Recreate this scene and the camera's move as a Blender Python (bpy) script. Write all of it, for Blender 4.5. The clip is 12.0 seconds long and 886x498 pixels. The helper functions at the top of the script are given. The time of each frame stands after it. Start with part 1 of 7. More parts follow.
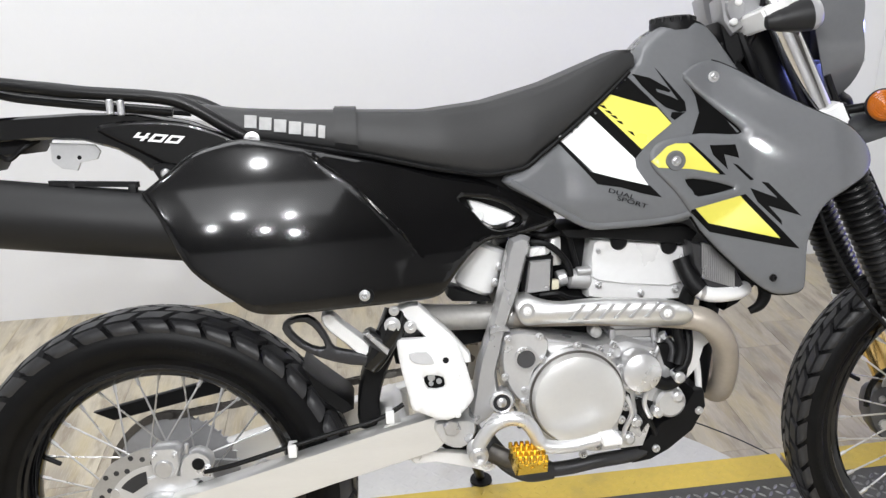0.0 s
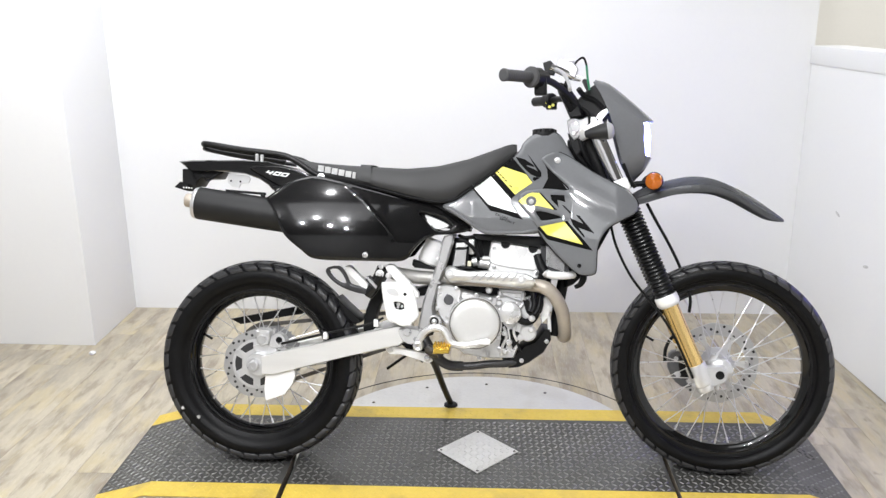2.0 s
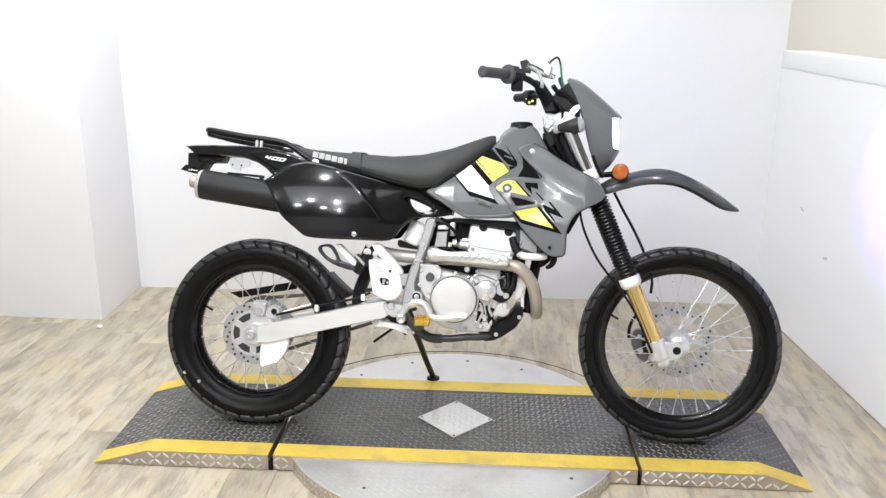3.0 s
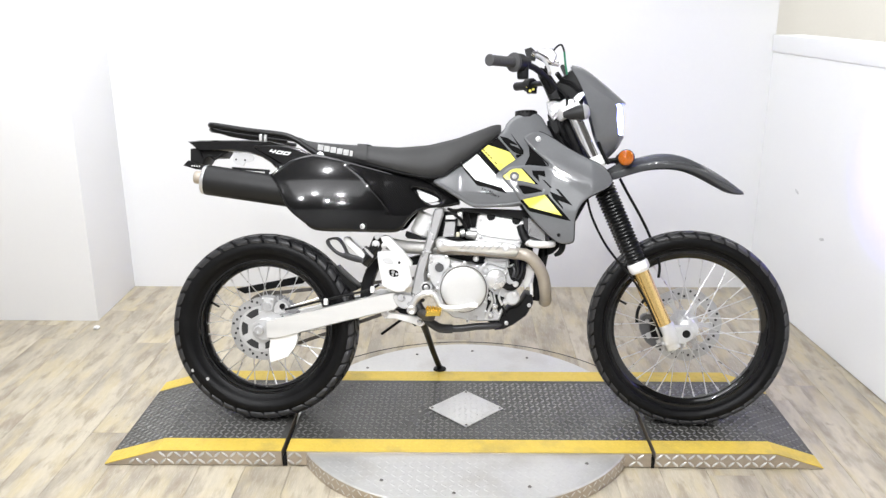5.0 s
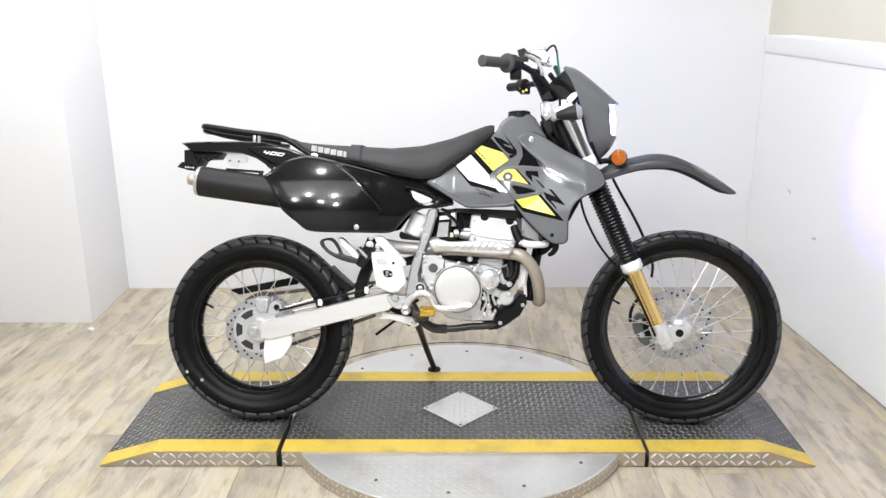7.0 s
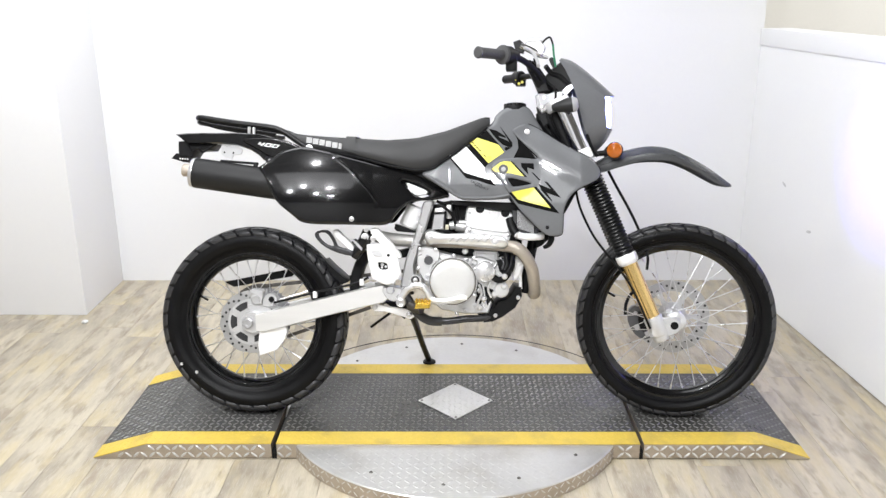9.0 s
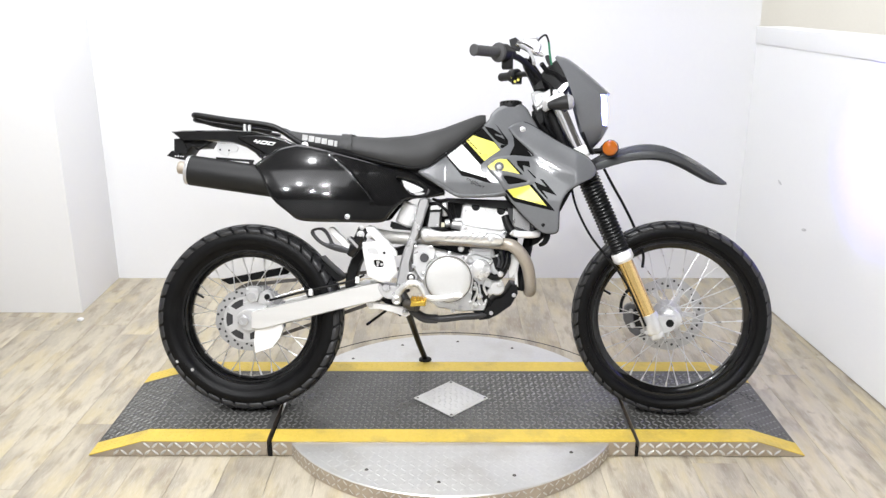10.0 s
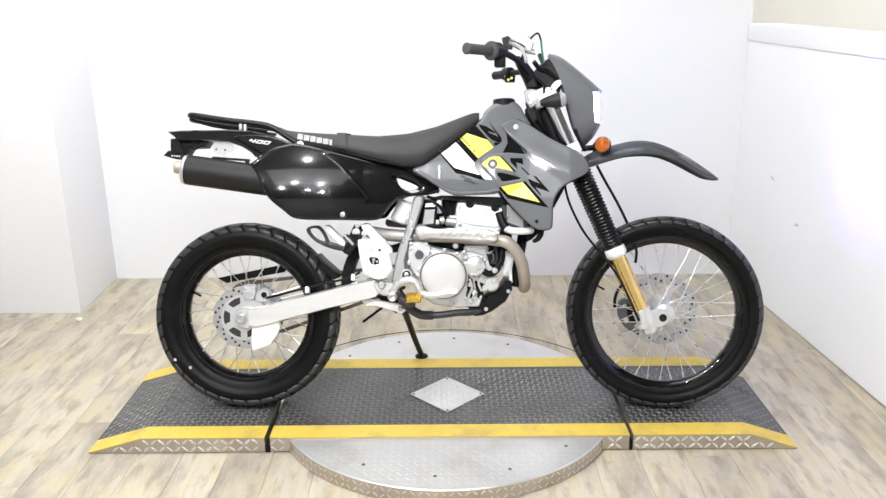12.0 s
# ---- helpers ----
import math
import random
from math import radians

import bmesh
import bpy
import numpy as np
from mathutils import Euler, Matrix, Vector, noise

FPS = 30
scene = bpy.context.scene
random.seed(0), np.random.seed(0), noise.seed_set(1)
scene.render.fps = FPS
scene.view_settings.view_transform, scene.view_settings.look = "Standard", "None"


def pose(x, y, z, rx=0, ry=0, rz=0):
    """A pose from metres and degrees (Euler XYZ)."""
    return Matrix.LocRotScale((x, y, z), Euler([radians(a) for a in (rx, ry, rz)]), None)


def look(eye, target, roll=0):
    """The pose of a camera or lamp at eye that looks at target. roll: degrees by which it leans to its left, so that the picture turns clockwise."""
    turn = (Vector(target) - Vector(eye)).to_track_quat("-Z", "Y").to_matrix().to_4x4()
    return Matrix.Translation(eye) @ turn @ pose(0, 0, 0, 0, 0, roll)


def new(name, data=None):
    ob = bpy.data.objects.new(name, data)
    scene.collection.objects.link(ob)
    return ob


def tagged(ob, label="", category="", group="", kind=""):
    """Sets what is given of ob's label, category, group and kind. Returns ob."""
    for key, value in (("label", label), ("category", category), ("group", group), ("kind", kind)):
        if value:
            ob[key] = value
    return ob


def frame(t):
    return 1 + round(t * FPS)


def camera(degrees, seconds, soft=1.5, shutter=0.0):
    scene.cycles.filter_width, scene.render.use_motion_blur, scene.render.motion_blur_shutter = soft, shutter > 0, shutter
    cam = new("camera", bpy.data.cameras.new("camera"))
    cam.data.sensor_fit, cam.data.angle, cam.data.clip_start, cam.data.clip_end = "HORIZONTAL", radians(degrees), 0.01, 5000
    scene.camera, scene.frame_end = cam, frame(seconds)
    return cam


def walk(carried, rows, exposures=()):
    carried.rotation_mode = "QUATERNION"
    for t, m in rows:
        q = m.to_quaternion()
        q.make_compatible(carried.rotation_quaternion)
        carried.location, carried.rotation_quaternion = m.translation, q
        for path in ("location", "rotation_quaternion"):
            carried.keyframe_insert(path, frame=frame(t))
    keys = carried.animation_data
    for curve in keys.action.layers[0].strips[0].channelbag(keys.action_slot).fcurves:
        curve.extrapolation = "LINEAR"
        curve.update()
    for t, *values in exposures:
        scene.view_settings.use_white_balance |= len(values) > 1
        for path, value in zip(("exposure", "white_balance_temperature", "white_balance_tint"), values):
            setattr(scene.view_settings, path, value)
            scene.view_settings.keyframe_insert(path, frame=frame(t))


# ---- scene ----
from mathutils.bvhtree import BVHTree
from mathutils.geometry import delaunay_2d_cdt

cam = camera(56.1, 12.0, soft=1.4)
PATH = [
    (0, (-0.382, -1.229, 1.324), (-0.166, 0.592, 0.525), -1.8),
    (0.2, (-0.337, -1.360, 1.373), (-0.177, 0.473, 0.589), -1.5),
    (0.5, (-0.254, -1.625, 1.394), (-0.103, 0.229, 0.658), -3.2),
    (0.7, (-0.259, -1.757, 1.423), (-0.114, 0.075, 0.634), -0.25),
    (1, (-0.164, -1.962, 1.45), (-0.193, -0.075, 0.787), -1.1),
    (1.2, (-0.103, -2.084, 1.449), (-0.172, -0.206, 0.763), -0.3),
    (1.5, (-0.005, -2.253, 1.468), (-0.103, -0.372, 0.797), 0.5),
    (1.7, (0.021, -2.355, 1.486), (-0.097, -0.455, 0.873), -0.3),
    (2, (-0.012, -2.513, 1.488), (-0.108, -0.595, 0.929), -0.4),
    (2.2, (-0.027, -2.593, 1.492), (-0.087, -0.679, 0.914), 0.5),
    (2.5, (-0.027, -2.69, 1.496), (-0.068, -0.782, 0.897), 0.5),
    (2.7, (0.0, -2.722, 1.502), (-0.068, -0.818, 0.894), -0.1),
    (3, (0.063, -2.748, 1.501), (-0.036, -0.832, 0.937), 0.7),
    (3.2, (0.083, -2.764, 1.496), (-0.035, -0.859, 0.899), 2.1),
    (4.8, (-0.035, -2.767, 1.474), (-0.097, -0.848, 0.912), -0.7),
    (5, (-0.047, -2.752, 1.489), (-0.088, -0.838, 0.91), -0.3),
    (5.5, (-0.046, -2.751, 1.488), (-0.08, -0.833, 0.922), -0.4),
    (6, (-0.051, -2.753, 1.49), (-0.09, -0.835, 0.925), -0.1),
    (6.5, (-0.042, -2.761, 1.488), (-0.073, -0.843, 0.922), -0.2),
    (7, (-0.043, -2.76, 1.488), (-0.072, -0.845, 0.912), -0.4),
    (9, (-0.044, -2.757, 1.483), (-0.061, -0.847, 0.892), -0.2),
    (9.5, (-0.041, -2.757, 1.481), (-0.055, -0.846, 0.889), -0.1),
    (10, (-0.041, -2.758, 1.481), (-0.05, -0.849, 0.886), -0.1),
    (10.5, (-0.042, -2.762, 1.479), (-0.054, -0.854, 0.882), -0.1),
    (11, (-0.039, -2.763, 1.479), (-0.037, -0.858, 0.87), -0.4),
    (11.5, (-0.029, -2.774, 1.481), (-0.028, -0.867, 0.878), -0.8),
    (12, (-0.029, -2.787, 1.479), (-0.034, -0.878, 0.884), -0.5),
]
walk(cam, [(t, look(eye, target, roll)) for t, eye, target, roll in PATH], exposures=[(0, -0.09), (0.5, 0.03), (1.0, 0.05), (1.5, 0.08), (2.5, 0.14), (3.2, 0.16), (5.0, 0.24), (6.0, 0.2), (7.0, 0.15), (9.0, 0.19), (12, 0.26)])

# ---- light ----
world = bpy.data.worlds.new("world")
scene.world = world
world.use_nodes = True
world.node_tree.nodes["Background"].inputs[0].default_value = (0.9, 0.95, 1.0, 1)
world.node_tree.nodes["Background"].inputs[1].default_value = 0.05


def lamp(name, kind, m, power, color=(1, 1, 1), **settings):
    data = bpy.data.lights.new(name, kind)
    data.energy, data.color = power, color
    if kind == "AREA":
        data.shape, data.size, data.size_y = "RECTANGLE", settings["size"], settings["size_y"]
    else:
        data.shadow_soft_size = settings["radius"]
    if kind == "SPOT":
        data.spot_size, data.spot_blend = radians(settings["cone"]), 0.9
    ob = new(name, data)
    ob.matrix_world = m
    return ob


CEILING = 2.9
# Unseen overhead fill; the rear pair is added to brighten the back wall.
for px, py, power in ((-1.0, -2.0, 9), (0.0, -2.0, 8), (-0.9, 0.45, 20), (-0.1, 0.45, 11)):
    lamp("fill_panel", "AREA", pose(px, py, CEILING - 0.05), power, (0.96, 0.975, 1.0), size=1.1, size_y=1.1)
# Another unseen fill, added to brighten the greige room beyond.
lamp("fill_panel", "AREA", pose(3.0, 1.2, CEILING - 0.05), 52, (1, 0.985, 0.96), size=1.2, size_y=0.6)
lamp("headlight_beam", "SPOT", look((0.575, 0.115, 1.08), (1.565, 0.25, 0.90)), 200, (0.06, 0.03, 1.0), radius=0.03, cone=42)
# Unseen bulbs; the two farthest left are added to brighten the column.
for px, py, power in ((-1.95, -1.9, 24), (-1.30, -2.5, 42), (-0.85, -2.1, 46), (-0.50, -2.75, 46), (-0.15, -2.2, 46), (0.0, -3.0, 42), (-0.55, -0.9, 44), (-1.7, -0.4, 26)):
    lamp("bulb_light", "POINT", pose(px, py, 2.62), power, (0.97, 0.98, 1.0), radius=0.022)


# ---- materials ----
def mat(name, base, rough=0.5, metal=0.0, var=0.08, scale=8.0, fine=120.0, bump=0.0, bump_scale=200.0, rvar=0.1, coat=0.0, stretch=(1, 1, 1), dirt=None, dirt_amount=0.0, dirt_scale=5.0, per_object=0.0, spec=0.5):
    """A painted, metal, rubber or wood surface with coarse and fine variation."""
    m = bpy.data.materials.new(name)
    m.use_nodes = True
    nt = m.node_tree
    n, l = nt.nodes, nt.links
    bsdf = n["Principled BSDF"]
    co = n.new("ShaderNodeTexCoord")
    mp = n.new("ShaderNodeMapping")
    mp.inputs["Scale"].default_value = stretch
    l.new(co.outputs["Object"], mp.inputs["Vector"])

    def noise_tex(s, detail):
        t = n.new("ShaderNodeTexNoise")
        t.inputs["Scale"].default_value, t.inputs["Detail"].default_value = s, detail
        l.new(mp.outputs["Vector"], t.inputs["Vector"])
        return t.outputs["Fac"]

    def math_node(op, a, b):
        k = n.new("ShaderNodeMath")
        k.operation = op
        for s, x in zip(k.inputs, (a, b)):
            if isinstance(x, (int, float)):
                s.default_value = x
            else:
                l.new(x, s)
        return k.outputs[0]

    coarse, small = noise_tex(scale, 4), noise_tex(fine, 3)
    both = math_node("ADD", math_node("MULTIPLY", coarse, 0.65), math_node("MULTIPLY", small, 0.35))
    gain = math_node("ADD", math_node("MULTIPLY", math_node("SUBTRACT", both, 0.5), var * 4), 1.0)
    if per_object:
        info = n.new("ShaderNodeObjectInfo")
        gain = math_node("ADD", gain, math_node("MULTIPLY", math_node("SUBTRACT", info.outputs["Random"], 0.5), per_object))
    mix = n.new("ShaderNodeMix")
    mix.data_type, mix.blend_type = "RGBA", "MULTIPLY"
    mix.inputs["Factor"].default_value = 1.0
    mix.inputs["A"].default_value = (*base, 1)
    l.new(gain, mix.inputs["B"])
    color = mix.outputs["Result"]
    if dirt:
        ramp = n.new("ShaderNodeMapRange")
        ramp.inputs["From Min"].default_value, ramp.inputs["From Max"].default_value = 0.52, 0.75
        ramp.inputs["To Max"].default_value = dirt_amount
        l.new(noise_tex(dirt_scale, 6), ramp.inputs["Value"])
        mix2 = n.new("ShaderNodeMix")
        mix2.data_type = "RGBA"
        l.new(ramp.outputs["Result"], mix2.inputs["Factor"])
        l.new(color, mix2.inputs["A"])
        mix2.inputs["B"].default_value = (*dirt, 1)
        color = mix2.outputs["Result"]
    l.new(color, bsdf.inputs["Base Color"])
    l.new(math_node("ADD", math_node("MULTIPLY", math_node("SUBTRACT", coarse, 0.5), rvar * 2), rough), bsdf.inputs["Roughness"])
    bsdf.inputs["Metallic"].default_value = metal
    bsdf.inputs["Coat Weight"].default_value = coat
    bsdf.inputs["Specular IOR Level"].default_value = spec
    bsdf.inputs["Coat Roughness"].default_value = 0.06
    if bump:
        b = n.new("ShaderNodeBump")
        b.inputs["Strength"].default_value, b.inputs["Distance"].default_value = 1.0, bump
        l.new(noise_tex(bump_scale, 3), b.inputs["Height"])
        l.new(b.outputs["Normal"], bsdf.inputs["Normal"])
    return m


def glow(name, color, strength):
    m = bpy.data.materials.new(name)
    m.use_nodes = True
    b = m.node_tree.nodes["Principled BSDF"]
    b.inputs["Base Color"].default_value = (0.9, 0.9, 0.9, 1)
    b.inputs["Emission Color"].default_value = (*color, 1)
    b.inputs["Emission Strength"].default_value = strength
    return m


M_WALL = mat("white_wall_paint", (0.765, 0.77, 0.78), 0.7, var=0.015, scale=1.5, fine=60, bump=0.0002, bump_scale=120)
M_GREIGE = mat("greige_wall_paint", (0.80, 0.795, 0.77), 0.7, var=0.03, scale=1.5, fine=60)
# Tones of the unseen walls and ceiling, dark to limit bounce and reflections.
M_SHOP = mat("unseen_wall_grey", (0.42, 0.42, 0.42), 0.8, var=0.05, scale=2)
M_CEIL = mat("unseen_ceiling_grey", (0.2, 0.2, 0.2), 0.8, var=0.02, scale=2)
# Carcass darker, tread lighter: shaded grooves and lit blocks put into colour.
M_RUBBER = mat("tyre_rubber", (0.0035, 0.0035, 0.004), 0.42, var=0.2, scale=15, fine=150, bump=0.0003, bump_scale=300, dirt=(0.014, 0.014, 0.015), dirt_amount=0.3, dirt_scale=9, spec=0.16)
M_TREAD = mat("tread_rubber_lit", (0.027, 0.027, 0.029), 0.40, var=0.2, scale=20, fine=150, bump=0.0003, dirt=(0.06, 0.06, 0.063), dirt_amount=0.7, dirt_scale=4, spec=0.45)
M_RIM = mat("black_anodised_rim", (0.003, 0.003, 0.0035), 0.08, var=0.1, spec=0.5)
M_STEEL = mat("bright_steel", (0.68, 0.68, 0.69), 0.30, 0.85, var=0.06, scale=30)
M_DISC = mat("ground_disc_steel", (0.56, 0.56, 0.565), 0.34, 0.9, var=0.12, scale=40, fine=300)
M_CHROME = mat("chrome", (0.82, 0.82, 0.84), 0.08, 1.0, var=0.02, rvar=0.03)
M_ALU = mat("brushed_aluminium", (0.88, 0.875, 0.86), 0.33, 0.7, var=0.05, scale=10, fine=250, stretch=(0.3, 1, 4), bump=0.00008, rvar=0.08)
M_CAST = mat("cast_aluminium_paint", (0.70, 0.70, 0.705), 0.30, 0.65, var=0.08, scale=12, fine=200, bump=0.00015, bump_scale=500)
M_SILVER = mat("silver_paint", (0.92, 0.92, 0.92), 0.30, 0.2, var=0.05, scale=10, bump=0.0001, bump_scale=500)
M_FRAME = mat("grey_frame_paint", (0.50, 0.50, 0.505), 0.28, 0.6, var=0.06, scale=10)
M_BLACK_GLOSS = mat("gloss_black_plastic", (0.003, 0.003, 0.0034), 0.09, var=0.2, scale=6, rvar=0.05, spec=0.5)
M_BLACK = mat("matt_black_plastic", (0.006, 0.006, 0.0065), 0.45, var=0.15, scale=12, bump=0.0002, bump_scale=600, spec=0.18)
M_RACK = mat("satin_black_steel_tube", (0.005, 0.005, 0.0055), 0.34, var=0.12, scale=14, spec=0.3)
M_SEAT = mat("black_seat_vinyl", (0.024, 0.024, 0.0245), 0.50, var=0.12, scale=5, fine=300, bump=0.0003, bump_scale=900, spec=0.4)
M_MUFFLER = mat("satin_black_muffler", (0.008, 0.008, 0.0085), 0.5, var=0.1, scale=8, bump=0.0001, bump_scale=700, spec=0.35)
M_GREY = mat("grey_bodywork_plastic", (0.134, 0.137, 0.144), 0.085, var=0.07, scale=5, rvar=0.04, spec=0.40)
M_DECAL_Y = mat("yellow_decal", (0.70, 0.64, 0.10), 0.3, var=0.03)
M_DECAL_W = mat("white_decal", (0.82, 0.82, 0.82), 0.3, var=0.02)
M_DECAL_K = mat("black_decal", (0.004, 0.004, 0.004), 0.55, var=0.05, spec=0.05)
M_GOLD = mat("gold_anodised_fork", (0.76, 0.54, 0.22), 0.24, 0.9, var=0.06, scale=10, stretch=(1, 1, 0.3))
M_PEG = mat("gold_anodised_peg", (0.8, 0.55, 0.1), 0.25, 1.0, var=0.06)
M_ORANGE = mat("amber_lens", (0.46, 0.12, 0.008), 0.10, var=0.15, scale=40, coat=0.8)
M_SHIELD = mat("pressed_heat_shield", (0.66, 0.66, 0.655), 0.34, 0.8, var=0.08, scale=14, fine=200)
M_DARK_METAL = mat("dark_grey_metal", (0.045, 0.045, 0.048), 0.4, 0.5, var=0.15, scale=20)
M_PALE = mat("pale_grey_metal", (0.36, 0.36, 0.37), 0.34, 0.4, var=0.1, scale=30)
M_PIPE = mat("heat_tinted_steel", (0.42, 0.375, 0.32), 0.48, 0.4, var=0.12, scale=9, dirt=(0.52, 0.35, 0.18), dirt_amount=0.7, dirt_scale=5)
M_PIPE_DULL = mat("dull_steel_pipe", (0.5, 0.49, 0.47), 0.45, 0.6, var=0.2, scale=20, dirt=(0.25, 0.22, 0.19), dirt_amount=0.5, dirt_scale=12)
M_CALIPER = mat("grey_cast_caliper", (0.11, 0.11, 0.115), 0.36, 0.5, var=0.15, scale=30)
M_CHAIN = mat("oily_chain_steel", (0.16, 0.15, 0.14), 0.4, 1.0, var=0.2, scale=60)
M_DECK = mat("dark_grey_deck_paint", (0.066, 0.065, 0.061), 0.36, 0.2, var=0.25, scale=5, fine=90, bump=0.0003, dirt=(0.13, 0.13, 0.13), dirt_amount=0.5, dirt_scale=3)
# Lighter than the deck paint: wear, plus highlights put into the colour.
M_DECK_LUG = mat("pale_deck_lug", (0.21, 0.208, 0.20), 0.30, 0.5, var=0.3, scale=6, fine=60)
M_YELLOW = mat("yellow_safety_paint", (0.66, 0.48, 0.08), 0.5, var=0.14, scale=7, fine=80, dirt=(0.33, 0.25, 0.09), dirt_amount=0.6, dirt_scale=9)
M_PLATE = mat("bright_tread_plate", (0.68, 0.675, 0.66), 0.36, 0.7, var=0.09, scale=6, fine=80, dirt=(0.46, 0.43, 0.38), dirt_amount=0.4, dirt_scale=7)
M_PLATE_SIDE = mat("dusty_tread_plate", (0.5, 0.44, 0.37), 0.36, 0.75, var=0.12, scale=9, fine=80, dirt=(0.32, 0.27, 0.22), dirt_amount=0.5, dirt_scale=12)


def plank_material():
    """Printed weathered oak: honey and grey-brown streaks along the board, knots, and a tone of its own for each board."""
    m = mat("weathered_oak_plank", (0.50, 0.45, 0.352), 0.46, var=0.16, scale=4, fine=40, stretch=(10, 1.0, 1), bump=0.0003, bump_scale=40, per_object=0.22, spec=0.35)
    n, l = m.node_tree.nodes, m.node_tree.links
    bsdf = n["Principled BSDF"]
    old = bsdf.inputs["Base Color"].links[0].from_socket
    co, info = n.new("ShaderNodeTexCoord"), n.new("ShaderNodeObjectInfo")
    add = n.new("ShaderNodeVectorMath")
    add.operation = "ADD"
    scale = n.new("ShaderNodeVectorMath")
    scale.operation = "SCALE"
    comb = n.new("ShaderNodeCombineXYZ")
    l.new(info.outputs["Random"], comb.inputs["X"])
    l.new(info.outputs["Random"], comb.inputs["Y"])
    l.new(comb.outputs[0], scale.inputs[0])
    scale.inputs["Scale"].default_value = 37.0
    l.new(co.outputs["Object"], add.inputs[0])
    l.new(scale.outputs[0], add.inputs[1])
    color = old
    for size, stretch, tone, lo, hi, amount in ((2.2, (4, 1.2, 1), (0.30, 0.265, 0.22), 0.47, 0.62, 0.7), (4.0, (6, 1.5, 1), (0.29, 0.24, 0.18), 0.50, 0.64, 0.75), (3.2, (5, 1.2, 1), (0.53, 0.45, 0.282), 0.49, 0.66, 0.65), (8.0, (3, 1.4, 1), (0.17, 0.13, 0.095), 0.65, 0.78, 0.6), (26.0, (12, 0.8, 1), (0.62, 0.57, 0.50), 0.52, 0.72, 0.4), (40.0, (7, 0.7, 1), (0.26, 0.215, 0.165), 0.55, 0.78, 0.22)):
        mp, tx, rg, mx = n.new("ShaderNodeMapping"), n.new("ShaderNodeTexNoise"), n.new("ShaderNodeMapRange"), n.new("ShaderNodeMix")
        mp.inputs["Scale"].default_value = stretch
        tx.inputs["Scale"].default_value, tx.inputs["Detail"].default_value = size, 5
        rg.inputs["From Min"].default_value, rg.inputs["From Max"].default_value, rg.inputs["To Max"].default_value = lo, hi, amount
        mx.data_type = "RGBA"
        l.new(add.outputs[0], mp.inputs["Vector"])
        l.new(mp.outputs["Vector"], tx.inputs["Vector"])
        l.new(tx.outputs["Fac"], rg.inputs["Value"])
        l.new(rg.outputs["Result"], mx.inputs["Factor"])
        l.new(color, mx.inputs["A"])
        mx.inputs["B"].default_value = (*tone, 1)
        color = mx.outputs["Result"]
    l.new(color, bsdf.inputs["Base Color"])
    return m


M_PLANK = plank_material()
M_JOINT = mat("floor_joint", (0.40, 0.36, 0.29), 0.7)
M_LIGHT = glow("headlight_glow", (0.26, 0.31, 1.0), 12.0)
M_GREEN = mat("green_cable", (0.02, 0.2, 0.1), 0.4)
M_BOOT = mat("ribbed_black_rubber", (0.007, 0.007, 0.0075), 0.36, var=0.1, scale=30, spec=0.4)


# ---- mesh helpers ----
def obj(name, bm, material, parent=None, label="", angle=38):
    """Links a bmesh as one mesh object."""
    bmesh.ops.recalc_face_normals(bm, faces=bm.faces)
    lim = radians(angle)
    for f in bm.faces:
        f.smooth = True
    for e in bm.edges:
        e.smooth = len(e.link_faces) == 2 and e.calc_face_angle(0) < lim
    me = bpy.data.meshes.new(name)
    bm.to_mesh(me)
    bm.free()
    me.materials.append(material)
    ob = new(name, me)
    ob.parent = parent
    if label:
        ob["label"] = label
    return ob


def part(name, bm, material, parent, label="", **k):
    return obj(name, bm, material, parent, label, **k)


def again(ob, m=None):
    """Another part on the same mesh under the same parent."""
    o = ob.copy()
    scene.collection.objects.link(o)
    if m is not None:
        o.matrix_basis = m
    return o


def mirrored(bm):
    c = bm.copy()
    for v in c.verts:
        v.co.y = -v.co.y
    return c


def join(*bms):
    out = bmesh.new()
    for b in bms:
        off = len(out.verts)
        vs = [out.verts.new(v.co) for v in b.verts]
        b.verts.index_update()
        for f in b.faces:
            try:
                out.faces.new([vs[v.index] for v in f.verts])
            except ValueError:
                pass
        b.free()
    return out


def spline(pts, n=6, closed=False):
    """Catmull-Rom through the points."""
    p = np.array(pts, float)
    m = len(p)
    out = []
    for i in range(m if closed else m - 1):
        if closed:
            a, b, c, d = p[i - 1], p[i], p[(i + 1) % m], p[(i + 2) % m]
        else:
            a, b, c, d = p[max(i - 1, 0)], p[i], p[i + 1], p[min(i + 2, m - 1)]
        for k in range(n):
            t = k / n
            out.append(0.5 * (2 * b + (c - a) * t + (2 * a - 5 * b + 4 * c - d) * t * t + (3 * b - a - 3 * c + d) * t ** 3))
    if not closed:
        out.append(p[-1])
    return np.array(out)


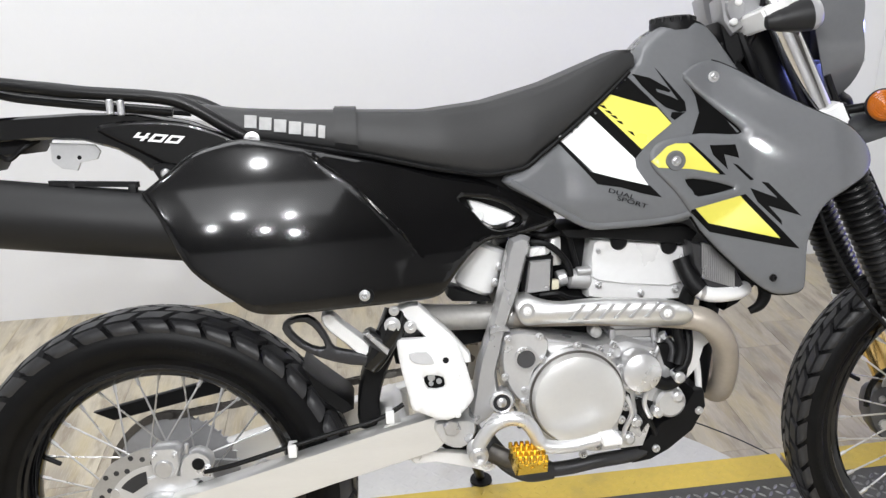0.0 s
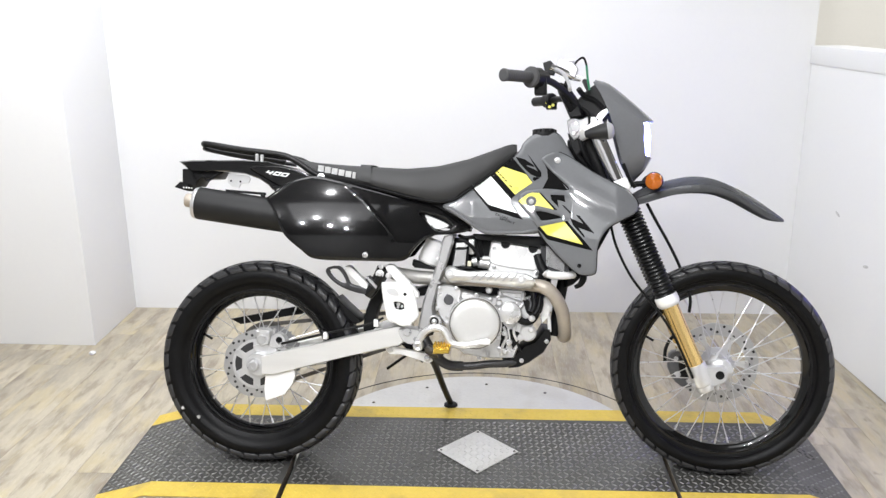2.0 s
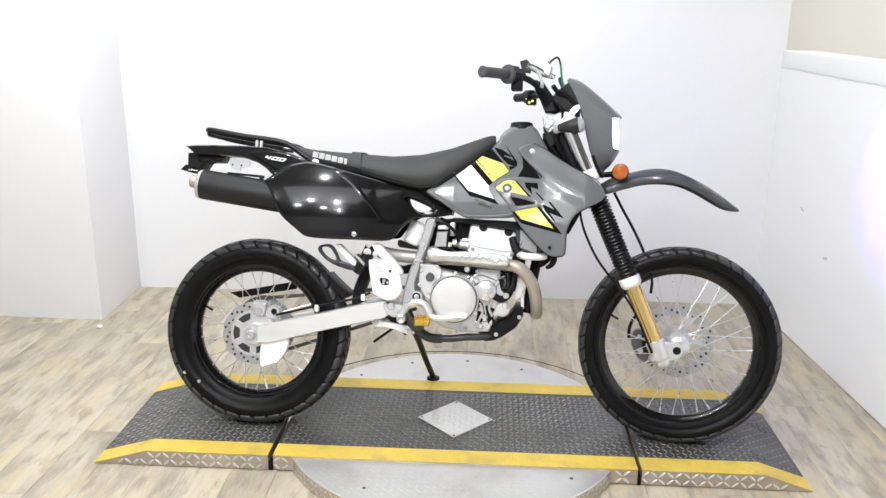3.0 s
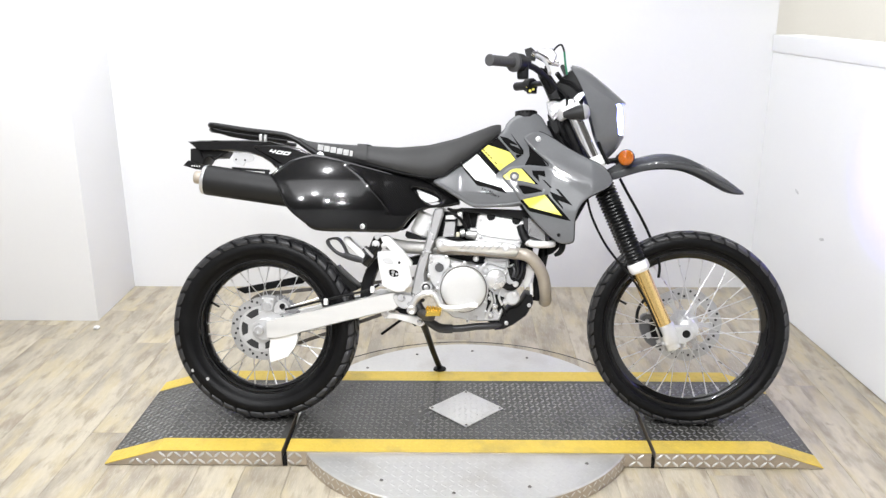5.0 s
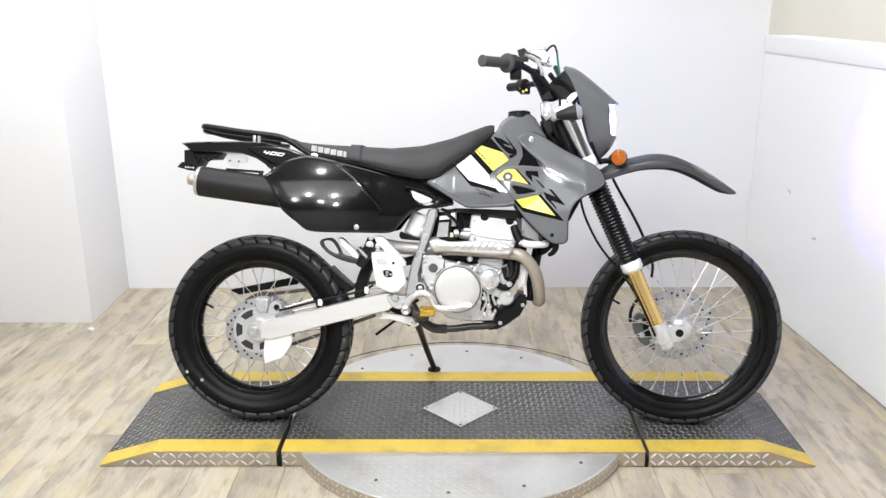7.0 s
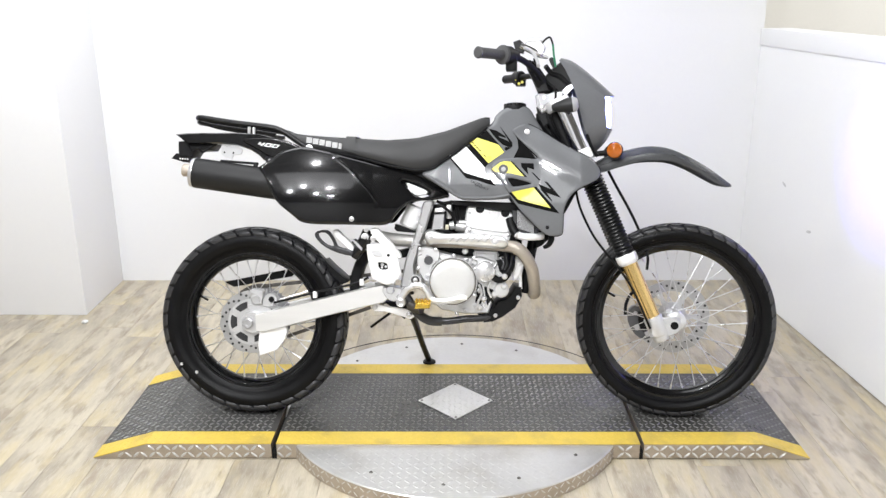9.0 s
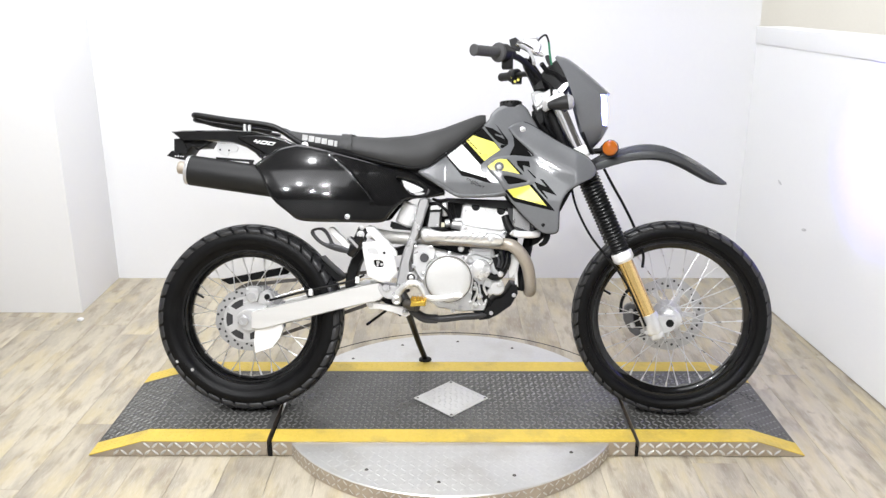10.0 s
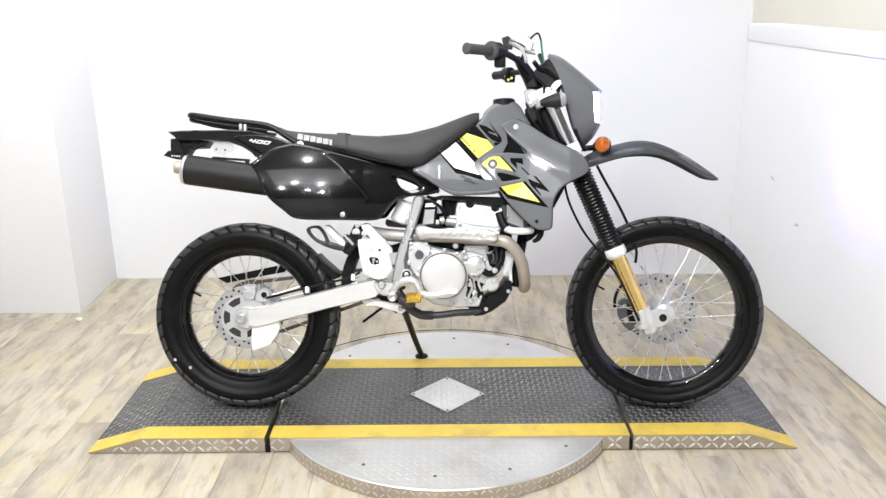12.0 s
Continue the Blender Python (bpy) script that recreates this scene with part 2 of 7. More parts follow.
def tube(pts, r, n=10, sub=5, smooth=True):
    """A round tube through points; r is one radius or one for each point."""
    pts = np.array(pts, float)
    rr = np.full(len(pts), r, float) if isinstance(r, (int, float)) else np.array(r, float)
    if smooth and len(pts) > 2:
        q = spline(np.c_[pts, rr], sub)
        pts, rr = q[:, :3], q[:, 3]
    bm = bmesh.new()
    up = None
    rings = []
    for i in range(len(pts)):
        d = Vector(pts[min(i + 1, len(pts) - 1)] - pts[max(i - 1, 0)]).normalized()
        if up is None:
            up = d.orthogonal().normalized()
        up = (up - d * up.dot(d)).normalized()
        side = d.cross(up)
        rings.append([bm.verts.new(Vector(pts[i]) + (up * math.cos(a) + side * math.sin(a)) * rr[i]) for a in (2 * math.pi * k / n for k in range(n))])
    for a, b in zip(rings, rings[1:]):
        for k in range(n):
            bm.faces.new((a[k], a[(k + 1) % n], b[(k + 1) % n], b[k]))
    bm.faces.new(rings[0][::-1])
    bm.faces.new(rings[-1])
    return bm


def lathe(profile, o=(0, 0, 0), d=(0, 1, 0), n=32, closed=False):
    """Revolves (radius, height) pairs round the axis d through o."""
    o, d = Vector(o), Vector(d).normalized()
    p = d.orthogonal().normalized()
    q = d.cross(p)
    bm = bmesh.new()
    rings = []
    for r, h in profile:
        if r < 1e-6:
            rings.append([bm.verts.new(o + d * h)])
        else:
            rings.append([bm.verts.new(o + d * h + (p * math.cos(a) + q * math.sin(a)) * r) for a in (2 * math.pi * k / n for k in range(n))])
    pairs = list(zip(rings, rings[1:])) + ([(rings[-1], rings[0])] if closed else [])
    for a, b in pairs:
        for k in range(n):
            va = a[k % len(a)], a[(k + 1) % len(a)]
            vb = b[k % len(b)], b[(k + 1) % len(b)]
            vs = list(dict.fromkeys((va[0], va[1], vb[1], vb[0])))
            if len(vs) > 2:
                bm.faces.new(vs)
    return bm


def rod(a, b, r, n=14, bev=0.0015):
    """A straight round bar with softened ends."""
    a, b = Vector(a), Vector(b)
    h = (b - a).length
    bev = min(bev, r * 0.5, h * 0.4)
    return lathe([(0, 0), (r - bev, 0), (r, bev), (r, h - bev), (r - bev, h), (0, h)], a, b - a, n)


def bolt(u, v, w, r=0.008, h=0.006):
    """A flanged hexagon bolt head that faces the right side of the machine."""
    o = Vector((u, -v, w))
    return join(lathe([(0, 0), (r, 0), (r, h * 0.35), (r * 0.8, h * 0.4), (0, h * 0.4)], o, (0, -1, 0), 16),
                lathe([(r * 0.62, h * 0.3), (r * 0.62, h * 0.9), (r * 0.5, h), (r * 0.3, h), (r * 0.28, h * 0.6), (0, h * 0.6)], o, (0, -1, 0), 6))


def ring_sizes(poly):
    return 0.5 * np.sum(poly[:, 0] * np.roll(poly[:, 1], -1) - np.roll(poly[:, 0], -1) * poly[:, 1])


def slab(outline, v0, v1, bev=0.004, sub=0):
    """A plate: the outline in the machine's side plane, from depth v0 (inner) to v1 (outer, towards its right side)."""
    p = np.array(outline, float)
    if sub:
        p = spline(p, sub, True)
    if ring_sizes(p) < 0:
        p = p[::-1]
    bm = bmesh.new()
    e = np.roll(p, -1, 0) - p
    e /= np.linalg.norm(e, axis=1)[:, None] + 1e-9
    nrm = np.c_[e[:, 1], -e[:, 0]]
    m = nrm + np.roll(nrm, 1, 0)
    m /= np.maximum((m * m).sum(1), 0.5)[:, None] / 1.0 + 1e-9
    m *= 1.0
    inner = p - m * bev
    rings = []
    for q, v in ((inner, v0), (p, v0 + bev), (p, v1 - bev), (inner, v1)):
        rings.append([bm.verts.new((a, -v, b)) for a, b in q])
    k = len(p)
    for a, b in zip(rings, rings[1:]):
        for i in range(k):
            bm.faces.new((a[i], a[(i + 1) % k], b[(i + 1) % k], b[i]))
    for r in (rings[0], rings[-1]):
        f = bm.faces.new(r)
    bmesh.ops.triangulate(bm, faces=[f for f in bm.faces if len(f.verts) > 4])
    return bm


def inside(poly, pts):
    x, y = pts[:, 0][:, None], pts[:, 1][:, None]
    x0, y0 = poly[:, 0][None], poly[:, 1][None]
    x1, y1 = np.roll(poly[:, 0], -1)[None], np.roll(poly[:, 1], -1)[None]
    cross = ((y0 > y) != (y1 > y)) & (x < (x1 - x0) * (y - y0) / (y1 - y0 + 1e-12) + x0)
    return cross.sum(1) % 2 == 1


def edge_distance(poly, pts):
    a = poly[None]
    b = np.roll(poly, -1, 0)[None]
    p = pts[:, None]
    t = np.clip(((p - a) * (b - a)).sum(2) / (((b - a) ** 2).sum(2) + 1e-12), 0, 1)
    return np.linalg.norm(p - a - (b - a) * t[..., None], axis=2).min(1)


def resample(poly, step, closed=True):
    out = []
    for a, b in zip(poly if closed else poly[:-1], np.roll(poly, -1, 0)):
        k = max(1, int(np.linalg.norm(b - a) / step))
        out += [a + (b - a) * i / k for i in range(k)]
    return np.array(out)


def panel(outline, depth, back=0.01, edge=0.012, drop=0.008, step=0.012, holes=(), sub=5, lines=()):
    """A moulded panel over an outline: depth(u, w) gives its distance from the machine's middle, edges roll back by drop, and the rim goes inwards by back."""
    from_points = lambda o: resample(spline(o, sub, True) if sub else np.array(o, float), step * 0.6)
    loops = [from_points(outline)] + [from_points(h) for h in holes]
    for i, q in enumerate(loops):
        if (ring_sizes(q) < 0) == (i == 0):
            loops[i] = q[::-1]
    pts = [q for q in loops]
    for q in loops:
        e = np.roll(q, -1, 0) - np.roll(q, 1, 0)
        nrm = np.c_[-e[:, 1], e[:, 0]] / (np.linalg.norm(e, axis=1)[:, None] + 1e-9)
        for k in (0.25, 0.6, 1.0):
            r = q + nrm * edge * k
            ok = inside(loops[0], r)
            for j, h in enumerate(loops):
                if j:
                    ok &= ~inside(h, r)
                ok &= edge_distance(h, r) > edge * k * 0.8
            pts.append(r[ok][:: 1 if k < 0.5 else 2])
    lo, hi = loops[0].min(0), loops[0].max(0)
    gx, gy = np.meshgrid(np.arange(lo[0], hi[0], step), np.arange(lo[1], hi[1], step))
    g = np.c_[gx.ravel() + 0.3 * step * (np.arange(gx.size) // gx.shape[1] % 2), gy.ravel()]
    ok = inside(loops[0], g)
    for j, h in enumerate(loops):
        if j:
            ok &= ~inside(h, g)
        ok &= edge_distance(h, g) > edge + step * 0.4
    pts.append(g[ok])
    for q in lines:
        q = resample(spline(q, 4), step * 0.5, False)
        e = np.gradient(q, axis=0)
        nrm = np.c_[-e[:, 1], e[:, 0]] / (np.linalg.norm(e, axis=1)[:, None] + 1e-9)
        for k in (-0.011, -0.0075, -0.005, -0.003, -0.001, 0.001, 0.003, 0.006, 0.011):
            r = q + nrm * k
            pts.append(r[inside(loops[0], r) & (edge_distance(loops[0], r) > edge * 1.8)])
    allp = np.concatenate(pts)
    cons, base = [], 0
    for q in loops:
        cons += [(base + i, base + (i + 1) % len(q)) for i in range(len(q))]
        base += len(q)
    vs, _, fs, _, _, _ = delaunay_2d_cdt([Vector(p) for p in allp], cons, [], 0, 1e-6)
    P = np.array([(v[0], v[1]) for v in vs])
    cen = np.array([P[list(f)].mean(0) for f in fs])
    keep = inside(loops[0], cen)
    for h in loops[1:]:
        keep &= ~inside(h, cen)
    d = np.min([edge_distance(h, P) for h in loops], axis=0)
    t = 1 - np.clip(d / edge, 0, 1)
    V = np.array([depth(a, b) for a, b in P]) - drop * (0.75 * t * t + 0.25 * t ** 4)
    bm = bmesh.new()
    bv = [bm.verts.new((P[i, 0], -V[i], P[i, 1])) for i in range(len(P))]
    for f, k in zip(fs, keep):
        if k:
            bm.faces.new([bv[i] for i in f])
    rim = [e for e in bm.edges if len(e.link_faces) == 1]
    ex = bmesh.ops.extrude_edge_only(bm, edges=rim)
    for g in ex["geom"]:
        if isinstance(g, bmesh.types.BMVert):
            g.co.y += back
    loose = [v for v in bm.verts if not v.link_faces]
    bmesh.ops.delete(bm, geom=loose, context="VERTS")
    return bm


def loft(sections, caps=True):
    """Skins a list of closed rings with equal point counts."""
    bm = bmesh.new()
    rings = [[bm.verts.new(p) for p in s] for s in sections]
    k = len(rings[0])
    for a, b in zip(rings, rings[1:]):
        for i in range(k):
            bm.faces.new((a[i], a[(i + 1) % k], b[(i + 1) % k], b[i]))
    if caps:
        bm.faces.new(rings[0][::-1])
        bm.faces.new(rings[-1])
    return bm


def block(x0, x1, y0, y1, z0, z1, bev=0.003):
    """A box with bevelled edges."""
    bm = bmesh.new()
    bmesh.ops.create_cube(bm, size=1, matrix=Matrix.Translation(((x0 + x1) / 2, (y0 + y1) / 2, (z0 + z1) / 2)) @ Matrix.Diagonal((x1 - x0, y1 - y0, z1 - z0, 1)))
    if bev:
        bmesh.ops.bevel(bm, geom=list(bm.edges), offset=bev, segments=2, affect="EDGES", profile=0.5)
    return bm


def prism(poly, z0, z1, bev=0.0):
    """A flat plate over a plan outline."""
    bm = bmesh.new()
    lo = [bm.verts.new((x, y, z0)) for x, y in poly]
    hi = [bm.verts.new((x, y, z1)) for x, y in poly]
    k = len(poly)
    for i in range(k):
        bm.faces.new((lo[i], lo[(i + 1) % k], hi[(i + 1) % k], hi[i]))
    bm.faces.new(lo[::-1])
    bm.faces.new(hi)
    if bev:
        bmesh.ops.bevel(bm, geom=list(bm.edges), offset=bev, segments=2, affect="EDGES", profile=0.5)
    return bm


# ---- the room ----
def structure(name, bm, material, label, category):
    return tagged(obj(name, bm, material, angle=30), label, category, kind="structure")


BACK_Y = 1.468
structure("wall_north", block(-1.84, 1.495, BACK_Y, BACK_Y + 0.12, 0, CEILING, 0), M_WALL, "smooth white painted back wall behind the motorcycle", "wall")
structure("wall_column", prism([(-3.6, 0.985), (-1.794, 0.962), (-1.811, BACK_Y + 0.12), (-3.6, BACK_Y + 0.12)], 0, CEILING, 0.002), M_WALL, "projecting white painted wall corner beside the back wall", "wall")
# Two walls out of view, added grey to hold back bounced light.
structure("wall_west", block(-3.75, -3.6, -4.6, 1.6, 0, CEILING, 0), M_SHOP, "unseen grey side wall added to limit bounced light", "wall")
structure("wall_south", block(-3.6, 4.6, -4.75, -4.6, 0, CEILING, 0), M_SHOP, "unseen grey wall opposite the display, added to limit bounced light", "wall")
structure("wall_east", block(4.6, 4.75, -4.6, 3.2, 0, CEILING, 0), M_GREIGE, "plain greige wall of the room beyond the low wall", "wall")
structure("wall_far", block(1.5, 4.6, 3.05, 3.2, 0, CEILING, 0), M_GREIGE, "greige painted wall seen beyond the low wall", "wall")
structure("wall_return", block(1.375, 1.495, BACK_Y + 0.12, 3.2, 0, CEILING, 0), M_GREIGE, "greige end of the partition beyond the back wall", "wall")
ANG = math.atan2(1.468 - 0.003, 1.488 - 1.577) - math.pi / 2
low = structure("wall_low", block(0, 0.14, -4.6, 0, 0.007, 1.228, 0), M_WALL, "low white painted partition wall beside the display", "wall")
low.matrix_world = Matrix.Translation((1.488, BACK_Y - 0.003, 0)) @ Matrix.Rotation(ANG, 4, "Z")
# Black strip added as the shadow gap where wall meets floor.
part("floor_track", block(0.012, 0.128, -4.6, -0.002, 0.0, 0.007, 0), M_BLACK, low, "black strip for the shadow gap under the low wall")
cap = structure("trim_low_wall", block(-0.008, 0.148, -4.6, -0.001, 1.228, 1.308, 0.002), M_WALL, "white painted cap board along the low wall", "trim")
cap.matrix_world = low.matrix_world
for sy, sz, tilt in ((-0.42, 0.62, 20), (-0.70, 0.47, -12)):
    scuff = bmesh.new()
    bmesh.ops.create_uvsphere(scuff, u_segments=10, v_segments=6, radius=1, matrix=Matrix.Rotation(radians(tilt), 4, "X") @ Matrix.Diagonal((0.0012, 0.022, 0.007, 1)))
    scuff.transform(Matrix.Translation((0.0, sy, sz)))
    part("scuff", scuff, mat("scuffed_wall_paint", (0.52, 0.52, 0.53), 0.8, var=0.2, scale=60), low, "faint grey scuff on the paint")
# Unseen ceiling, added dark so that black gloss reflects dark.
structure("ceiling", block(-3.75, 4.75, -4.75, 3.2, CEILING, CEILING + 0.1, 0), M_CEIL, "unseen dark grey ceiling added to limit bounced light", "ceiling")


# ---- display platform ----
DECK = 0.056
FRONT_Y, REAR_Y = -0.326, 0.285


def lug_points(x0, x1, y0, y1, pitch):
    """Places of the raised lugs of tread plate, in two alternating directions."""
    out = []
    for j in range(int((y1 - y0) / pitch)):
        for i in range(int((x1 - x0) / pitch)):
            out.append((x0 + (i + 0.5) * pitch, y0 + (j + 0.5) * pitch, (i + j) % 2))
    return out


def lugs(points, place, size=(0.013, 0.0042, 0.0016), tilt=45):
    """Raised lens-shaped lugs; place(x, y) gives the surface frame there."""
    verts, faces = [], []
    for x, y, k in points:
        o, ex, ey, ez = place(x, y)
        a = radians(tilt if k else -tilt)
        c, s = math.cos(a), math.sin(a)
        b = len(verts)
        for t, q, h in ((-1, 0, 0), (-0.45, 0.9, 0), (0.45, 0.9, 0), (1, 0, 0), (0.45, -0.9, 0), (-0.45, -0.9, 0), (-0.55, 0, 1), (0.55, 0, 1)):
            p, r = t * size[0], q * size[1]
            verts.append(o + ex * (p * c - r * s) + ey * (p * s + r * c) + ez * (h * size[2]))
        faces += [tuple(b + i for i in f) for f in ((0, 1, 6), (1, 2, 7, 6), (2, 3, 7), (3, 4, 7), (4, 5, 6, 7), (5, 0, 6))]
    bm = bmesh.new()
    bv = [bm.verts.new(v) for v in verts]
    for f in faces:
        bm.faces.new([bv[i] for i in f])
    return bm


FLAT = lambda z: (lambda x, y: (Vector((x, y, z)), Vector((1, 0, 0)), Vector((0, 1, 0)), Vector((0, 0, 1))))
UPRIGHT = lambda y: (lambda x, z: (Vector((x, y, z)), Vector((1, 0, 0)), Vector((0, 0, 1)), Vector((0, -1, 0))))


def deck_section(name, label, xs, ramp_to=None):
    """One deck section, from xs[0] to xs[1]; ramp_to: where the sloping end meets the floor."""
    x0, x1 = xs
    left = ramp_to is not None and ramp_to < x0
    g = 0.004
    prof = [(x0, g), (x1, g), (x1, DECK), (x0, DECK)]
    if ramp_to is not None:
        prof = [(ramp_to, 0.001), (x1, g), (x1, DECK), (x0, DECK), (ramp_to, 0.005)] if left else [(x0, g), (ramp_to, 0.001), (ramp_to, 0.005), (x1, DECK), (x0, DECK)]
    bm = bmesh.new()
    a = [bm.verts.new((x, FRONT_Y, z)) for x, z in prof]
    b = [bm.verts.new((x, REAR_Y, z)) for x, z in prof]
    for i in range(len(prof)):
        bm.faces.new((a[i], a[(i + 1) % len(a)], b[(i + 1) % len(a)], b[i]))
    bm.faces.new(a[::-1])
    bm.faces.new(b)
    bmesh.ops.bevel(bm, geom=list(bm.edges), offset=0.0015, segments=1, affect="EDGES")
    body = obj(name, bm, M_PLATE_SIDE, angle=25)
    tagged(body, label, "platform", group="deck sections of the platform")

    def top(x, y):
        if ramp_to is not None and (x < x0 if left else x > x1):
            edge = x0 if left else x1
            k = (DECK - 0.004) / (edge - ramp_to)
            ez = Vector((-k, 0, 1)).normalized()
            return Vector((x, y, DECK + (x - edge) * k + 0.0022)), Vector((1, 0, k)).normalized(), Vector((0, 1, 0)), ez
        return Vector((x, y, DECK + 0.0022)), Vector((1, 0, 0)), Vector((0, 1, 0)), Vector((0, 0, 1))

    lo, hi = (ramp_to if left else x0), (x1 if left or ramp_to is None else ramp_to)
    # Recessed black slab paints the shadow line along the deck's foot.
    part("base_strip", block(lo + 0.02, hi - 0.02, FRONT_Y + 0.008, REAR_Y - 0.008, 0.0, 0.0045, 0), M_BLACK, body, "black strip for the shadow line under the deck")

    def skin(y0, y1, lift, bands=24):
        xs2 = sorted(set([lo, hi, x0, x1]))
        xs2 = [x for x in xs2 if lo <= x <= hi]
        m = bmesh.new()
        rows = []
        for x in xs2:
            p, q = top(x, y0)[0], top(x, y1)[0]
            rows.append([m.verts.new(p + Vector((0, 0, h))) for p, h in ((p, -0.0021), (p, lift), (q, lift), (q, -0.0021))])
        for r, s in zip(rows, rows[1:]):
            for i in range(3):
                m.faces.new((r[i], r[i + 1], s[i + 1], s[i]))
        m.faces.new(rows[0])
        m.faces.new(rows[-1][::-1])
        return m

    part("tread_mat", skin(FRONT_Y + 0.078, REAR_Y - 0.082, 0.0), M_DECK, body, "dark grey painted tread plate", angle=10)
    part("edge_stripe", skin(FRONT_Y - 0.001, FRONT_Y + 0.078, 0.0006), M_YELLOW, body, "yellow painted safety stripe", angle=10)
    part("edge_stripe", skin(REAR_Y - 0.082, REAR_Y + 0.001, 0.0006), M_YELLOW, body, "yellow painted safety stripe", angle=10)
    deck_lugs = part("deck_lug", lugs(lug_points(lo + 0.006, hi, FRONT_Y + 0.08, REAR_Y - 0.083, 0.0205), top, (0.0108, 0.0038, 0.0022), 45), M_DECK_LUG, body, "raised lugs of the dark tread plate")
    tagged(deck_lugs, kind="stuff")
    sl = part("stripe_lug", lugs([p for y in (FRONT_Y, REAR_Y - 0.08) for p in lug_points(lo + 0.006, hi, y + 0.004, y + 0.076, 0.0205)], top, (0.0088, 0.0032, 0.0015)), M_YELLOW, body, "yellow painted raised lugs")
    tagged(sl, kind="stuff")

    def height(x):
        if ramp_to is not None and (x < x0 if left else x > x1):
            return DECK * abs(x - ramp_to) / abs((x0 if left else x1) - ramp_to)
        return DECK
    side = [p for p in lug_points(lo, hi, 0.003, DECK, 0.0262) if p[1] < height(p[0]) - 0.011]
    if name == "deck_middle":
        side = [p for p in side if abs(p[0] + 0.03) > 0.53]
    if side:
        tagged(part("side_lug", lugs(side, UPRIGHT(FRONT_Y - 0.0005), (0.0155, 0.005, 0.0026), 42), M_PLATE, body, "raised bright lugs of the side plate"), kind="stuff")
    return body


deck_left = deck_section("deck_left", "tread plate deck section with a sloping ramp end, yellow edged", (-1.05, -0.637), -1.232)
deck_mid = deck_section("deck_middle", "long dark tread plate middle deck section with yellow edges", (-0.620, 0.582))
deck_right = deck_section("deck_right", "tread plate deck section ending in a short ramp, yellow edged", (0.595, 0.985), 1.145)
# Black fillers paint the shade inside the open deck joints.
for gx0, gx1 in ((-0.6362, -0.6208), (0.5828, 0.5942)):
    part("joint_strip", block(gx0, gx1, FRONT_Y + 0.002, REAR_Y - 0.002, 0.0, 0.03, 0.001), M_BLACK, deck_mid, "black strip for the shade in the deck joint")
plate = prism([(-0.161, -0.03), (-0.025, -0.170), (0.111, -0.03), (-0.025, 0.110)], DECK + 0.0045, DECK + 0.0075, 0.0008)
plate = tagged(obj("diamond_plate", plate, M_PLATE), "bright diamond-shaped tread plate screwed onto the deck", "plate")
near_plate = lambda p, m: abs(p[0] + 0.025) / 0.136 + abs(p[1] + 0.03) / 0.14 < m
tagged(part("plate_lug", lugs([p for p in lug_points(-0.16, 0.11, -0.17, 0.11, 0.0205) if near_plate(p, 0.93)], FLAT(DECK + 0.0074), (0.0105, 0.0036, 0.0015)), M_PLATE, plate, "raised bright lugs"), kind="stuff")
for x, y in ((-0.147, -0.03), (0.097, -0.03), (-0.025, 0.096), (-0.025, -0.156)):
    part("screw", lathe([(0, 0.0025), (0.003, 0.0022), (0.005, 0)], (x, y, DECK + 0.0075), (0, 0, 1), 10), M_CHAIN, plate)

DX, DY, DR = -0.03, -0.026, 0.604
disc = tagged(obj("turntable", lathe([(0, 0), (DR - 0.002, 0), (DR, 0.002), (DR, 0.0485), (DR - 0.003, 0.0515), (0, 0.0515)], (DX, DY, 0), (0, 0, 1), 96), M_PLATE, angle=30),
              "round bright tread plate turntable lying under the deck", "turntable")
on_disc = lambda p: (math.hypot(p[0] - DX, p[1] - DY) < DR - 0.018) and not (FRONT_Y - 0.012 < p[1] < REAR_Y + 0.012)
tagged(part("disc_lug", lugs([p for p in lug_points(DX - DR, DX + DR, DY - DR, DY + DR, 0.0262) if on_disc(p)], FLAT(0.0514), (0.013, 0.0042, 0.0012)), M_PLATE, disc, "raised bright lugs"), kind="stuff")


def on_rim(s, z):
    a = s / DR
    n = Vector((math.cos(a), math.sin(a), 0))
    return Vector((DX, DY, z)) + n * (DR - 0.0005), Vector((-n.y, n.x, 0)), Vector((0, 0, 1)), n


part("rim_band", lathe([(DR - 0.004, 0.001), (DR + 0.0006, 0.001), (DR + 0.0006, 0.047), (DR - 0.004, 0.047)], (DX, DY, 0), (0, 0, 1), 96), M_PLATE_SIDE, disc, "dusty tread plate rim")
tagged(part("rim_lug", lugs(lug_points(math.pi * DR, 2 * math.pi * DR, 0.001, 0.05, 0.0238), on_rim, (0.013, 0.0042, 0.0022), 42), M_PLATE, disc, "raised bright lugs"), kind="stuff")
for k in range(14):
    a = 2 * math.pi * (k + 0.35) / 14
    x, y = DX + 0.53 * math.cos(a), DY + 0.53 * math.sin(a)
    if not FRONT_Y - 0.02 < y < REAR_Y + 0.02:
        part("bolt", lathe([(0, 0.0035), (0.004, 0.0032), (0.0065, 0)], (x, y, 0.0515), (0, 0, 1), 10), M_CHAIN, disc)


# small things on the floor and the low wall
part("floor_seam", tube([(DX + 0.745 * math.cos(radians(d)), DY + 0.745 * math.sin(radians(d)), 0.0005) for d in range(28, 153, 4)], 0.0022, 6, 2), M_DARK_METAL, disc, "thin dark seam in the floor behind the turntable")
crumb = random.Random(9)
scrap = bmesh.new()
bmesh.ops.create_icosphere(scrap, subdivisions=2, radius=0.012)
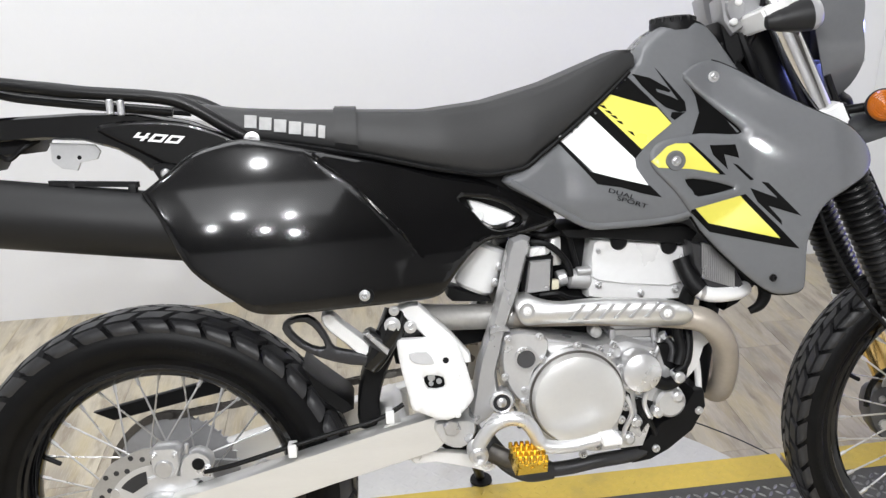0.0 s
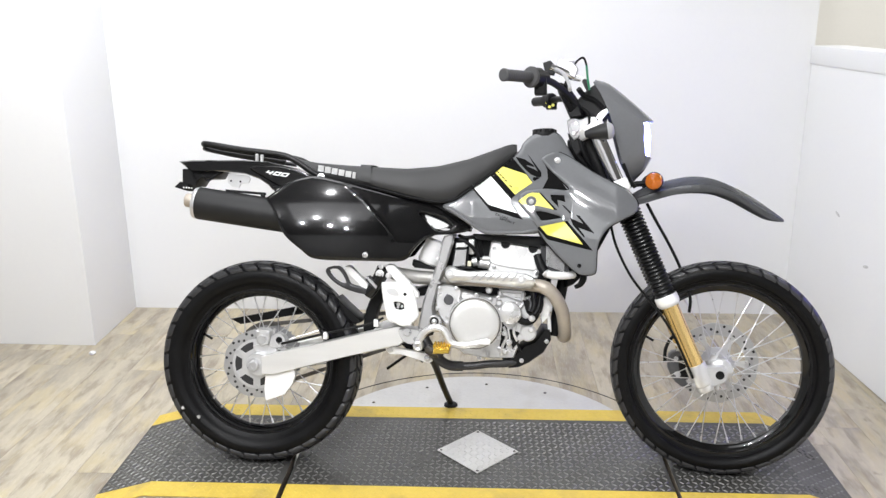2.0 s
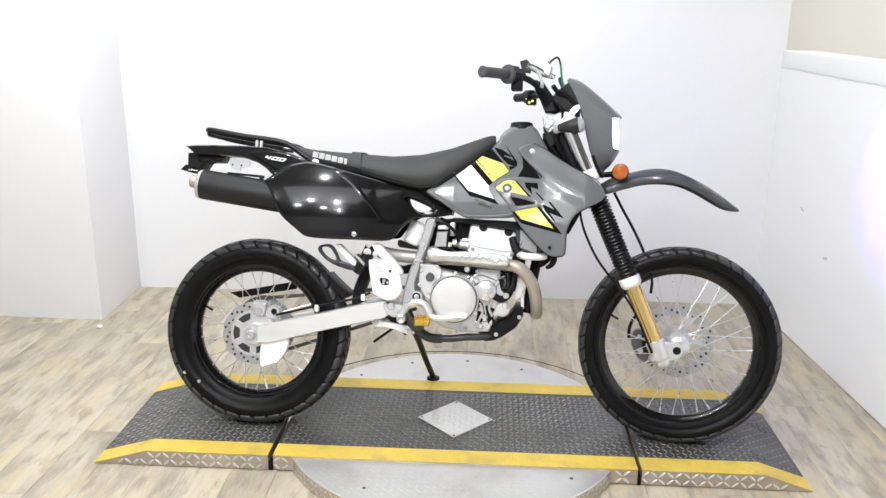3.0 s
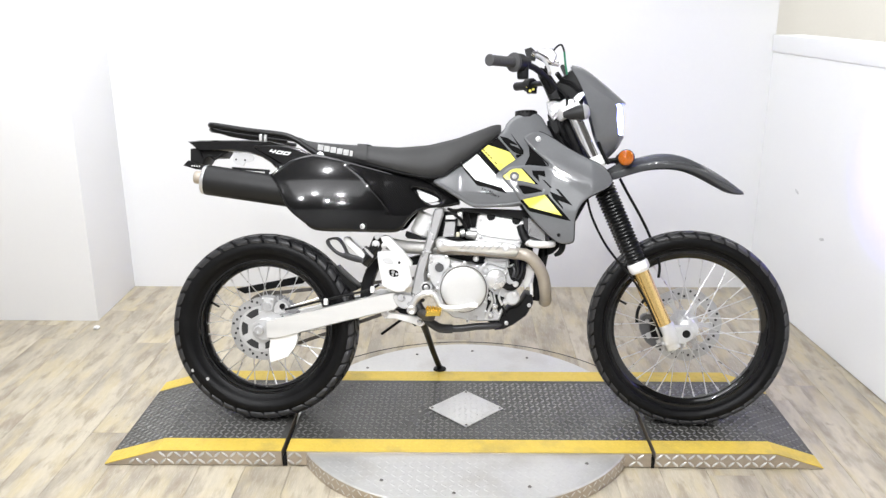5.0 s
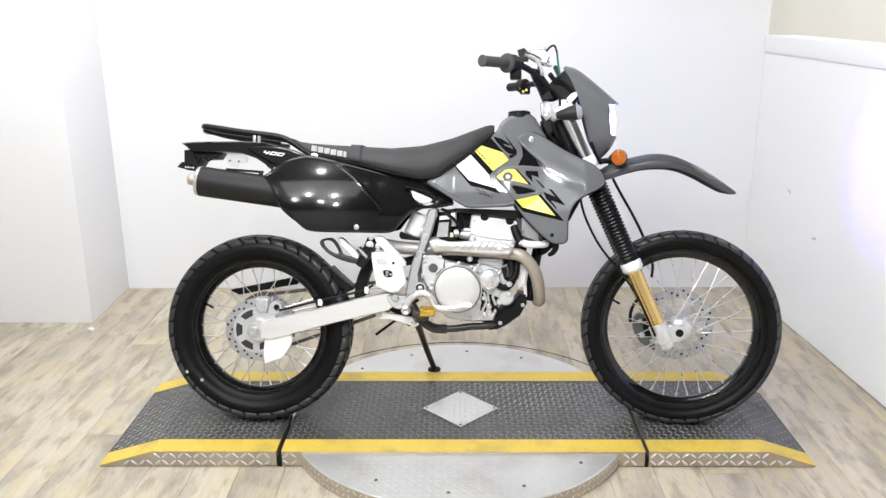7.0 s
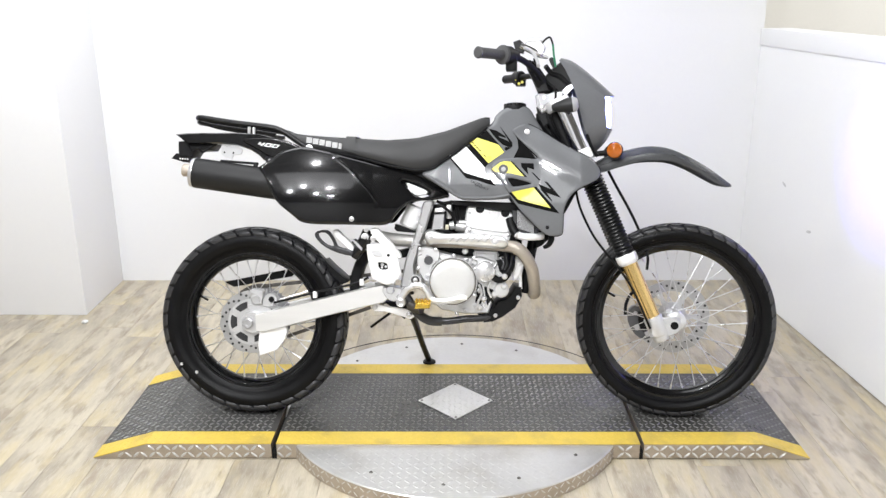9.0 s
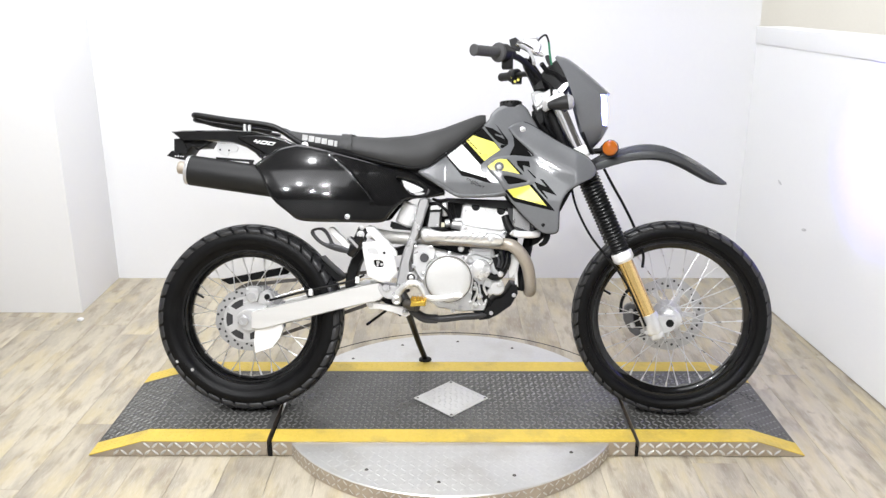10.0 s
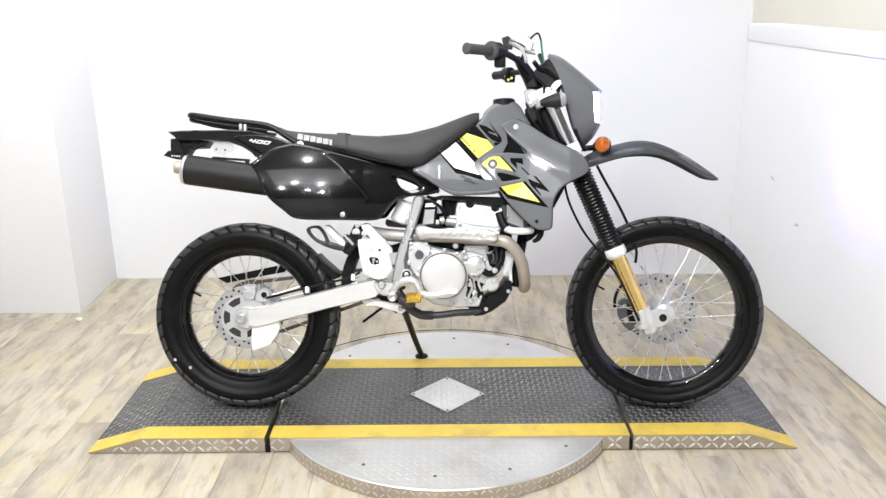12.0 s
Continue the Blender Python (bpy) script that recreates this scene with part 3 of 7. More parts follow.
for v in scrap.verts:
    v.co = Vector((v.co.x * 1.3, v.co.y, max(v.co.z * 0.9, -0.006))) * crumb.uniform(0.75, 1.15)
scrap.transform(Matrix.Translation((-1.76, 0.86, 0.008)))
tagged(obj("paper_scrap", scrap, M_WALL, angle=10), "small crumpled scrap of white paper on the floor", "litter")


# ---- how far the body panels stand out from the machine's middle plane ----
def smooth01(x):
    x = min(1.0, max(0.0, x))
    return x * x * (3 - 2 * x)


CREASE = np.array(((0.270, 0.930), (0.318, 0.885), (0.360, 0.853), (0.395, 0.812), (0.431, 0.772), (0.477, 0.706), (0.500, 0.662)))


def crease_side(u, w):
    """Signed distance from the crease of the side cover; plus is ahead of it."""
    p = np.array((u, w))
    a, b = CREASE[:-1], CREASE[1:]
    d = b - a
    k = np.clip(((p - a) * d).sum(1) / (d * d).sum(1), 0, 1)
    off = p - (a + d * k[:, None])
    i = int(np.argmin((off * off).sum(1)))
    return math.copysign(math.hypot(*off[i]), d[i][0] * off[i][1] - d[i][1] * off[i][0])


def cover_depth(u, w):
    """A bulged rear half, rounded both ways, that ends in a rolled edge along the crease, and a slimmer fore half."""
    roll = 1.3 * (w - 0.705) ** 2 if w > 0.705 else 3.0 * (w - 0.705) ** 2
    bulge = 0.200 - 0.62 * (u - 0.17) ** 2 - roll
    fore = (bulge if u < 0.43 else 0.1581 - 0.26 * (u - 0.43) - roll) - 0.0045 * smooth01((w - 0.715) / 0.06)
    d = crease_side(u, w)
    k = smooth01(0.5 + d / 0.007)
    fade = smooth01((w - 0.715) / 0.06)
    v = k * fore + (1 - k) * max(bulge, fore)
    return max(v + 0.0016 * fade * math.exp(-((d + 0.002) / 0.003) ** 2), 0.085)


def tank_depth(u, w):
    v = float(np.interp(w, (0.74, 0.80, 0.86, 0.92, 0.98, 1.03, 1.08), (0.124, 0.128, 0.115, 0.092, 0.070, 0.052, 0.030)))
    return v * float(np.interp(u, (0.58, 0.69, 0.80, 0.88), (0.92, 0.88, 0.96, 1.0)))


def shroud_depth(u, w):
    v = 0.118 + 0.21 * (u - 0.946) + float(np.interp(w, (0.62, 0.68, 0.74, 0.834, 0.93, 0.985, 1.02), (0.022, 0.024, 0.022, 0.0, -0.026, -0.044, -0.058)))
    v -= 1.2 * max(0, u - 1.12) ** 1.3
    line = (u - 0.96) * 0.50 + (w - 0.925) * 0.86
    v += 0.004 * math.exp(-(line / 0.03) ** 2)
    return max(v, tank_depth(u, w) + 0.007) if u < 1.0 else v


# ---- the motorcycle: x ahead, y to its left, z up from the rear contact point ----
bike = new("motorcycle")
bike.matrix_world = Matrix.Translation((-0.736, -0.096, DECK + 0.002)) @ pose(0, 0, 0, 0, 0, -1.4) @ pose(0, 0, 0, -14.0, 0, 0)
tagged(bike, "grey and black dual-sport motorcycle leaning on its side stand", "motorcycle")
STEER = Matrix.Translation((1.02, 0, 1.05)) @ Matrix.Rotation(radians(-6.5), 4, Vector((-0.475, 0, 0.88))) @ Matrix.Translation((-1.02, 0, -1.05))


FRONT = Matrix.Translation((0, 0, 0.34)) @ Matrix.Rotation(radians(-3.0), 4, "X") @ Matrix.Translation((0, 0, -0.34)) @ STEER


def fixed(name, bm, material, parent=None, label="", **k):
    return part(name, bm, material, parent or bike, label, **k)


def steered(name, bm, material, parent=None, label="", **k):
    """A part that turns with the handlebar."""
    bm.transform(FRONT)
    return part(name, bm, material, parent or bike, label, **k)


# wheels
def tyre_profile(rim, outer, half):
    k = outer - rim
    side = [(rim - 0.006, half * 0.52), (rim + 0.004, half * 0.62), (rim + 0.012, half * 0.66), (rim + 0.2 * k, half * 0.80), (rim + 0.3 * k, half * 0.93), (rim + 0.42 * k, half * 0.985), (rim + 0.44 * k, half * 0.995), (rim + 0.46 * k, half * 0.998), (rim + 0.55 * k, half), (rim + 0.66 * k, half * 0.95),
            (rim + 0.76 * k, half * 0.83), (rim + 0.85 * k, half * 0.52), (outer - 0.0095, half * 0.22), (outer - 0.009, 0)]
    return side + [(r, -h) for r, h in side[-2::-1]]


def tread(rim, outer, half, pitches):
    """Raised tread blocks with grooves between them, on the crown and shoulders."""
    k = outer - rim
    arc = spline([(outer, 0), (outer - 0.001, half * 0.25), (rim + 0.955 * k, half * 0.55), (rim + 0.865 * k, half * 0.86), (rim + 0.77 * k, half * 0.965), (rim + 0.70 * k, half * 0.962)], 6)
    ln = np.r_[0, np.cumsum(np.linalg.norm(np.diff(arc, axis=0), axis=1))]
    ln /= ln[-1]

    def at(s, depth):
        q = abs(s)
        r, h = np.interp(q, ln, arc[:, 0]), np.interp(q, ln, arc[:, 1])
        n = Vector((1, 0.6 * h / half)).normalized()
        return r - n.x * depth, math.copysign(h - n.y * depth, s)

    bm = bmesh.new()
    step = 2 * math.pi / pitches

    def add(cells, shift):
        for i in range(pitches):
            grid = [[], []]
            for (s, a0, a1) in cells:
                for lay, dep in ((0, 0.0), (1, 0.012)):
                    pad = 0.0 if lay == 0 else 0.02
                    row = []
                    for j in range(3):
                        a = (i + shift + a0 - pad + (a1 - a0 + 2 * pad) * j / 2) * step
                        r, h = at(s, dep)
                        row.append(bm.verts.new((r * math.cos(a), h, r * math.sin(a))))
                    grid[lay].append(row)
            top, bot = grid
            for p, q in zip(top, top[1:]):
                for j in range(2):
                    bm.faces.new((p[j], p[j + 1], q[j + 1], q[j]))
            ring = lambda g: [g[0][0], g[0][1], g[0][2]] + [r[2] for r in g[1:-1]] + g[-1][::-1] + [r[0] for r in g[-2:0:-1]]
            a, b = ring(top), ring(bot)
            for j in range(len(a)):
                bm.faces.new((a[j], a[(j + 1) % len(a)], b[(j + 1) % len(a)], b[j]))

    for sg in (1, -1):
        sh = 0.0 if sg > 0 else 0.5
        add([(sg * 0.695, 0.34, 1.10), (sg * 0.80, 0.22, 1.00), (sg * 0.92, 0.10, 0.86), (sg * 1.0, 0.06, 0.76)], sh)
        add([(sg * 0.35, 0.10, 0.86), (sg * 0.48, 0.26, 1.02), (sg * 0.61, 0.42, 1.18)], sh)
        add([(sg * 0.02, 0.44, 1.20), (sg * 0.15, 0.56, 1.32), (sg * 0.27, 0.70, 1.44)], sh)
    return bm


def spoke_mesh(side, lead, hub, rim, cross):
    """One laced spoke from a hub flange to the rim, with its nipple."""
    a = Vector((hub * math.sin(-lead * cross), side * 0.032, hub * math.cos(-lead * cross)))
    b = Vector((0, side * 0.006, rim))
    m = a + (b - a) * 0.92
    return join(rod(a, b, 0.0018, 6, 0.0003), rod(m, b, 0.0034, 6, 0.0005))


def wheel(name, centre, rim, outer, half, turn, hr, pitches, label):
    c = Matrix.Translation(centre)
    at = turn @ c
    hub = part(name, lathe([(0.010, -0.062), (0.017, -0.06), (0.019, -0.045), (hr - 0.002, -0.040), (hr, -0.036), (hr - 0.003, -0.030), (0.022, -0.022), (0.020, 0.022), (hr - 0.003, 0.030), (hr, 0.036), (hr - 0.002, 0.040), (0.019, 0.045), (0.017, 0.06), (0.010, 0.062)], closed=True, n=36), M_CAST, bike, label)
    hub.matrix_basis = at
    part("tyre", lathe(tyre_profile(rim, outer, half), n=96), M_RUBBER, hub, "black dusty rubber tyre", angle=60)
    part("tread", tread(rim, outer, half, pitches), M_TREAD, hub, "worn block tread, lightened as if lit", angle=50)
    h = half * 0.6
    part("rim", lathe([(rim + 0.004, h), (rim + 0.004, h - 0.004), (rim - 0.012, h - 0.007), (rim - 0.020, h * 0.55), (rim - 0.024, 0.012), (rim - 0.0245, -0.012), (rim - 0.020, -h * 0.55), (rim - 0.012, 0.007 - h), (rim + 0.004, 0.004 - h), (rim + 0.004, -h), (rim - 0.004, -h), (rim - 0.007, 0.004 - h), (rim - 0.002, -h * 0.5), (rim - 0.002, h * 0.5), (rim - 0.007, h - 0.004), (rim - 0.004, h)], closed=True, n=96), M_RIM, hub, "gloss black anodised rim")
    kinds = []
    for side in (1, -1):
        for lead in (1, -1):
            kinds.append((side, lead))
    for j, (side, lead) in enumerate(kinds):
        first = None
        for i in range(9):
            ang = 2 * math.pi * (i + j * 0.25 + 0.04) / 9
            m = Matrix.Rotation(ang, 4, "Y")
            if first is None:
                first = part("spoke", spoke_mesh(side, lead, hr - 0.004, rim - 0.022, 1.15), M_STEEL, hub)
                first.matrix_basis = m
            else:
                again(first, m)
    part("valve", rod((0, 0, -rim + 0.022), (0.004, 0, -rim + 0.052), 0.004), M_BLACK, hub).matrix_basis = Matrix.Rotation(radians(112), 4, "Y")
    return hub


def brake_disc(hub, y, r, label, arms=0):
    """A drilled brake disc on its carrier; arms: an open carrier with that many arms."""
    inner = 0.70 if arms else 0.72
    wavy = 96
    bm = bmesh.new()
    loops = []
    for q, dy in ((inner, -0.002), (1.0, -0.002), (1.0, 0.002), (inner, 0.002)):
        ring = []
        for i in range(wavy):
            a = 2 * math.pi * i / wavy
            rr = r * (q + (0.012 * math.sin(12 * a) if q == 1.0 else 0.0))
            ring.append(bm.verts.new((rr * math.cos(a), y + dy, rr * math.sin(a))))
        loops.append(ring)
    for k in range(4):
        p, q = loops[k], loops[(k + 1) % 4]
        for i in range(wavy):
            bm.faces.new((p[i], p[(i + 1) % wavy], q[(i + 1) % wavy], q[i]))
    d = part("brake_disc", bm, M_DISC, hub, label, angle=30)
    holes = [lathe([(0, s * 0.0024), (0.0046, s * 0.0024)], (q * math.cos(a), y, q * math.sin(a)), (0, 1, 0), 8) for s in (-1, 1)
             for i in range(36) for q, a in (((0.78 + 0.075 * (i % 3)) * r, 2 * math.pi * i / 36),)]
    tagged(part("disc_hole", join(*holes), M_DARK_METAL, d, "drilled holes of the disc"), kind="stuff")
    if arms:
        part("disc_carrier", lathe([(0.026, -0.003), (0.40 * r, -0.003), (0.40 * r, 0.003), (0.026, 0.003)], (0, y, 0), (0, 1, 0), 40, closed=True), M_CAST, hub, "cast disc carrier")
        w = 0.16
        arm_bm = slab([(0.38 * r, -w * 0.5 * r), (0.56 * r, -w * 0.34 * r), (0.75 * r, -w * 0.62 * r), (0.78 * r, 0), (0.75 * r, w * 0.62 * r), (0.56 * r, w * 0.34 * r), (0.38 * r, w * 0.5 * r)], -y - 0.003, -y + 0.003, 0.001)
        arm_ob = part("carrier_arm", arm_bm, M_CAST, hub)
        button = part("disc_button", lathe([(0, 0.0045), (0.006, 0.0045), (0.0075, 0.003), (0.0075, -0.0045), (0, -0.0045)], (0.72 * r, y, 0), (0, 1, 0), 14), M_STEEL, hub, "rivet that holds the disc")
        for i in range(1, arms):
            again(arm_ob, Matrix.Rotation(2 * math.pi * i / arms, 4, "Y"))
            again(button, Matrix.Rotation(2 * math.pi * i / arms, 4, "Y"))
        return
    part("disc_carrier", lathe([(0.030, -0.003), (0.74 * r, -0.003), (0.74 * r, 0.003), (0.030, 0.003)], (0, y, 0), (0, 1, 0), 48, closed=True), M_CAST, hub, "cast disc carrier")
    arc = [(q * r * math.cos(a), q * r * math.sin(a)) for q, line in ((0.66, np.linspace(-0.36, 0.36, 7)), (0.46, np.linspace(0.30, -0.30, 6))) for a in line]
    slot = part("carrier_slot", slab(arc, -y - 0.0036, -y + 0.0036, 0.001), M_DARK_METAL, hub, "dark slot of the disc carrier")
    bead = part("disc_button", lathe([(0, 0.0055), (0.005, 0.0055), (0.007, 0.003), (0.007, -0.0055), (0, -0.0055)], (0.69 * r * math.cos(0.52), y, 0.69 * r * math.sin(0.52)), (0, 1, 0), 14), M_STEEL, hub, "rivet that holds the disc")
    for i in range(1, 6):
        again(slot, Matrix.Rotation(math.pi * i / 3, 4, "Y"))
        again(bead, Matrix.Rotation(math.pi * i / 3, 4, "Y"))
    part("hub_ring", lathe([(0.026, 0.0), (0.034, 0.0), (0.034, 0.006), (0.026, 0.006)], (0, y, 0), (0, -1, 0), 36, closed=True), M_STEEL, hub, "bright ring of the hub")


RW, FW = (0.003, 0, 0.328), (1.471, 0, 0.339)
rear = wheel("rear_wheel", RW, 0.236, 0.328, 0.062, Matrix(), 0.050, 38, "spoked rear wheel with black rim")
for dx, dz in ((-0.249, -0.152), (-0.197, -0.181)):
    part("balance_dot", lathe([(0, 0.001), (0.0055, 0.001), (0.006, -0.002)], (dx, -0.0605, dz), (0, -1, 0), 14), M_CAST, rear, "pale paint dot on the tyre")
brake_disc(rear, -0.072, 0.108, "drilled steel rear brake disc")
front = wheel("front_wheel", FW, 0.270, 0.339, 0.047, STEER, 0.036, 44, "spoked front wheel with black rim")
brake_disc(front, 0.066, 0.130, "drilled steel front brake disc", 6)
teeth = []
for i in range(44):
    a0 = 2 * math.pi * i / 44
    teeth += [(0.107 * math.cos(a0 - 0.035), 0.107 * math.sin(a0 - 0.035)), (0.114 * math.cos(a0), 0.114 * math.sin(a0)), (0.107 * math.cos(a0 + 0.035), 0.107 * math.sin(a0 + 0.035))]
part("sprocket", join(slab([(u, w) for u, w in teeth], -0.077, -0.071, 0.001)), M_PALE, rear, "steel rear sprocket")
links = []
for i in range(26):
    a = radians(85) + i * 0.0159 / 0.112
    c, t = np.array((0.112 * math.cos(a), 0.112 * math.sin(a))), np.array((-math.sin(a), math.cos(a)))
    n2 = np.array((math.cos(a), math.sin(a)))
    off = 0.0062 if i % 2 else 0.0042
    for sgn in (-1, 1):
        pts = [c + t * p + n2 * q for p, q in ((-0.0125, 0), (-0.008, 0.006), (0.008, 0.006), (0.0125, 0), (0.008, -0.006), (-0.008, -0.006))]
        links.append(slab(pts, -0.074 + sgn * off - 0.0009, -0.074 + sgn * off + 0.0009, 0.0003))
tagged(part("chain", join(*links), M_CHAIN, rear, "oily chain lying round the sprocket"), kind="stuff")
letters = random.Random(3)
for wheel_hub, radius, depth, span, size in ((rear, 0.276, 0.0612, (55, 82), 0.0085), (rear, 0.276, 0.0612, (215, 242), 0.0085), (front, 0.301, 0.0465, (20, 42), 0.006), (front, 0.301, 0.0465, (190, 214), 0.006)):
    bars = []
    deg = span[0]
    while deg < span[1]:
        a0, a1 = radians(deg), radians(deg + letters.uniform(1.0, 1.6))
        quad = [((radius + sgn * size / 2) * math.cos(a), (radius + sgn * size / 2) * math.sin(a)) for sgn, a in ((-1, a0), (1, a0), (1, a1), (-1, a1))]
        bars.append(slab(quad, depth - 0.004, depth + 0.0006, 0.0003))
        deg += letters.uniform(2.0, 2.6)
    tagged(part("sidewall_mark", join(*bars), M_RUBBER, wheel_hub, "low raised bars of moulded sidewall marks"), kind="stuff")

# swingarm and chain
arm = fixed("swingarm", slab([(0.026, 0.358), (0.062, 0.368), (0.218, 0.406), (0.373, 0.445), (0.465, 0.465), (0.489, 0.454), (0.485, 0.419), (0.466, 0.403), (0.295, 0.361), (0.140, 0.320), (0.061, 0.300), (0.028, 0.301)], 0.072, 0.112, 0.006), M_ALU, None, "brushed silver aluminium swingarm")
fixed("swingarm_arm", slab([(0.026, 0.358), (0.062, 0.368), (0.218, 0.406), (0.373, 0.445), (0.465, 0.465), (0.489, 0.454), (0.485, 0.419), (0.466, 0.403), (0.295, 0.361), (0.140, 0.320), (0.061, 0.300), (0.028, 0.301)], -0.112, -0.075, 0.006), M_ALU)
fixed("swingarm_bridge", rod((0.40, -0.10, 0.425), (0.40, 0.10, 0.425), 0.03), M_ALU)
axle = fixed("rear_axle", join(rod((RW[0], 0.125, RW[2]), (RW[0], -0.118, RW[2]), 0.009), lathe([(0.006, 0), (0.017, 0), (0.017, 0.006), (0.014, 0.012), (0.006, 0.012)], (RW[0], -0.112, RW[2]), (0, -1, 0), 24, closed=True)), M_STEEL, None, "steel rear axle with nut")
part("axle_washer", lathe([(0.008, 0), (0.024, 0), (0.024, 0.003), (0.008, 0.003)], (RW[0], -0.107, RW[2]), (0, -1, 0), 24, closed=True), M_STEEL, axle)
fixed("axle_plate", slab([(-0.022, 0.346), (0.004, 0.365), (0.039, 0.358), (0.043, 0.313), (0.027, 0.294), (-0.006, 0.301), (-0.022, 0.320)], 0.080, 0.108, 0.004, 3), M_CAST)
fixed("disc_guard", slab([(0.037, 0.298), (0.129, 0.319), (0.135, 0.302), (0.125, 0.270), (0.099, 0.235), (0.037, 0.214), (0.033, 0.253)], 0.075, 0.098, 0.003), M_DECAL_W, None, "white plastic rear disc guard")
cal = fixed("rear_caliper", slab([(0.004, 0.436), (0.012, 0.444), (0.044, 0.443), (0.052, 0.436), (0.050, 0.412), (0.044, 0.394), (0.020, 0.388), (0.007, 0.398)], 0.060, 0.096, 0.005), M_CAST, None, "silver rear brake caliper")
part("caliper_piston_cap", lathe([(0, 0.004), (0.013, 0.004), (0.0155, 0.002), (0.016, 0.0)], (0.026, -0.0955, 0.408), (0, -1, 0), 24), M_STEEL, cal, "round piston cap")
part("caliper_bridge", slab([(0.054, 0.420), (0.078, 0.430), (0.099, 0.414), (0.095, 0.390), (0.068, 0.381), (0.046, 0.389)], 0.055, 0.088, 0.005, 2), M_CAST, cal)
part("caliper_bracket", slab([(-0.008, 0.387), (0.036, 0.392), (0.075, 0.376), (0.055, 0.362), (0.006, 0.360)], 0.066, 0.082, 0.003, 2), M_CAST, cal)
part("caliper_boot", lathe([(0, 0.004), (0.0085, 0.004), (0.0105, 0.0), (0.0105, -0.006)], (0.078, -0.088, 0.408), (0, -1, 0), 18), M_BLACK, cal, "black rubber slide boot")
part("banjo_bolt", lathe([(0.0, 0.012), (0.0055, 0.012), (0.0065, 0.010), (0.0065, 0.004), (0.010, 0.004), (0.010, 0.0)], (0.092, -0.088, 0.396), (0, -1, 0), 6), M_STEEL, cal, "banjo bolt of the brake hose")
part("bleed_nipple", rod((0.060, -0.085, 0.427), (0.063, -0.085, 0.444), 0.004, 10), M_STEEL, cal)
for q in ((0.012, 0.432), (0.044, 0.430)):
    part("caliper_pin", bolt(q[0], 0.096, q[1], 0.006, 0.006), M_STEEL, cal)
fixed("brake_line", tube([(0.090, -0.100, 0.399), (0.141, -0.112, 0.412), (0.220, -0.116, 0.433), (0.297, -0.116, 0.451), (0.374, -0.116, 0.469), (0.416, -0.112, 0.489)], 0.004, 8), M_BLACK, None, "black rear brake hose along the swingarm")
for xy in (((0.234, 0.430)), ((0.393, 0.473))):
    fixed("hose_clip", block(xy[0] - 0.007, xy[0] + 0.007, -0.122, -0.10, xy[1] - 0.012, xy[1] + 0.010, 0.002), M_DECAL_W, None, "white plastic hose clip")
fixed("chain_guard", slab([(-0.137, 0.450), (0.097, 0.498), (0.113, 0.492), (0.180, 0.509), (0.263, 0.522), (0.263, 0.493), (0.138, 0.476), (0.055, 0.462), (-0.102, 0.432)], -0.1, -0.085, 0.003), M_BLACK, None, "black plastic chain guard")


def chain_run(a, b):
    """Alternating side plates and rollers of a roller chain."""
    a, b = Vector(a), Vector(b)
    d = (b - a).normalized()
    nrm = Vector((-d.z, 0, d.x))
    bms = []
    k = int((b - a).length / 0.0159)
    for i in range(k):
        c = a + d * (i + 0.5) * 0.0159
        for s in (-1, 1):
            y = s * (0.0062 if i % 2 else 0.0042)
            pts = [c - d * 0.0135 + nrm * 0.0, c - d * 0.008 + nrm * 0.006, c + d * 0.008 + nrm * 0.006, c + d * 0.0135, c + d * 0.008 - nrm * 0.006, c - d * 0.008 - nrm * 0.006]
            bm = slab([(p.x, p.z) for p in pts], y - 0.0009 - a.y, y + 0.0009 - a.y, 0.0003)
            bms.append(bm)
        bms.append(rod(c - d * 0.008 + Vector((0, -0.006, 0)), c - d * 0.008 + Vector((0, 0.006, 0)), 0.005, 8))
    return join(*bms)


for dz, z in ((-0.108, 0.42), (0.108, 0.50)):
    tagged(fixed("chain", chain_run((0.0, 0.074, RW[2] + dz), (0.56, 0.074, z)), M_CHAIN, None, "oily steel drive chain"), kind="stuff")

# seat
M_MARK = mat("light_grey_print", (0.46, 0.46, 0.46), 0.5, var=0.15, scale=60)
seat_top = [(0.101, 0.988), (0.189, 0.974), (0.277, 0.967), (0.357, 0.963), (0.476, 0.957), (0.575, 0.966), (0.674, 0.990), (0.753, 1.019), (0.802, 1.037), (0.827, 1.035)]
seat_bot = [(0.124, 0.970), (0.197, 0.928), (0.294, 0.911), (0.390, 0.891), (0.486, 0.866), (0.573, 0.850), (0.630, 0.856), (0.716, 0.917), (0.791, 0.978), (0.829, 1.012)]
tu, tw = zip(*seat_top)
bu, bw = zip(*seat_bot)
SEAT_U = np.linspace(0.125, 0.824, 44)
half_width = lambda u: float(np.interp(u, (0.1, 0.2, 0.35, 0.5, 0.65, 0.75, 0.83), (0.07, 0.088, 0.105, 0.112, 0.098, 0.078, 0.055)))


def seat_ring(u):
    t, b, h = float(np.interp(u, tu, tw)), float(np.interp(u, bu, bw)), half_width(u)
    t = max(t, b + 0.012)
    k = t - b
    edge = 0.9 if u < 0.8 else 0.9 - (u - 0.8) * 8
    pr = [(h * 0.96, b), (h * 1.03, b + 0.12 * k), (h * 1.04, b + 0.35 * k), (h * 0.98, b + 0.62 * k), (h * edge, b + 0.84 * k), (h * 0.78, t - 0.05 * k), (h * 0.5, t - 0.004), (h * 0.2, t)]
    return [(u, -a, c) for a, c in pr] + [(u, a, c) for a, c in pr[::-1]]


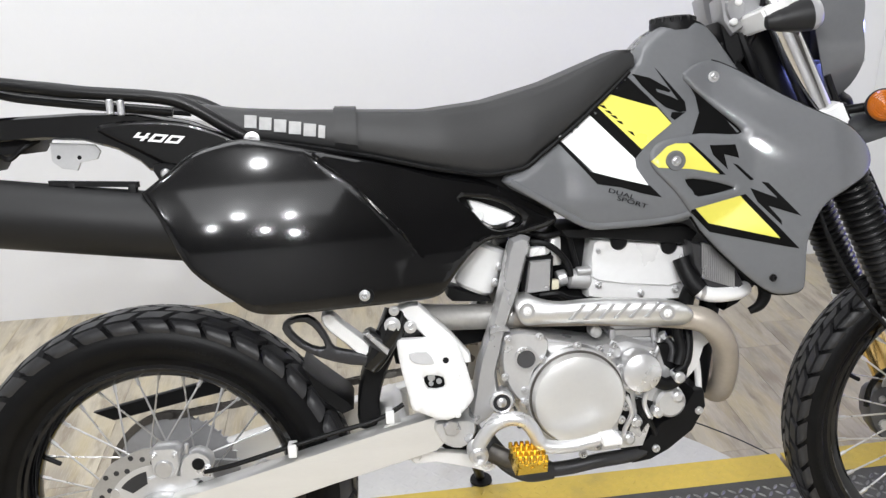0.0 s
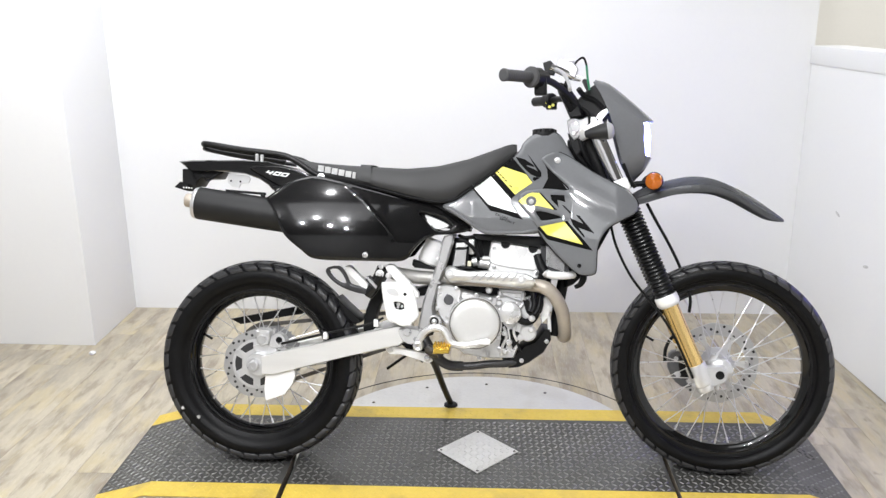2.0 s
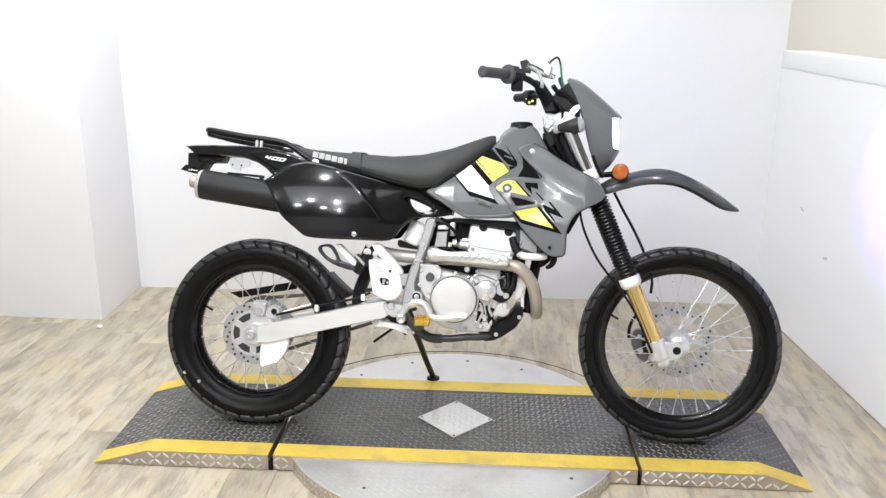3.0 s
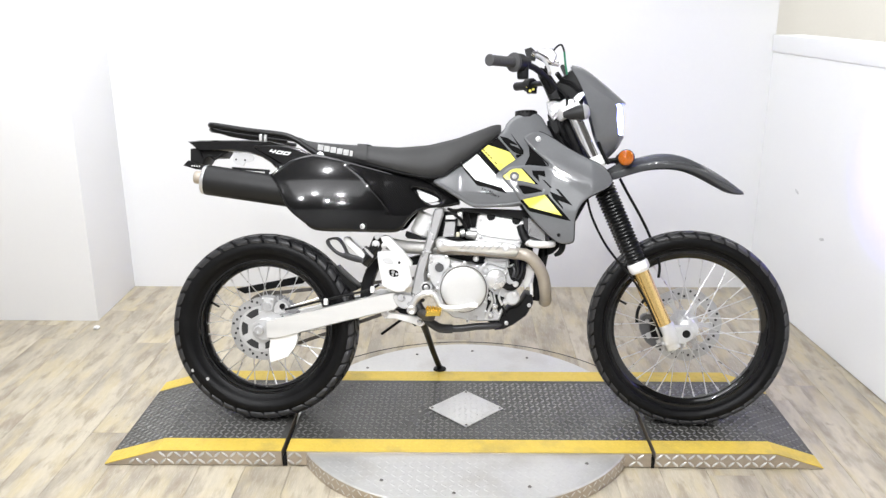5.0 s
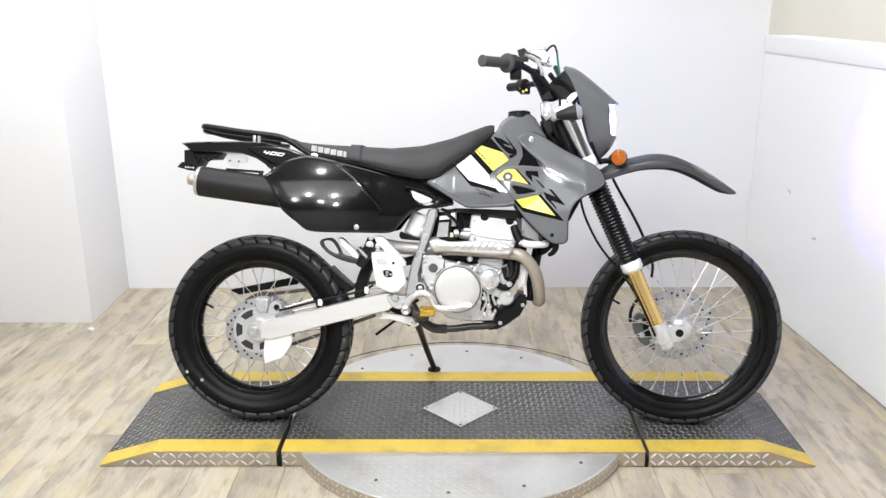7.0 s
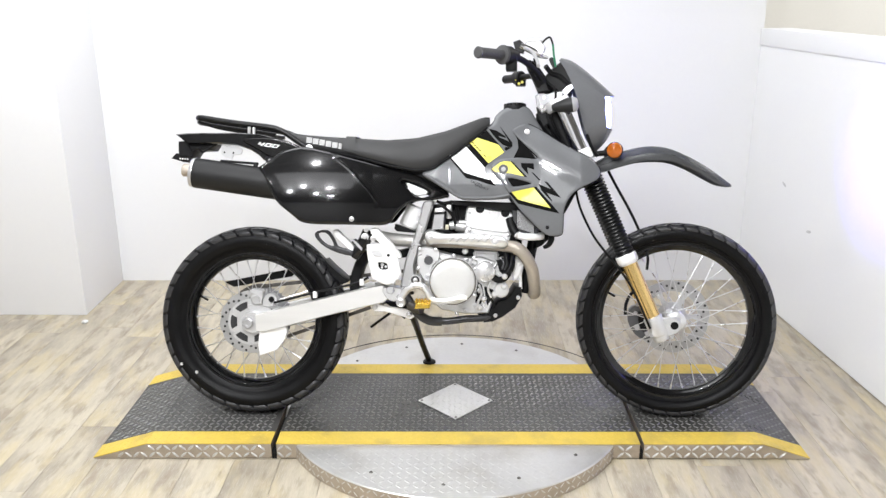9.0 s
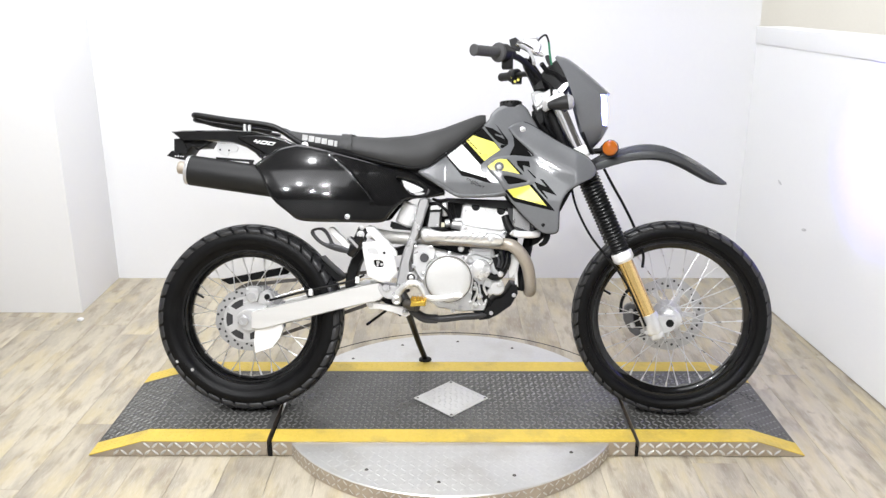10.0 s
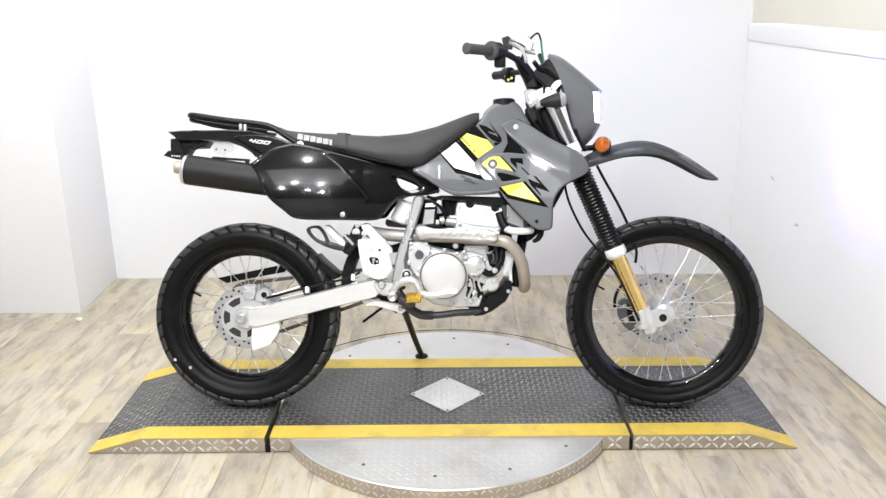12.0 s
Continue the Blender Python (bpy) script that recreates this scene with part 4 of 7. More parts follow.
su = spline(np.c_[SEAT_U, SEAT_U], 1)[:, 0]
seat = fixed("seat", loft([seat_ring(u) for u in su]), M_SEAT, None, "black vinyl seat", angle=55)
strap_u = (0.355, 0.923)[0]
strap = [[Vector(p) + Vector((0, math.copysign(0.006, p[1]), 0.005)) for p in seat_ring(strap_u + d)] for d in (-0.017, -0.016, 0.016, 0.017)]
part("strap", loft(strap, False), M_SEAT, seat, "black passenger grab strap across the seat")
piping = [(u, -half_width(u) * 1.02, float(np.interp(u, bu, bw)) - 0.001) for u in np.linspace(0.16, 0.815, 30)]
part("piping", tube(piping, 0.0035, 6, 2), M_BLACK, seat)
# the maker's name as plain light blocks
lx0, lx1 = (0.202, 0.959)[0], (0.335, 0.929)[0]
for i in range(6):
    a = lx0 + (lx1 - lx0) * (i + 0.05) / 6
    b = lx0 + (lx1 - lx0) * (i + (0.88 if i < 5 else 0.5)) / 6
    mid = 0.5 * (a + b)
    z = float(np.interp(mid, (lx0, lx1), ((0.202, 0.955)[1], (0.335, 0.929)[1])))
    v = half_width(mid) * 1.03 + 0.0045
    part("seat_mark", slab([(a - 0.001, z - 0.0095), (b - 0.001, z - 0.0095 - 0.002), (b + 0.001, z + 0.0095 - 0.002), (a + 0.001, z + 0.0095)], v - 0.006, v, 0.0006), M_MARK, seat, "light grey block of the maker's mark")

fixed("seat_base", slab([(0.205, 0.945), (0.387, 0.901), (0.571, 0.858), (0.631, 0.855), (0.681, 0.809), (0.682, 0.759), (0.620, 0.766), (0.485, 0.810), (0.291, 0.866), (0.193, 0.899)], -0.07, 0.078, 0.004), M_BLACK, None, "black seat base between seat and side cover")
# side cover
COVER = [(0.057, 0.858), (0.0575, 0.859), (0.093, 0.885), (0.130, 0.911), (0.189, 0.926), (0.222, 0.924), (0.296, 0.907), (0.393, 0.882), (0.488, 0.858), (0.573, 0.838), (0.630, 0.806), (0.673, 0.782), (0.684, 0.768), (0.669, 0.759), (0.622, 0.751), (0.574, 0.748), (0.546, 0.737), (0.524, 0.718), (0.503, 0.693), (0.486, 0.672), (0.454, 0.666), (0.379, 0.668), (0.304, 0.669), (0.239, 0.671), (0.203, 0.678), (0.176, 0.699), (0.122, 0.745), (0.088, 0.805), (0.0585, 0.853)]
HOLE = [(0.523, 0.816), (0.561, 0.813), (0.597, 0.800), (0.625, 0.775), (0.610, 0.762), (0.584, 0.760), (0.565, 0.769), (0.546, 0.792)]
cover_bm = panel(COVER, cover_depth, back=0.03, edge=0.007, drop=0.004, step=0.006, holes=(HOLE,), sub=4, lines=([tuple(p) for p in CREASE],))
cover_left = mirrored(cover_bm)
cover = fixed("side_cover", cover_bm, M_BLACK_GLOSS, None, "glossy black moulded side cover", angle=60)
fixed("side_cover", cover_left, M_BLACK_GLOSS, None, "glossy black moulded side cover", angle=60)
cb = (0.367, 0.687)
part("cover_bolt", bolt(cb[0], cover_depth(*cb) - 0.001, cb[1], 0.0085, 0.009), M_STEEL, cover, "silver flanged bolt")
part("bolt_recess", lathe([(0.008, 0.0), (0.0125, 0.0005), (0.0135, -0.003)], (cb[0] + 0.001, -cover_depth(*cb) - 0.0005, cb[1] - 0.001), (0, -1, 0), 24), M_BLACK, cover, "dark recess round the bolt")
part("hole_inset", slab([(0.539, 0.810), (0.572, 0.800), (0.616, 0.778), (0.586, 0.766), (0.563, 0.773)], 0.07, 0.088, 0.004, 3), M_SILVER, cover, "silver fitting inside the opening")
part("inset_screw", rod(((0.553, 0.785)[0], -0.07, (0.553, 0.785)[1]), ((0.553, 0.785)[0], -0.092, (0.553, 0.785)[1]), 0.011), M_SILVER, cover)

# tail and rear fender
TAIL = [(-0.255, 0.973), (-0.211, 0.977), (-0.044, 0.979), (0.035, 0.974), (0.113, 0.957), (0.181, 0.924), (0.133, 0.895), (0.093, 0.887), (0.070, 0.883), (0.050, 0.885), (0.036, 0.900), (0.005, 0.920), (-0.044, 0.937), (-0.103, 0.942), (-0.162, 0.940), (-0.212, 0.940), (-0.231, 0.955)]
fixed("tail_fender", slab(TAIL, -0.075, 0.075, 0.008), M_BLACK_GLOSS, None, "black plastic tail and rear fender")
TAILSIDE = [(-0.020, 0.955), (0.058, 0.963), (0.126, 0.952), (0.190, 0.921), (0.146, 0.898), (0.107, 0.888), (0.077, 0.894), (0.038, 0.917)]
tail_side = fixed("tail_side_panel", panel(TAILSIDE, lambda u, w: 0.088, back=0.02, edge=0.007, drop=0.003, step=0.005), M_BLACK_GLOSS, None, "glossy black tail side panel")


def lettering(text, size, m, material, parent, name, label):
    """Readable words on a surface, as a mesh."""
    cu = bpy.data.curves.new(name, "FONT")
    cu.body, cu.size, cu.extrude = text, size, 0.0004
    cu.align_x, cu.align_y = "CENTER", "CENTER"
    tmp = bpy.data.objects.new(name, cu)
    me = bpy.data.meshes.new_from_object(tmp)
    bpy.data.objects.remove(tmp)
    me.materials.clear()
    me.materials.append(material)
    ob = new(name, me)
    ob.parent = parent
    ob["label"] = label
    ob.matrix_basis = m
    return ob


def facing(u, v, w, tilt=0.0, shear=0.0):
    """A frame on the right side of the machine: text runs ahead."""
    m = Matrix(((1, 0, 0, u), (0, 0, -1, -v), (0, 1, 0, w), (0, 0, 0, 1)))
    sh = Matrix(((1, shear, 0, 0), (0, 1, 0, 0), (0, 0, 1, 0), (0, 0, 0, 1)))
    return m @ Matrix.Rotation(radians(tilt), 4, "Z") @ sh


n4 = (0.069, 0.932)
HALF_W, HALF_H, STROKE = 0.0105, 0.0062, 0.0034
ZERO = [(-HALF_W, -HALF_H, HALF_W, -HALF_H + STROKE), (-HALF_W, HALF_H - STROKE, HALF_W, HALF_H), (-HALF_W, -HALF_H, -HALF_W + STROKE * 1.5, HALF_H), (HALF_W - STROKE * 1.5, -HALF_H, HALF_W, HALF_H)]
FOUR = [(-HALF_W, -HALF_H * 0.35, HALF_W, -HALF_H * 0.35 + STROKE), (-HALF_W, -HALF_H * 0.35, -HALF_W + STROKE * 1.5, HALF_H), (HALF_W - STROKE * 2.2, -HALF_H, HALF_W - STROKE * 0.7, HALF_H)]
for k, digit in enumerate((FOUR, ZERO, ZERO)):
    strokes = []
    for n, (p0, q0, p1, q1) in enumerate(digit):
        quad = []
        for p, q in ((p0, q0), (p1, q0), (p1, q1), (p0, q1)):
            p, q = p + 0.85 * q + (k - 1) * 0.0245, q
            quad.append((n4[0] + 0.004 + p * math.cos(radians(8)) + q * math.sin(radians(8)), n4[1] + 0.003 - p * math.sin(radians(8)) + q * math.cos(radians(8))))
        strokes.append(slab(quad, 0.094, 0.0962 + 0.0001 * n, 0.0003))
    part("number_mark", join(*strokes), M_DECAL_W, tail_side, "white slanted number decal")
tab = part("panel_tab", slab([(0.060, 0.895), (0.092, 0.893), (0.089, 0.874), (0.078, 0.868), (0.066, 0.874)], 0.082, 0.094, 0.002, 2), M_BLACK, tail_side, "black mounting tab of the tail panel")
part("tab_screw", lathe([(0, 0.004), (0.005, 0.004), (0.0075, 0.002), (0.008, 0)], (0.078, -0.094, 0.881), (0, -1, 0), 16), M_STEEL, tab, "bright tab screw")
fixed("tail_lamp_bracket", slab([(-0.252, 0.950), (-0.162, 0.958), (-0.128, 0.942), (-0.142, 0.921), (-0.192, 0.919), (-0.208, 0.895), (-0.252, 0.903)], -0.05, 0.05, 0.004), M_BLACK, None, "black tail lamp bracket with wiring")
wires = [tube([(-0.218, -0.050, 0.941), (-0.203, -0.055, 0.914), (-0.181, -0.060, 0.925), (-0.165, -0.050, 0.914), (-0.141, -0.050, 0.930), (-0.120, -0.040, 0.942)], 0.004, 6), tube([(-0.239, -0.030, 0.935), (-0.215, -0.030, 0.903), (-0.207, -0.020, 0.936)], 0.004, 6)]
fixed("tail_wiring", join(*wires), M_BLACK)
plate_bm = slab([(-0.274, 0.891), (-0.256, 0.909), (-0.226, 0.897), (-0.232, 0.879)], -0.06, 0.06, 0.002)
fixed("plate_bracket", plate_bm, M_BLACK, None, "black number plate bracket with holes")
for i in range(4):
    a, b = (-0.242, 0.890)[0] + i * 0.0085, (-0.242, 0.890)[1] - i * 0.0005
    fixed("bracket_hole", rod((a, -0.058, b), (a, -0.0625, b), 0.0028, 8), M_DECAL_W)
fixed("exhaust_bracket", slab([(-0.103, 0.936), (-0.036, 0.930), (-0.028, 0.919), (-0.034, 0.907), (-0.060, 0.903), (-0.066, 0.891), (-0.089, 0.895), (-0.103, 0.907)], 0.04, 0.046, 0.001), M_CAST, None, "bare metal exhaust hanger plate")
for p in ((-0.092, 0.913), (-0.061, 0.911)):
    fixed("hanger_hole", rod((p[0], -0.045, p[1]), (p[0], -0.0465, p[1]), 0.0035, 10), M_BLACK)

# muffler
ma, mb = np.array((-0.179, 0.841)), np.array((0.164, 0.793))
axis = Vector((mb[0] - ma[0], 0, mb[1] - ma[1])).normalized()
o = Vector((ma[0], -0.128, ma[1]))
muff = fixed("muffler", lathe([(0.0, 0.0), (0.040, 0.0), (0.047, 0.004), (0.050, 0.012), (0.0505, 0.02), (0.0505, 0.30), (0.047, 0.36), (0.03, 0.40), (0, 0.40)], o, axis, 40), M_MUFFLER, None, "satin black cylindrical muffler")
part("end_ring", lathe([(0.040, -0.001), (0.0475, 0.001), (0.0508, 0.010), (0.0508, 0.013), (0.046, 0.013)], o, axis, 40, closed=True), M_STEEL, muff, "thin bright rim of the muffler end")
ox = o - axis * 0.03
part("outlet", lathe([(0.017, 0.036), (0.021, 0.03), (0.0215, 0.004), (0.019, 0.0), (0.017, 0.004), (0.016, 0.03)], ox + Vector((0, 0, 0.004)), axis, 24, closed=True), M_PIPE, muff, "bare metal outlet pipe")
part("hanger_rail", slab([(-0.078, 0.883), (0.048, 0.874), (0.048, 0.866), (-0.078, 0.875)], 0.13, 0.142, 0.001), M_BLACK, muff)
for p in ((-0.046, 0.868), (0.039, 0.861)):
    part("rail_post", block(p[0] - 0.006, p[0] + 0.006, -0.143, -0.128, p[1] - 0.012, p[1] + 0.010, 0.002), M_BLACK, muff)

# luggage rack
rk = [(0.210, -0.085, 0.925), (0.175, -0.088, 0.946), (0.127, -0.090, 0.978), (0.079, -0.090, 0.995), (-0.038, -0.090, 1.009), (-0.139, -0.080, 1.025)]
end_u, end_w = rk[-1][0], rk[-1][2]
loop = rk + [(end_u - 0.03, -0.07, end_w + 0.004), (end_u - 0.045, -0.03, end_w + 0.006), (end_u - 0.045, 0.03, end_w + 0.006), (end_u - 0.03, 0.07, end_w + 0.004)] + [(u, -v, w) for u, v, w in rk[::-1]]
rack = fixed("rear_rack", tube(loop, 0.0100, 12, 5), M_RACK, None, "black tubular steel rear rack")
bar = [(0.093, -0.070, 0.972), (0.035, -0.070, 0.980), (-0.044, -0.070, 0.991), (-0.134, -0.065, 1.005), (-0.176, -0.050, 1.016)]
part("rack_bar", tube(bar + [(bar[-1][0] - 0.012, 0, bar[-1][2])] + [(u, -v, w) for u, v, w in bar[::-1]], 0.0065, 8, 4), M_RACK, rack)
rb = (0.212, 0.925)
part("rack_bolt", bolt(rb[0], 0.094, rb[1], 0.012, 0.012), M_STEEL, rack, "silver rack bolt")
for p in ((0.009, 0.985), (0.025, 0.983)):
    part("rack_clamp", rod((p[0], -0.1, p[1] - 0.012), (p[0], -0.1, p[1] + 0.011), 0.0055, 10), M_STEEL, rack, "bright clamp post")

# tank
TANK = [(0.596, 0.836), (0.636, 0.861), (0.715, 0.922), (0.782, 0.977), (0.830, 1.014), (0.842, 1.038), (0.865, 1.061), (0.898, 1.075), (0.937, 1.077), (0.962, 1.063), (0.980, 1.031), (1.006, 0.983), (1.030, 0.936), (1.028, 0.840), (0.943, 0.779), (0.900, 0.764), (0.878, 0.756), (0.793, 0.752), (0.740, 0.751), (0.717, 0.761), (0.660, 0.796)]
tb = panel(TANK, tank_depth, back=0.05, edge=0.014, drop=0.010, step=0.007, sub=3)
tl = mirrored(tb)
tank_shape = tb.copy()
tank = fixed("fuel_tank", tb, M_GREY, None, "grey plastic fuel tank", angle=60)
fixed("fuel_tank_side", tl, M_GREY, None, "grey plastic fuel tank", angle=60)
fixed("tank_core", slab([(0.659, 0.810), (0.782, 0.968), (0.840, 1.024), (0.875, 1.055), (0.951, 1.055), (0.976, 1.017), (1.028, 0.925), (1.019, 0.840), (0.878, 0.768), (0.745, 0.763)], -0.04, 0.04, 0.01), M_GREY)
lip = [(0.606, 0.836), (0.637, 0.817), (0.671, 0.795), (0.713, 0.768), (0.740, 0.759), (0.793, 0.759), (0.850, 0.762), (0.891, 0.771)]
part("tank_lip", tube([(u, -(tank_depth(u, w) - 0.004), w) for u, w in lip], 0.0065, 10), M_GREY, tank, "moulded lip along the tank's lower edge")
capo = (0.911, 1.084)
fc = fixed("fuel_cap", lathe([(0, 0.012), (0.030, 0.012), (0.0355, 0.009), (0.037, 0.003), (0.039, 0.0), (0.039, -0.012), (0, -0.012)], (capo[0], 0, capo[1] - 0.009), (-0.03, 0, 1), 28), M_BLACK, None, "black round fuel cap")
part("cap_rib", join(*[rod((capo[0] + 0.0355 * math.cos(a), 0.0355 * math.sin(a), capo[1] - 0.009), (capo[0] + 0.0355 * math.cos(a), 0.0355 * math.sin(a), capo[1] + 0.001), 0.003, 6) for a in (2 * math.pi * i / 16 for i in range(16))]), M_BLACK_GLOSS, fc)


def decal(name, outline, body, material, label, parent, lift=0.0012):
    """A thin printed film that follows the panel under it."""
    bm = panel(outline, lambda u, w: 0.0, back=0.0, edge=0.0015, drop=0.0, step=0.007, sub=0)
    for v in bm.verts:
        hit = body.ray_cast(Vector((v.co.x, -0.5, v.co.z)), Vector((0, 1, 0)))[0]
        v.co.y = (hit.y if hit else -0.1) - lift
    return part(name, bm, material, parent, label, angle=80)


def at_body(body, u, w):
    hit = body.ray_cast(Vector((u, -0.5, w)), Vector((0, 1, 0)))[0]
    return -hit.y if hit else 0.1


tank_skin = BVHTree.FromBMesh(tank_shape)
decal("tank_decal", [(0.775, 0.965), (0.808, 0.994), (0.851, 0.944), (0.871, 0.917), (0.868, 0.913), (0.852, 0.939)], tank_skin, M_DECAL_K, "black tank graphic", tank, 0.0008)
decal("tank_decal", [(0.819, 0.995), (0.847, 0.987), (0.873, 0.970), (0.878, 0.965), (0.876, 0.962), (0.854, 0.969), (0.856, 0.964), (0.878, 0.955), (0.888, 0.949), (0.863, 0.992), (0.857, 1.003), (0.862, 0.997), (0.899, 0.946), (0.899, 0.931), (0.887, 0.930), (0.866, 0.939), (0.852, 0.952), (0.832, 0.975)], tank_skin, M_DECAL_K, "black zigzag tank graphic", tank, 0.0008)
decal("tank_decal", [(0.875, 0.931), (0.896, 0.929), (0.878, 0.918), (0.872, 0.923)], tank_skin, M_DECAL_K, "black tank graphic", tank, 0.0008)
decal("tank_decal", [(0.742, 0.933), (0.754, 0.949), (0.821, 0.876), (0.806, 0.861)], tank_skin, M_DECAL_K, "black tank graphic stripe", tank, 0.0006)
decal("tank_decal", [(0.753, 0.949), (0.776, 0.965), (0.852, 0.939), (0.872, 0.913), (0.834, 0.887), (0.819, 0.875)], tank_skin, M_DECAL_Y, "yellow tank graphic", tank, 0.0012)
decal("tank_decal", [(0.687, 0.901), (0.742, 0.934), (0.806, 0.862), (0.807, 0.847), (0.824, 0.819), (0.784, 0.830), (0.739, 0.844)], tank_skin, M_DECAL_W, "white tank graphic", tank, 0.0010)
decal("tank_decal", [(0.735, 0.845), (0.784, 0.830), (0.826, 0.819), (0.844, 0.799), (0.813, 0.807), (0.781, 0.818), (0.744, 0.825), (0.684, 0.897), (0.688, 0.901)], tank_skin, M_DECAL_K, "black tank graphic", tank, 0.0006)
for word, xy in (("DUAL", (0.780, 0.808)), ("SPORT", (0.796, 0.794))):
    lettering(word, 0.0105, facing(xy[0], at_body(tank_skin, *xy) + 0.0016, xy[1], -12, 0.25) @ Matrix.Diagonal((1.6, 0.9, 1, 1)), M_DECAL_K, tank, "word_mark", "black printed words")
for i, (x, z) in enumerate(((0.765, 0.945), (0.773, 0.936), (0.781, 0.928), (0.789, 0.919), (0.805, 0.901))):
    h = 0.0035 if i < 4 else 0.005
    decal("model_mark", [(x - 0.006, z + h), (x + 0.001, z - 0.002), (x + 0.006, z - h), (x + 0.003, z + 0.002)], tank_skin, M_DECAL_K, "small black bars of a model mark", tank, 0.0016)
# Black films on the tank paint in the shade of notch and vent.
decal("duct_liner", [(0.909, 0.973), (0.933, 0.957), (0.983, 0.883), (0.899, 0.887), (0.919, 0.927), (0.917, 0.954)], tank_skin, M_DECAL_K, "black film for the shade between tank and shroud", tank, 0.0015)
decal("duct_liner", [(0.864, 0.837), (0.973, 0.819), (0.979, 0.795), (0.888, 0.785)], tank_skin, M_DECAL_K, "black film for the shade behind the shroud vent", tank, 0.0015)

# radiator shroud
SHROUD = [(0.901, 0.982), (0.908, 0.996), (0.927, 1.006), (0.951, 1.010), (0.979, 0.998), (1.010, 0.978), (1.056, 0.946), (1.110, 0.915), (1.151, 0.895), (1.174, 0.876), (1.188, 0.856), (1.189, 0.837), (1.176, 0.821), (1.152, 0.808), (1.118, 0.791), (1.093, 0.772), (1.076, 0.746), (1.066, 0.716), (1.064, 0.681), (1.063, 0.649), (1.056, 0.638), (1.036, 0.634), (1.014, 0.637), (0.992, 0.652), (0.962, 0.680), (0.934, 0.709), (0.906, 0.743), (0.883, 0.781), (0.862, 0.811), (0.839, 0.837), (0.828, 0.856), (0.832, 0.871), (0.845, 0.883), (0.864, 0.889), (0.915, 0.895), (0.962, 0.891), (0.984, 0.893), (0.966, 0.914), (0.934, 0.945)]
VENT = [(0.882, 0.825), (0.915, 0.822), (0.958, 0.809), (0.950, 0.804), (0.902, 0.797), (0.893, 0.807)]
shroud_bm = panel(SHROUD, shroud_depth, back=0.02, edge=0.006, drop=0.004, step=0.0065, holes=(VENT,), sub=2)
sl2 = mirrored(shroud_bm)
shroud_shape = shroud_bm.copy()
shroud = fixed("radiator_shroud", shroud_bm, M_GREY, None, "grey plastic radiator shroud", angle=60)
fixed("radiator_shroud", sl2, M_GREY, None, "grey plastic radiator shroud", angle=60)
# Thin black tube stands in for the shadow gap at the shroud's edge.
seam_line = [(u, -(shroud_depth(u, w) - 0.010), w) for u, w in resample(spline(SHROUD, 2, True), 0.012)]
part("edge_seal", tube(seam_line + seam_line[:1], 0.0030, 6, smooth=False), M_DECAL_K, shroud, "black line for the shadow gap round the shroud")
shroud_skin = BVHTree.FromBMesh(shroud_shape)
decal("shroud_decal", [(0.829, 0.856), (0.857, 0.878), (0.871, 0.882), (0.892, 0.881), (0.937, 0.831), (0.893, 0.841), (0.840, 0.846)], shroud_skin, M_DECAL_Y, "yellow shroud graphic", shroud, 0.0010)
decal("shroud_decal", [(0.891, 0.883), (0.898, 0.881), (0.947, 0.829), (0.937, 0.830)], shroud_skin, M_DECAL_K, "black shroud graphic edge", shroud, 0.0007)
decal("shroud_decal", [(0.885, 0.777), (0.895, 0.778), (0.916, 0.755), (1.023, 0.727), (0.968, 0.795), (0.977, 0.797), (1.052, 0.709), (1.036, 0.712), (0.918, 0.740)], shroud_skin, M_DECAL_K, "black shroud graphic", shroud, 0.0007)
decal("shroud_decal", [(0.895, 0.779), (0.968, 0.795), (1.024, 0.726), (0.917, 0.754)], shroud_skin, M_DECAL_Y, "yellow shroud graphic", shroud, 0.0010)
decal("shroud_decal", [(0.926, 0.876), (0.968, 0.875), (0.971, 0.854), (0.947, 0.861), (0.951, 0.837), (0.929, 0.861)], shroud_skin, M_DECAL_K, "black zigzag shroud graphic", shroud, 0.0008)
decal("shroud_decal", [(0.960, 0.846), (0.968, 0.843), (0.992, 0.819), (0.986, 0.818)], shroud_skin, M_DECAL_K, "black zigzag shroud graphic", shroud, 0.0008)
decal("shroud_decal", [(0.985, 0.806), (1.024, 0.789), (1.003, 0.815), (1.013, 0.813), (1.057, 0.760), (1.010, 0.777), (1.027, 0.754), (1.027, 0.747), (0.994, 0.784)], shroud_skin, M_DECAL_K, "black zigzag shroud graphic", shroud, 0.0008)
boss = (0.868, 0.855)
part("bolt_boss", lathe([(0.008, 0.004), (0.0145, 0.004), (0.0165, 0.0)], (boss[0], -at_body(shroud_skin, *boss) - 0.0005, boss[1]), (0, -1, 0), 28), M_GREY, shroud, "raised ring round the bolt")
for q, r in (((0.949, 0.983), 0.009), ((0.868, 0.855), 0.009), ((1.013, 0.663), 0.006)):
    b = part("shroud_bolt", bolt(q[0], at_body(shroud_skin, *q) + 0.0005, q[1], r, 0.008), M_STEEL if r > 0.007 else M_BLACK, shroud, "shroud bolt")


# ---- fork, mask, bars ----
FA, FB = (1.305, 0.544), (1.181, 0.828)
fdir = Vector((FA[0] - FB[0], 0, FA[1] - FB[1])).normalized()


def fork_point(w, v):
    return Vector((FA[0] + (w - FA[1]) * fdir.x / fdir.z, -v, w))


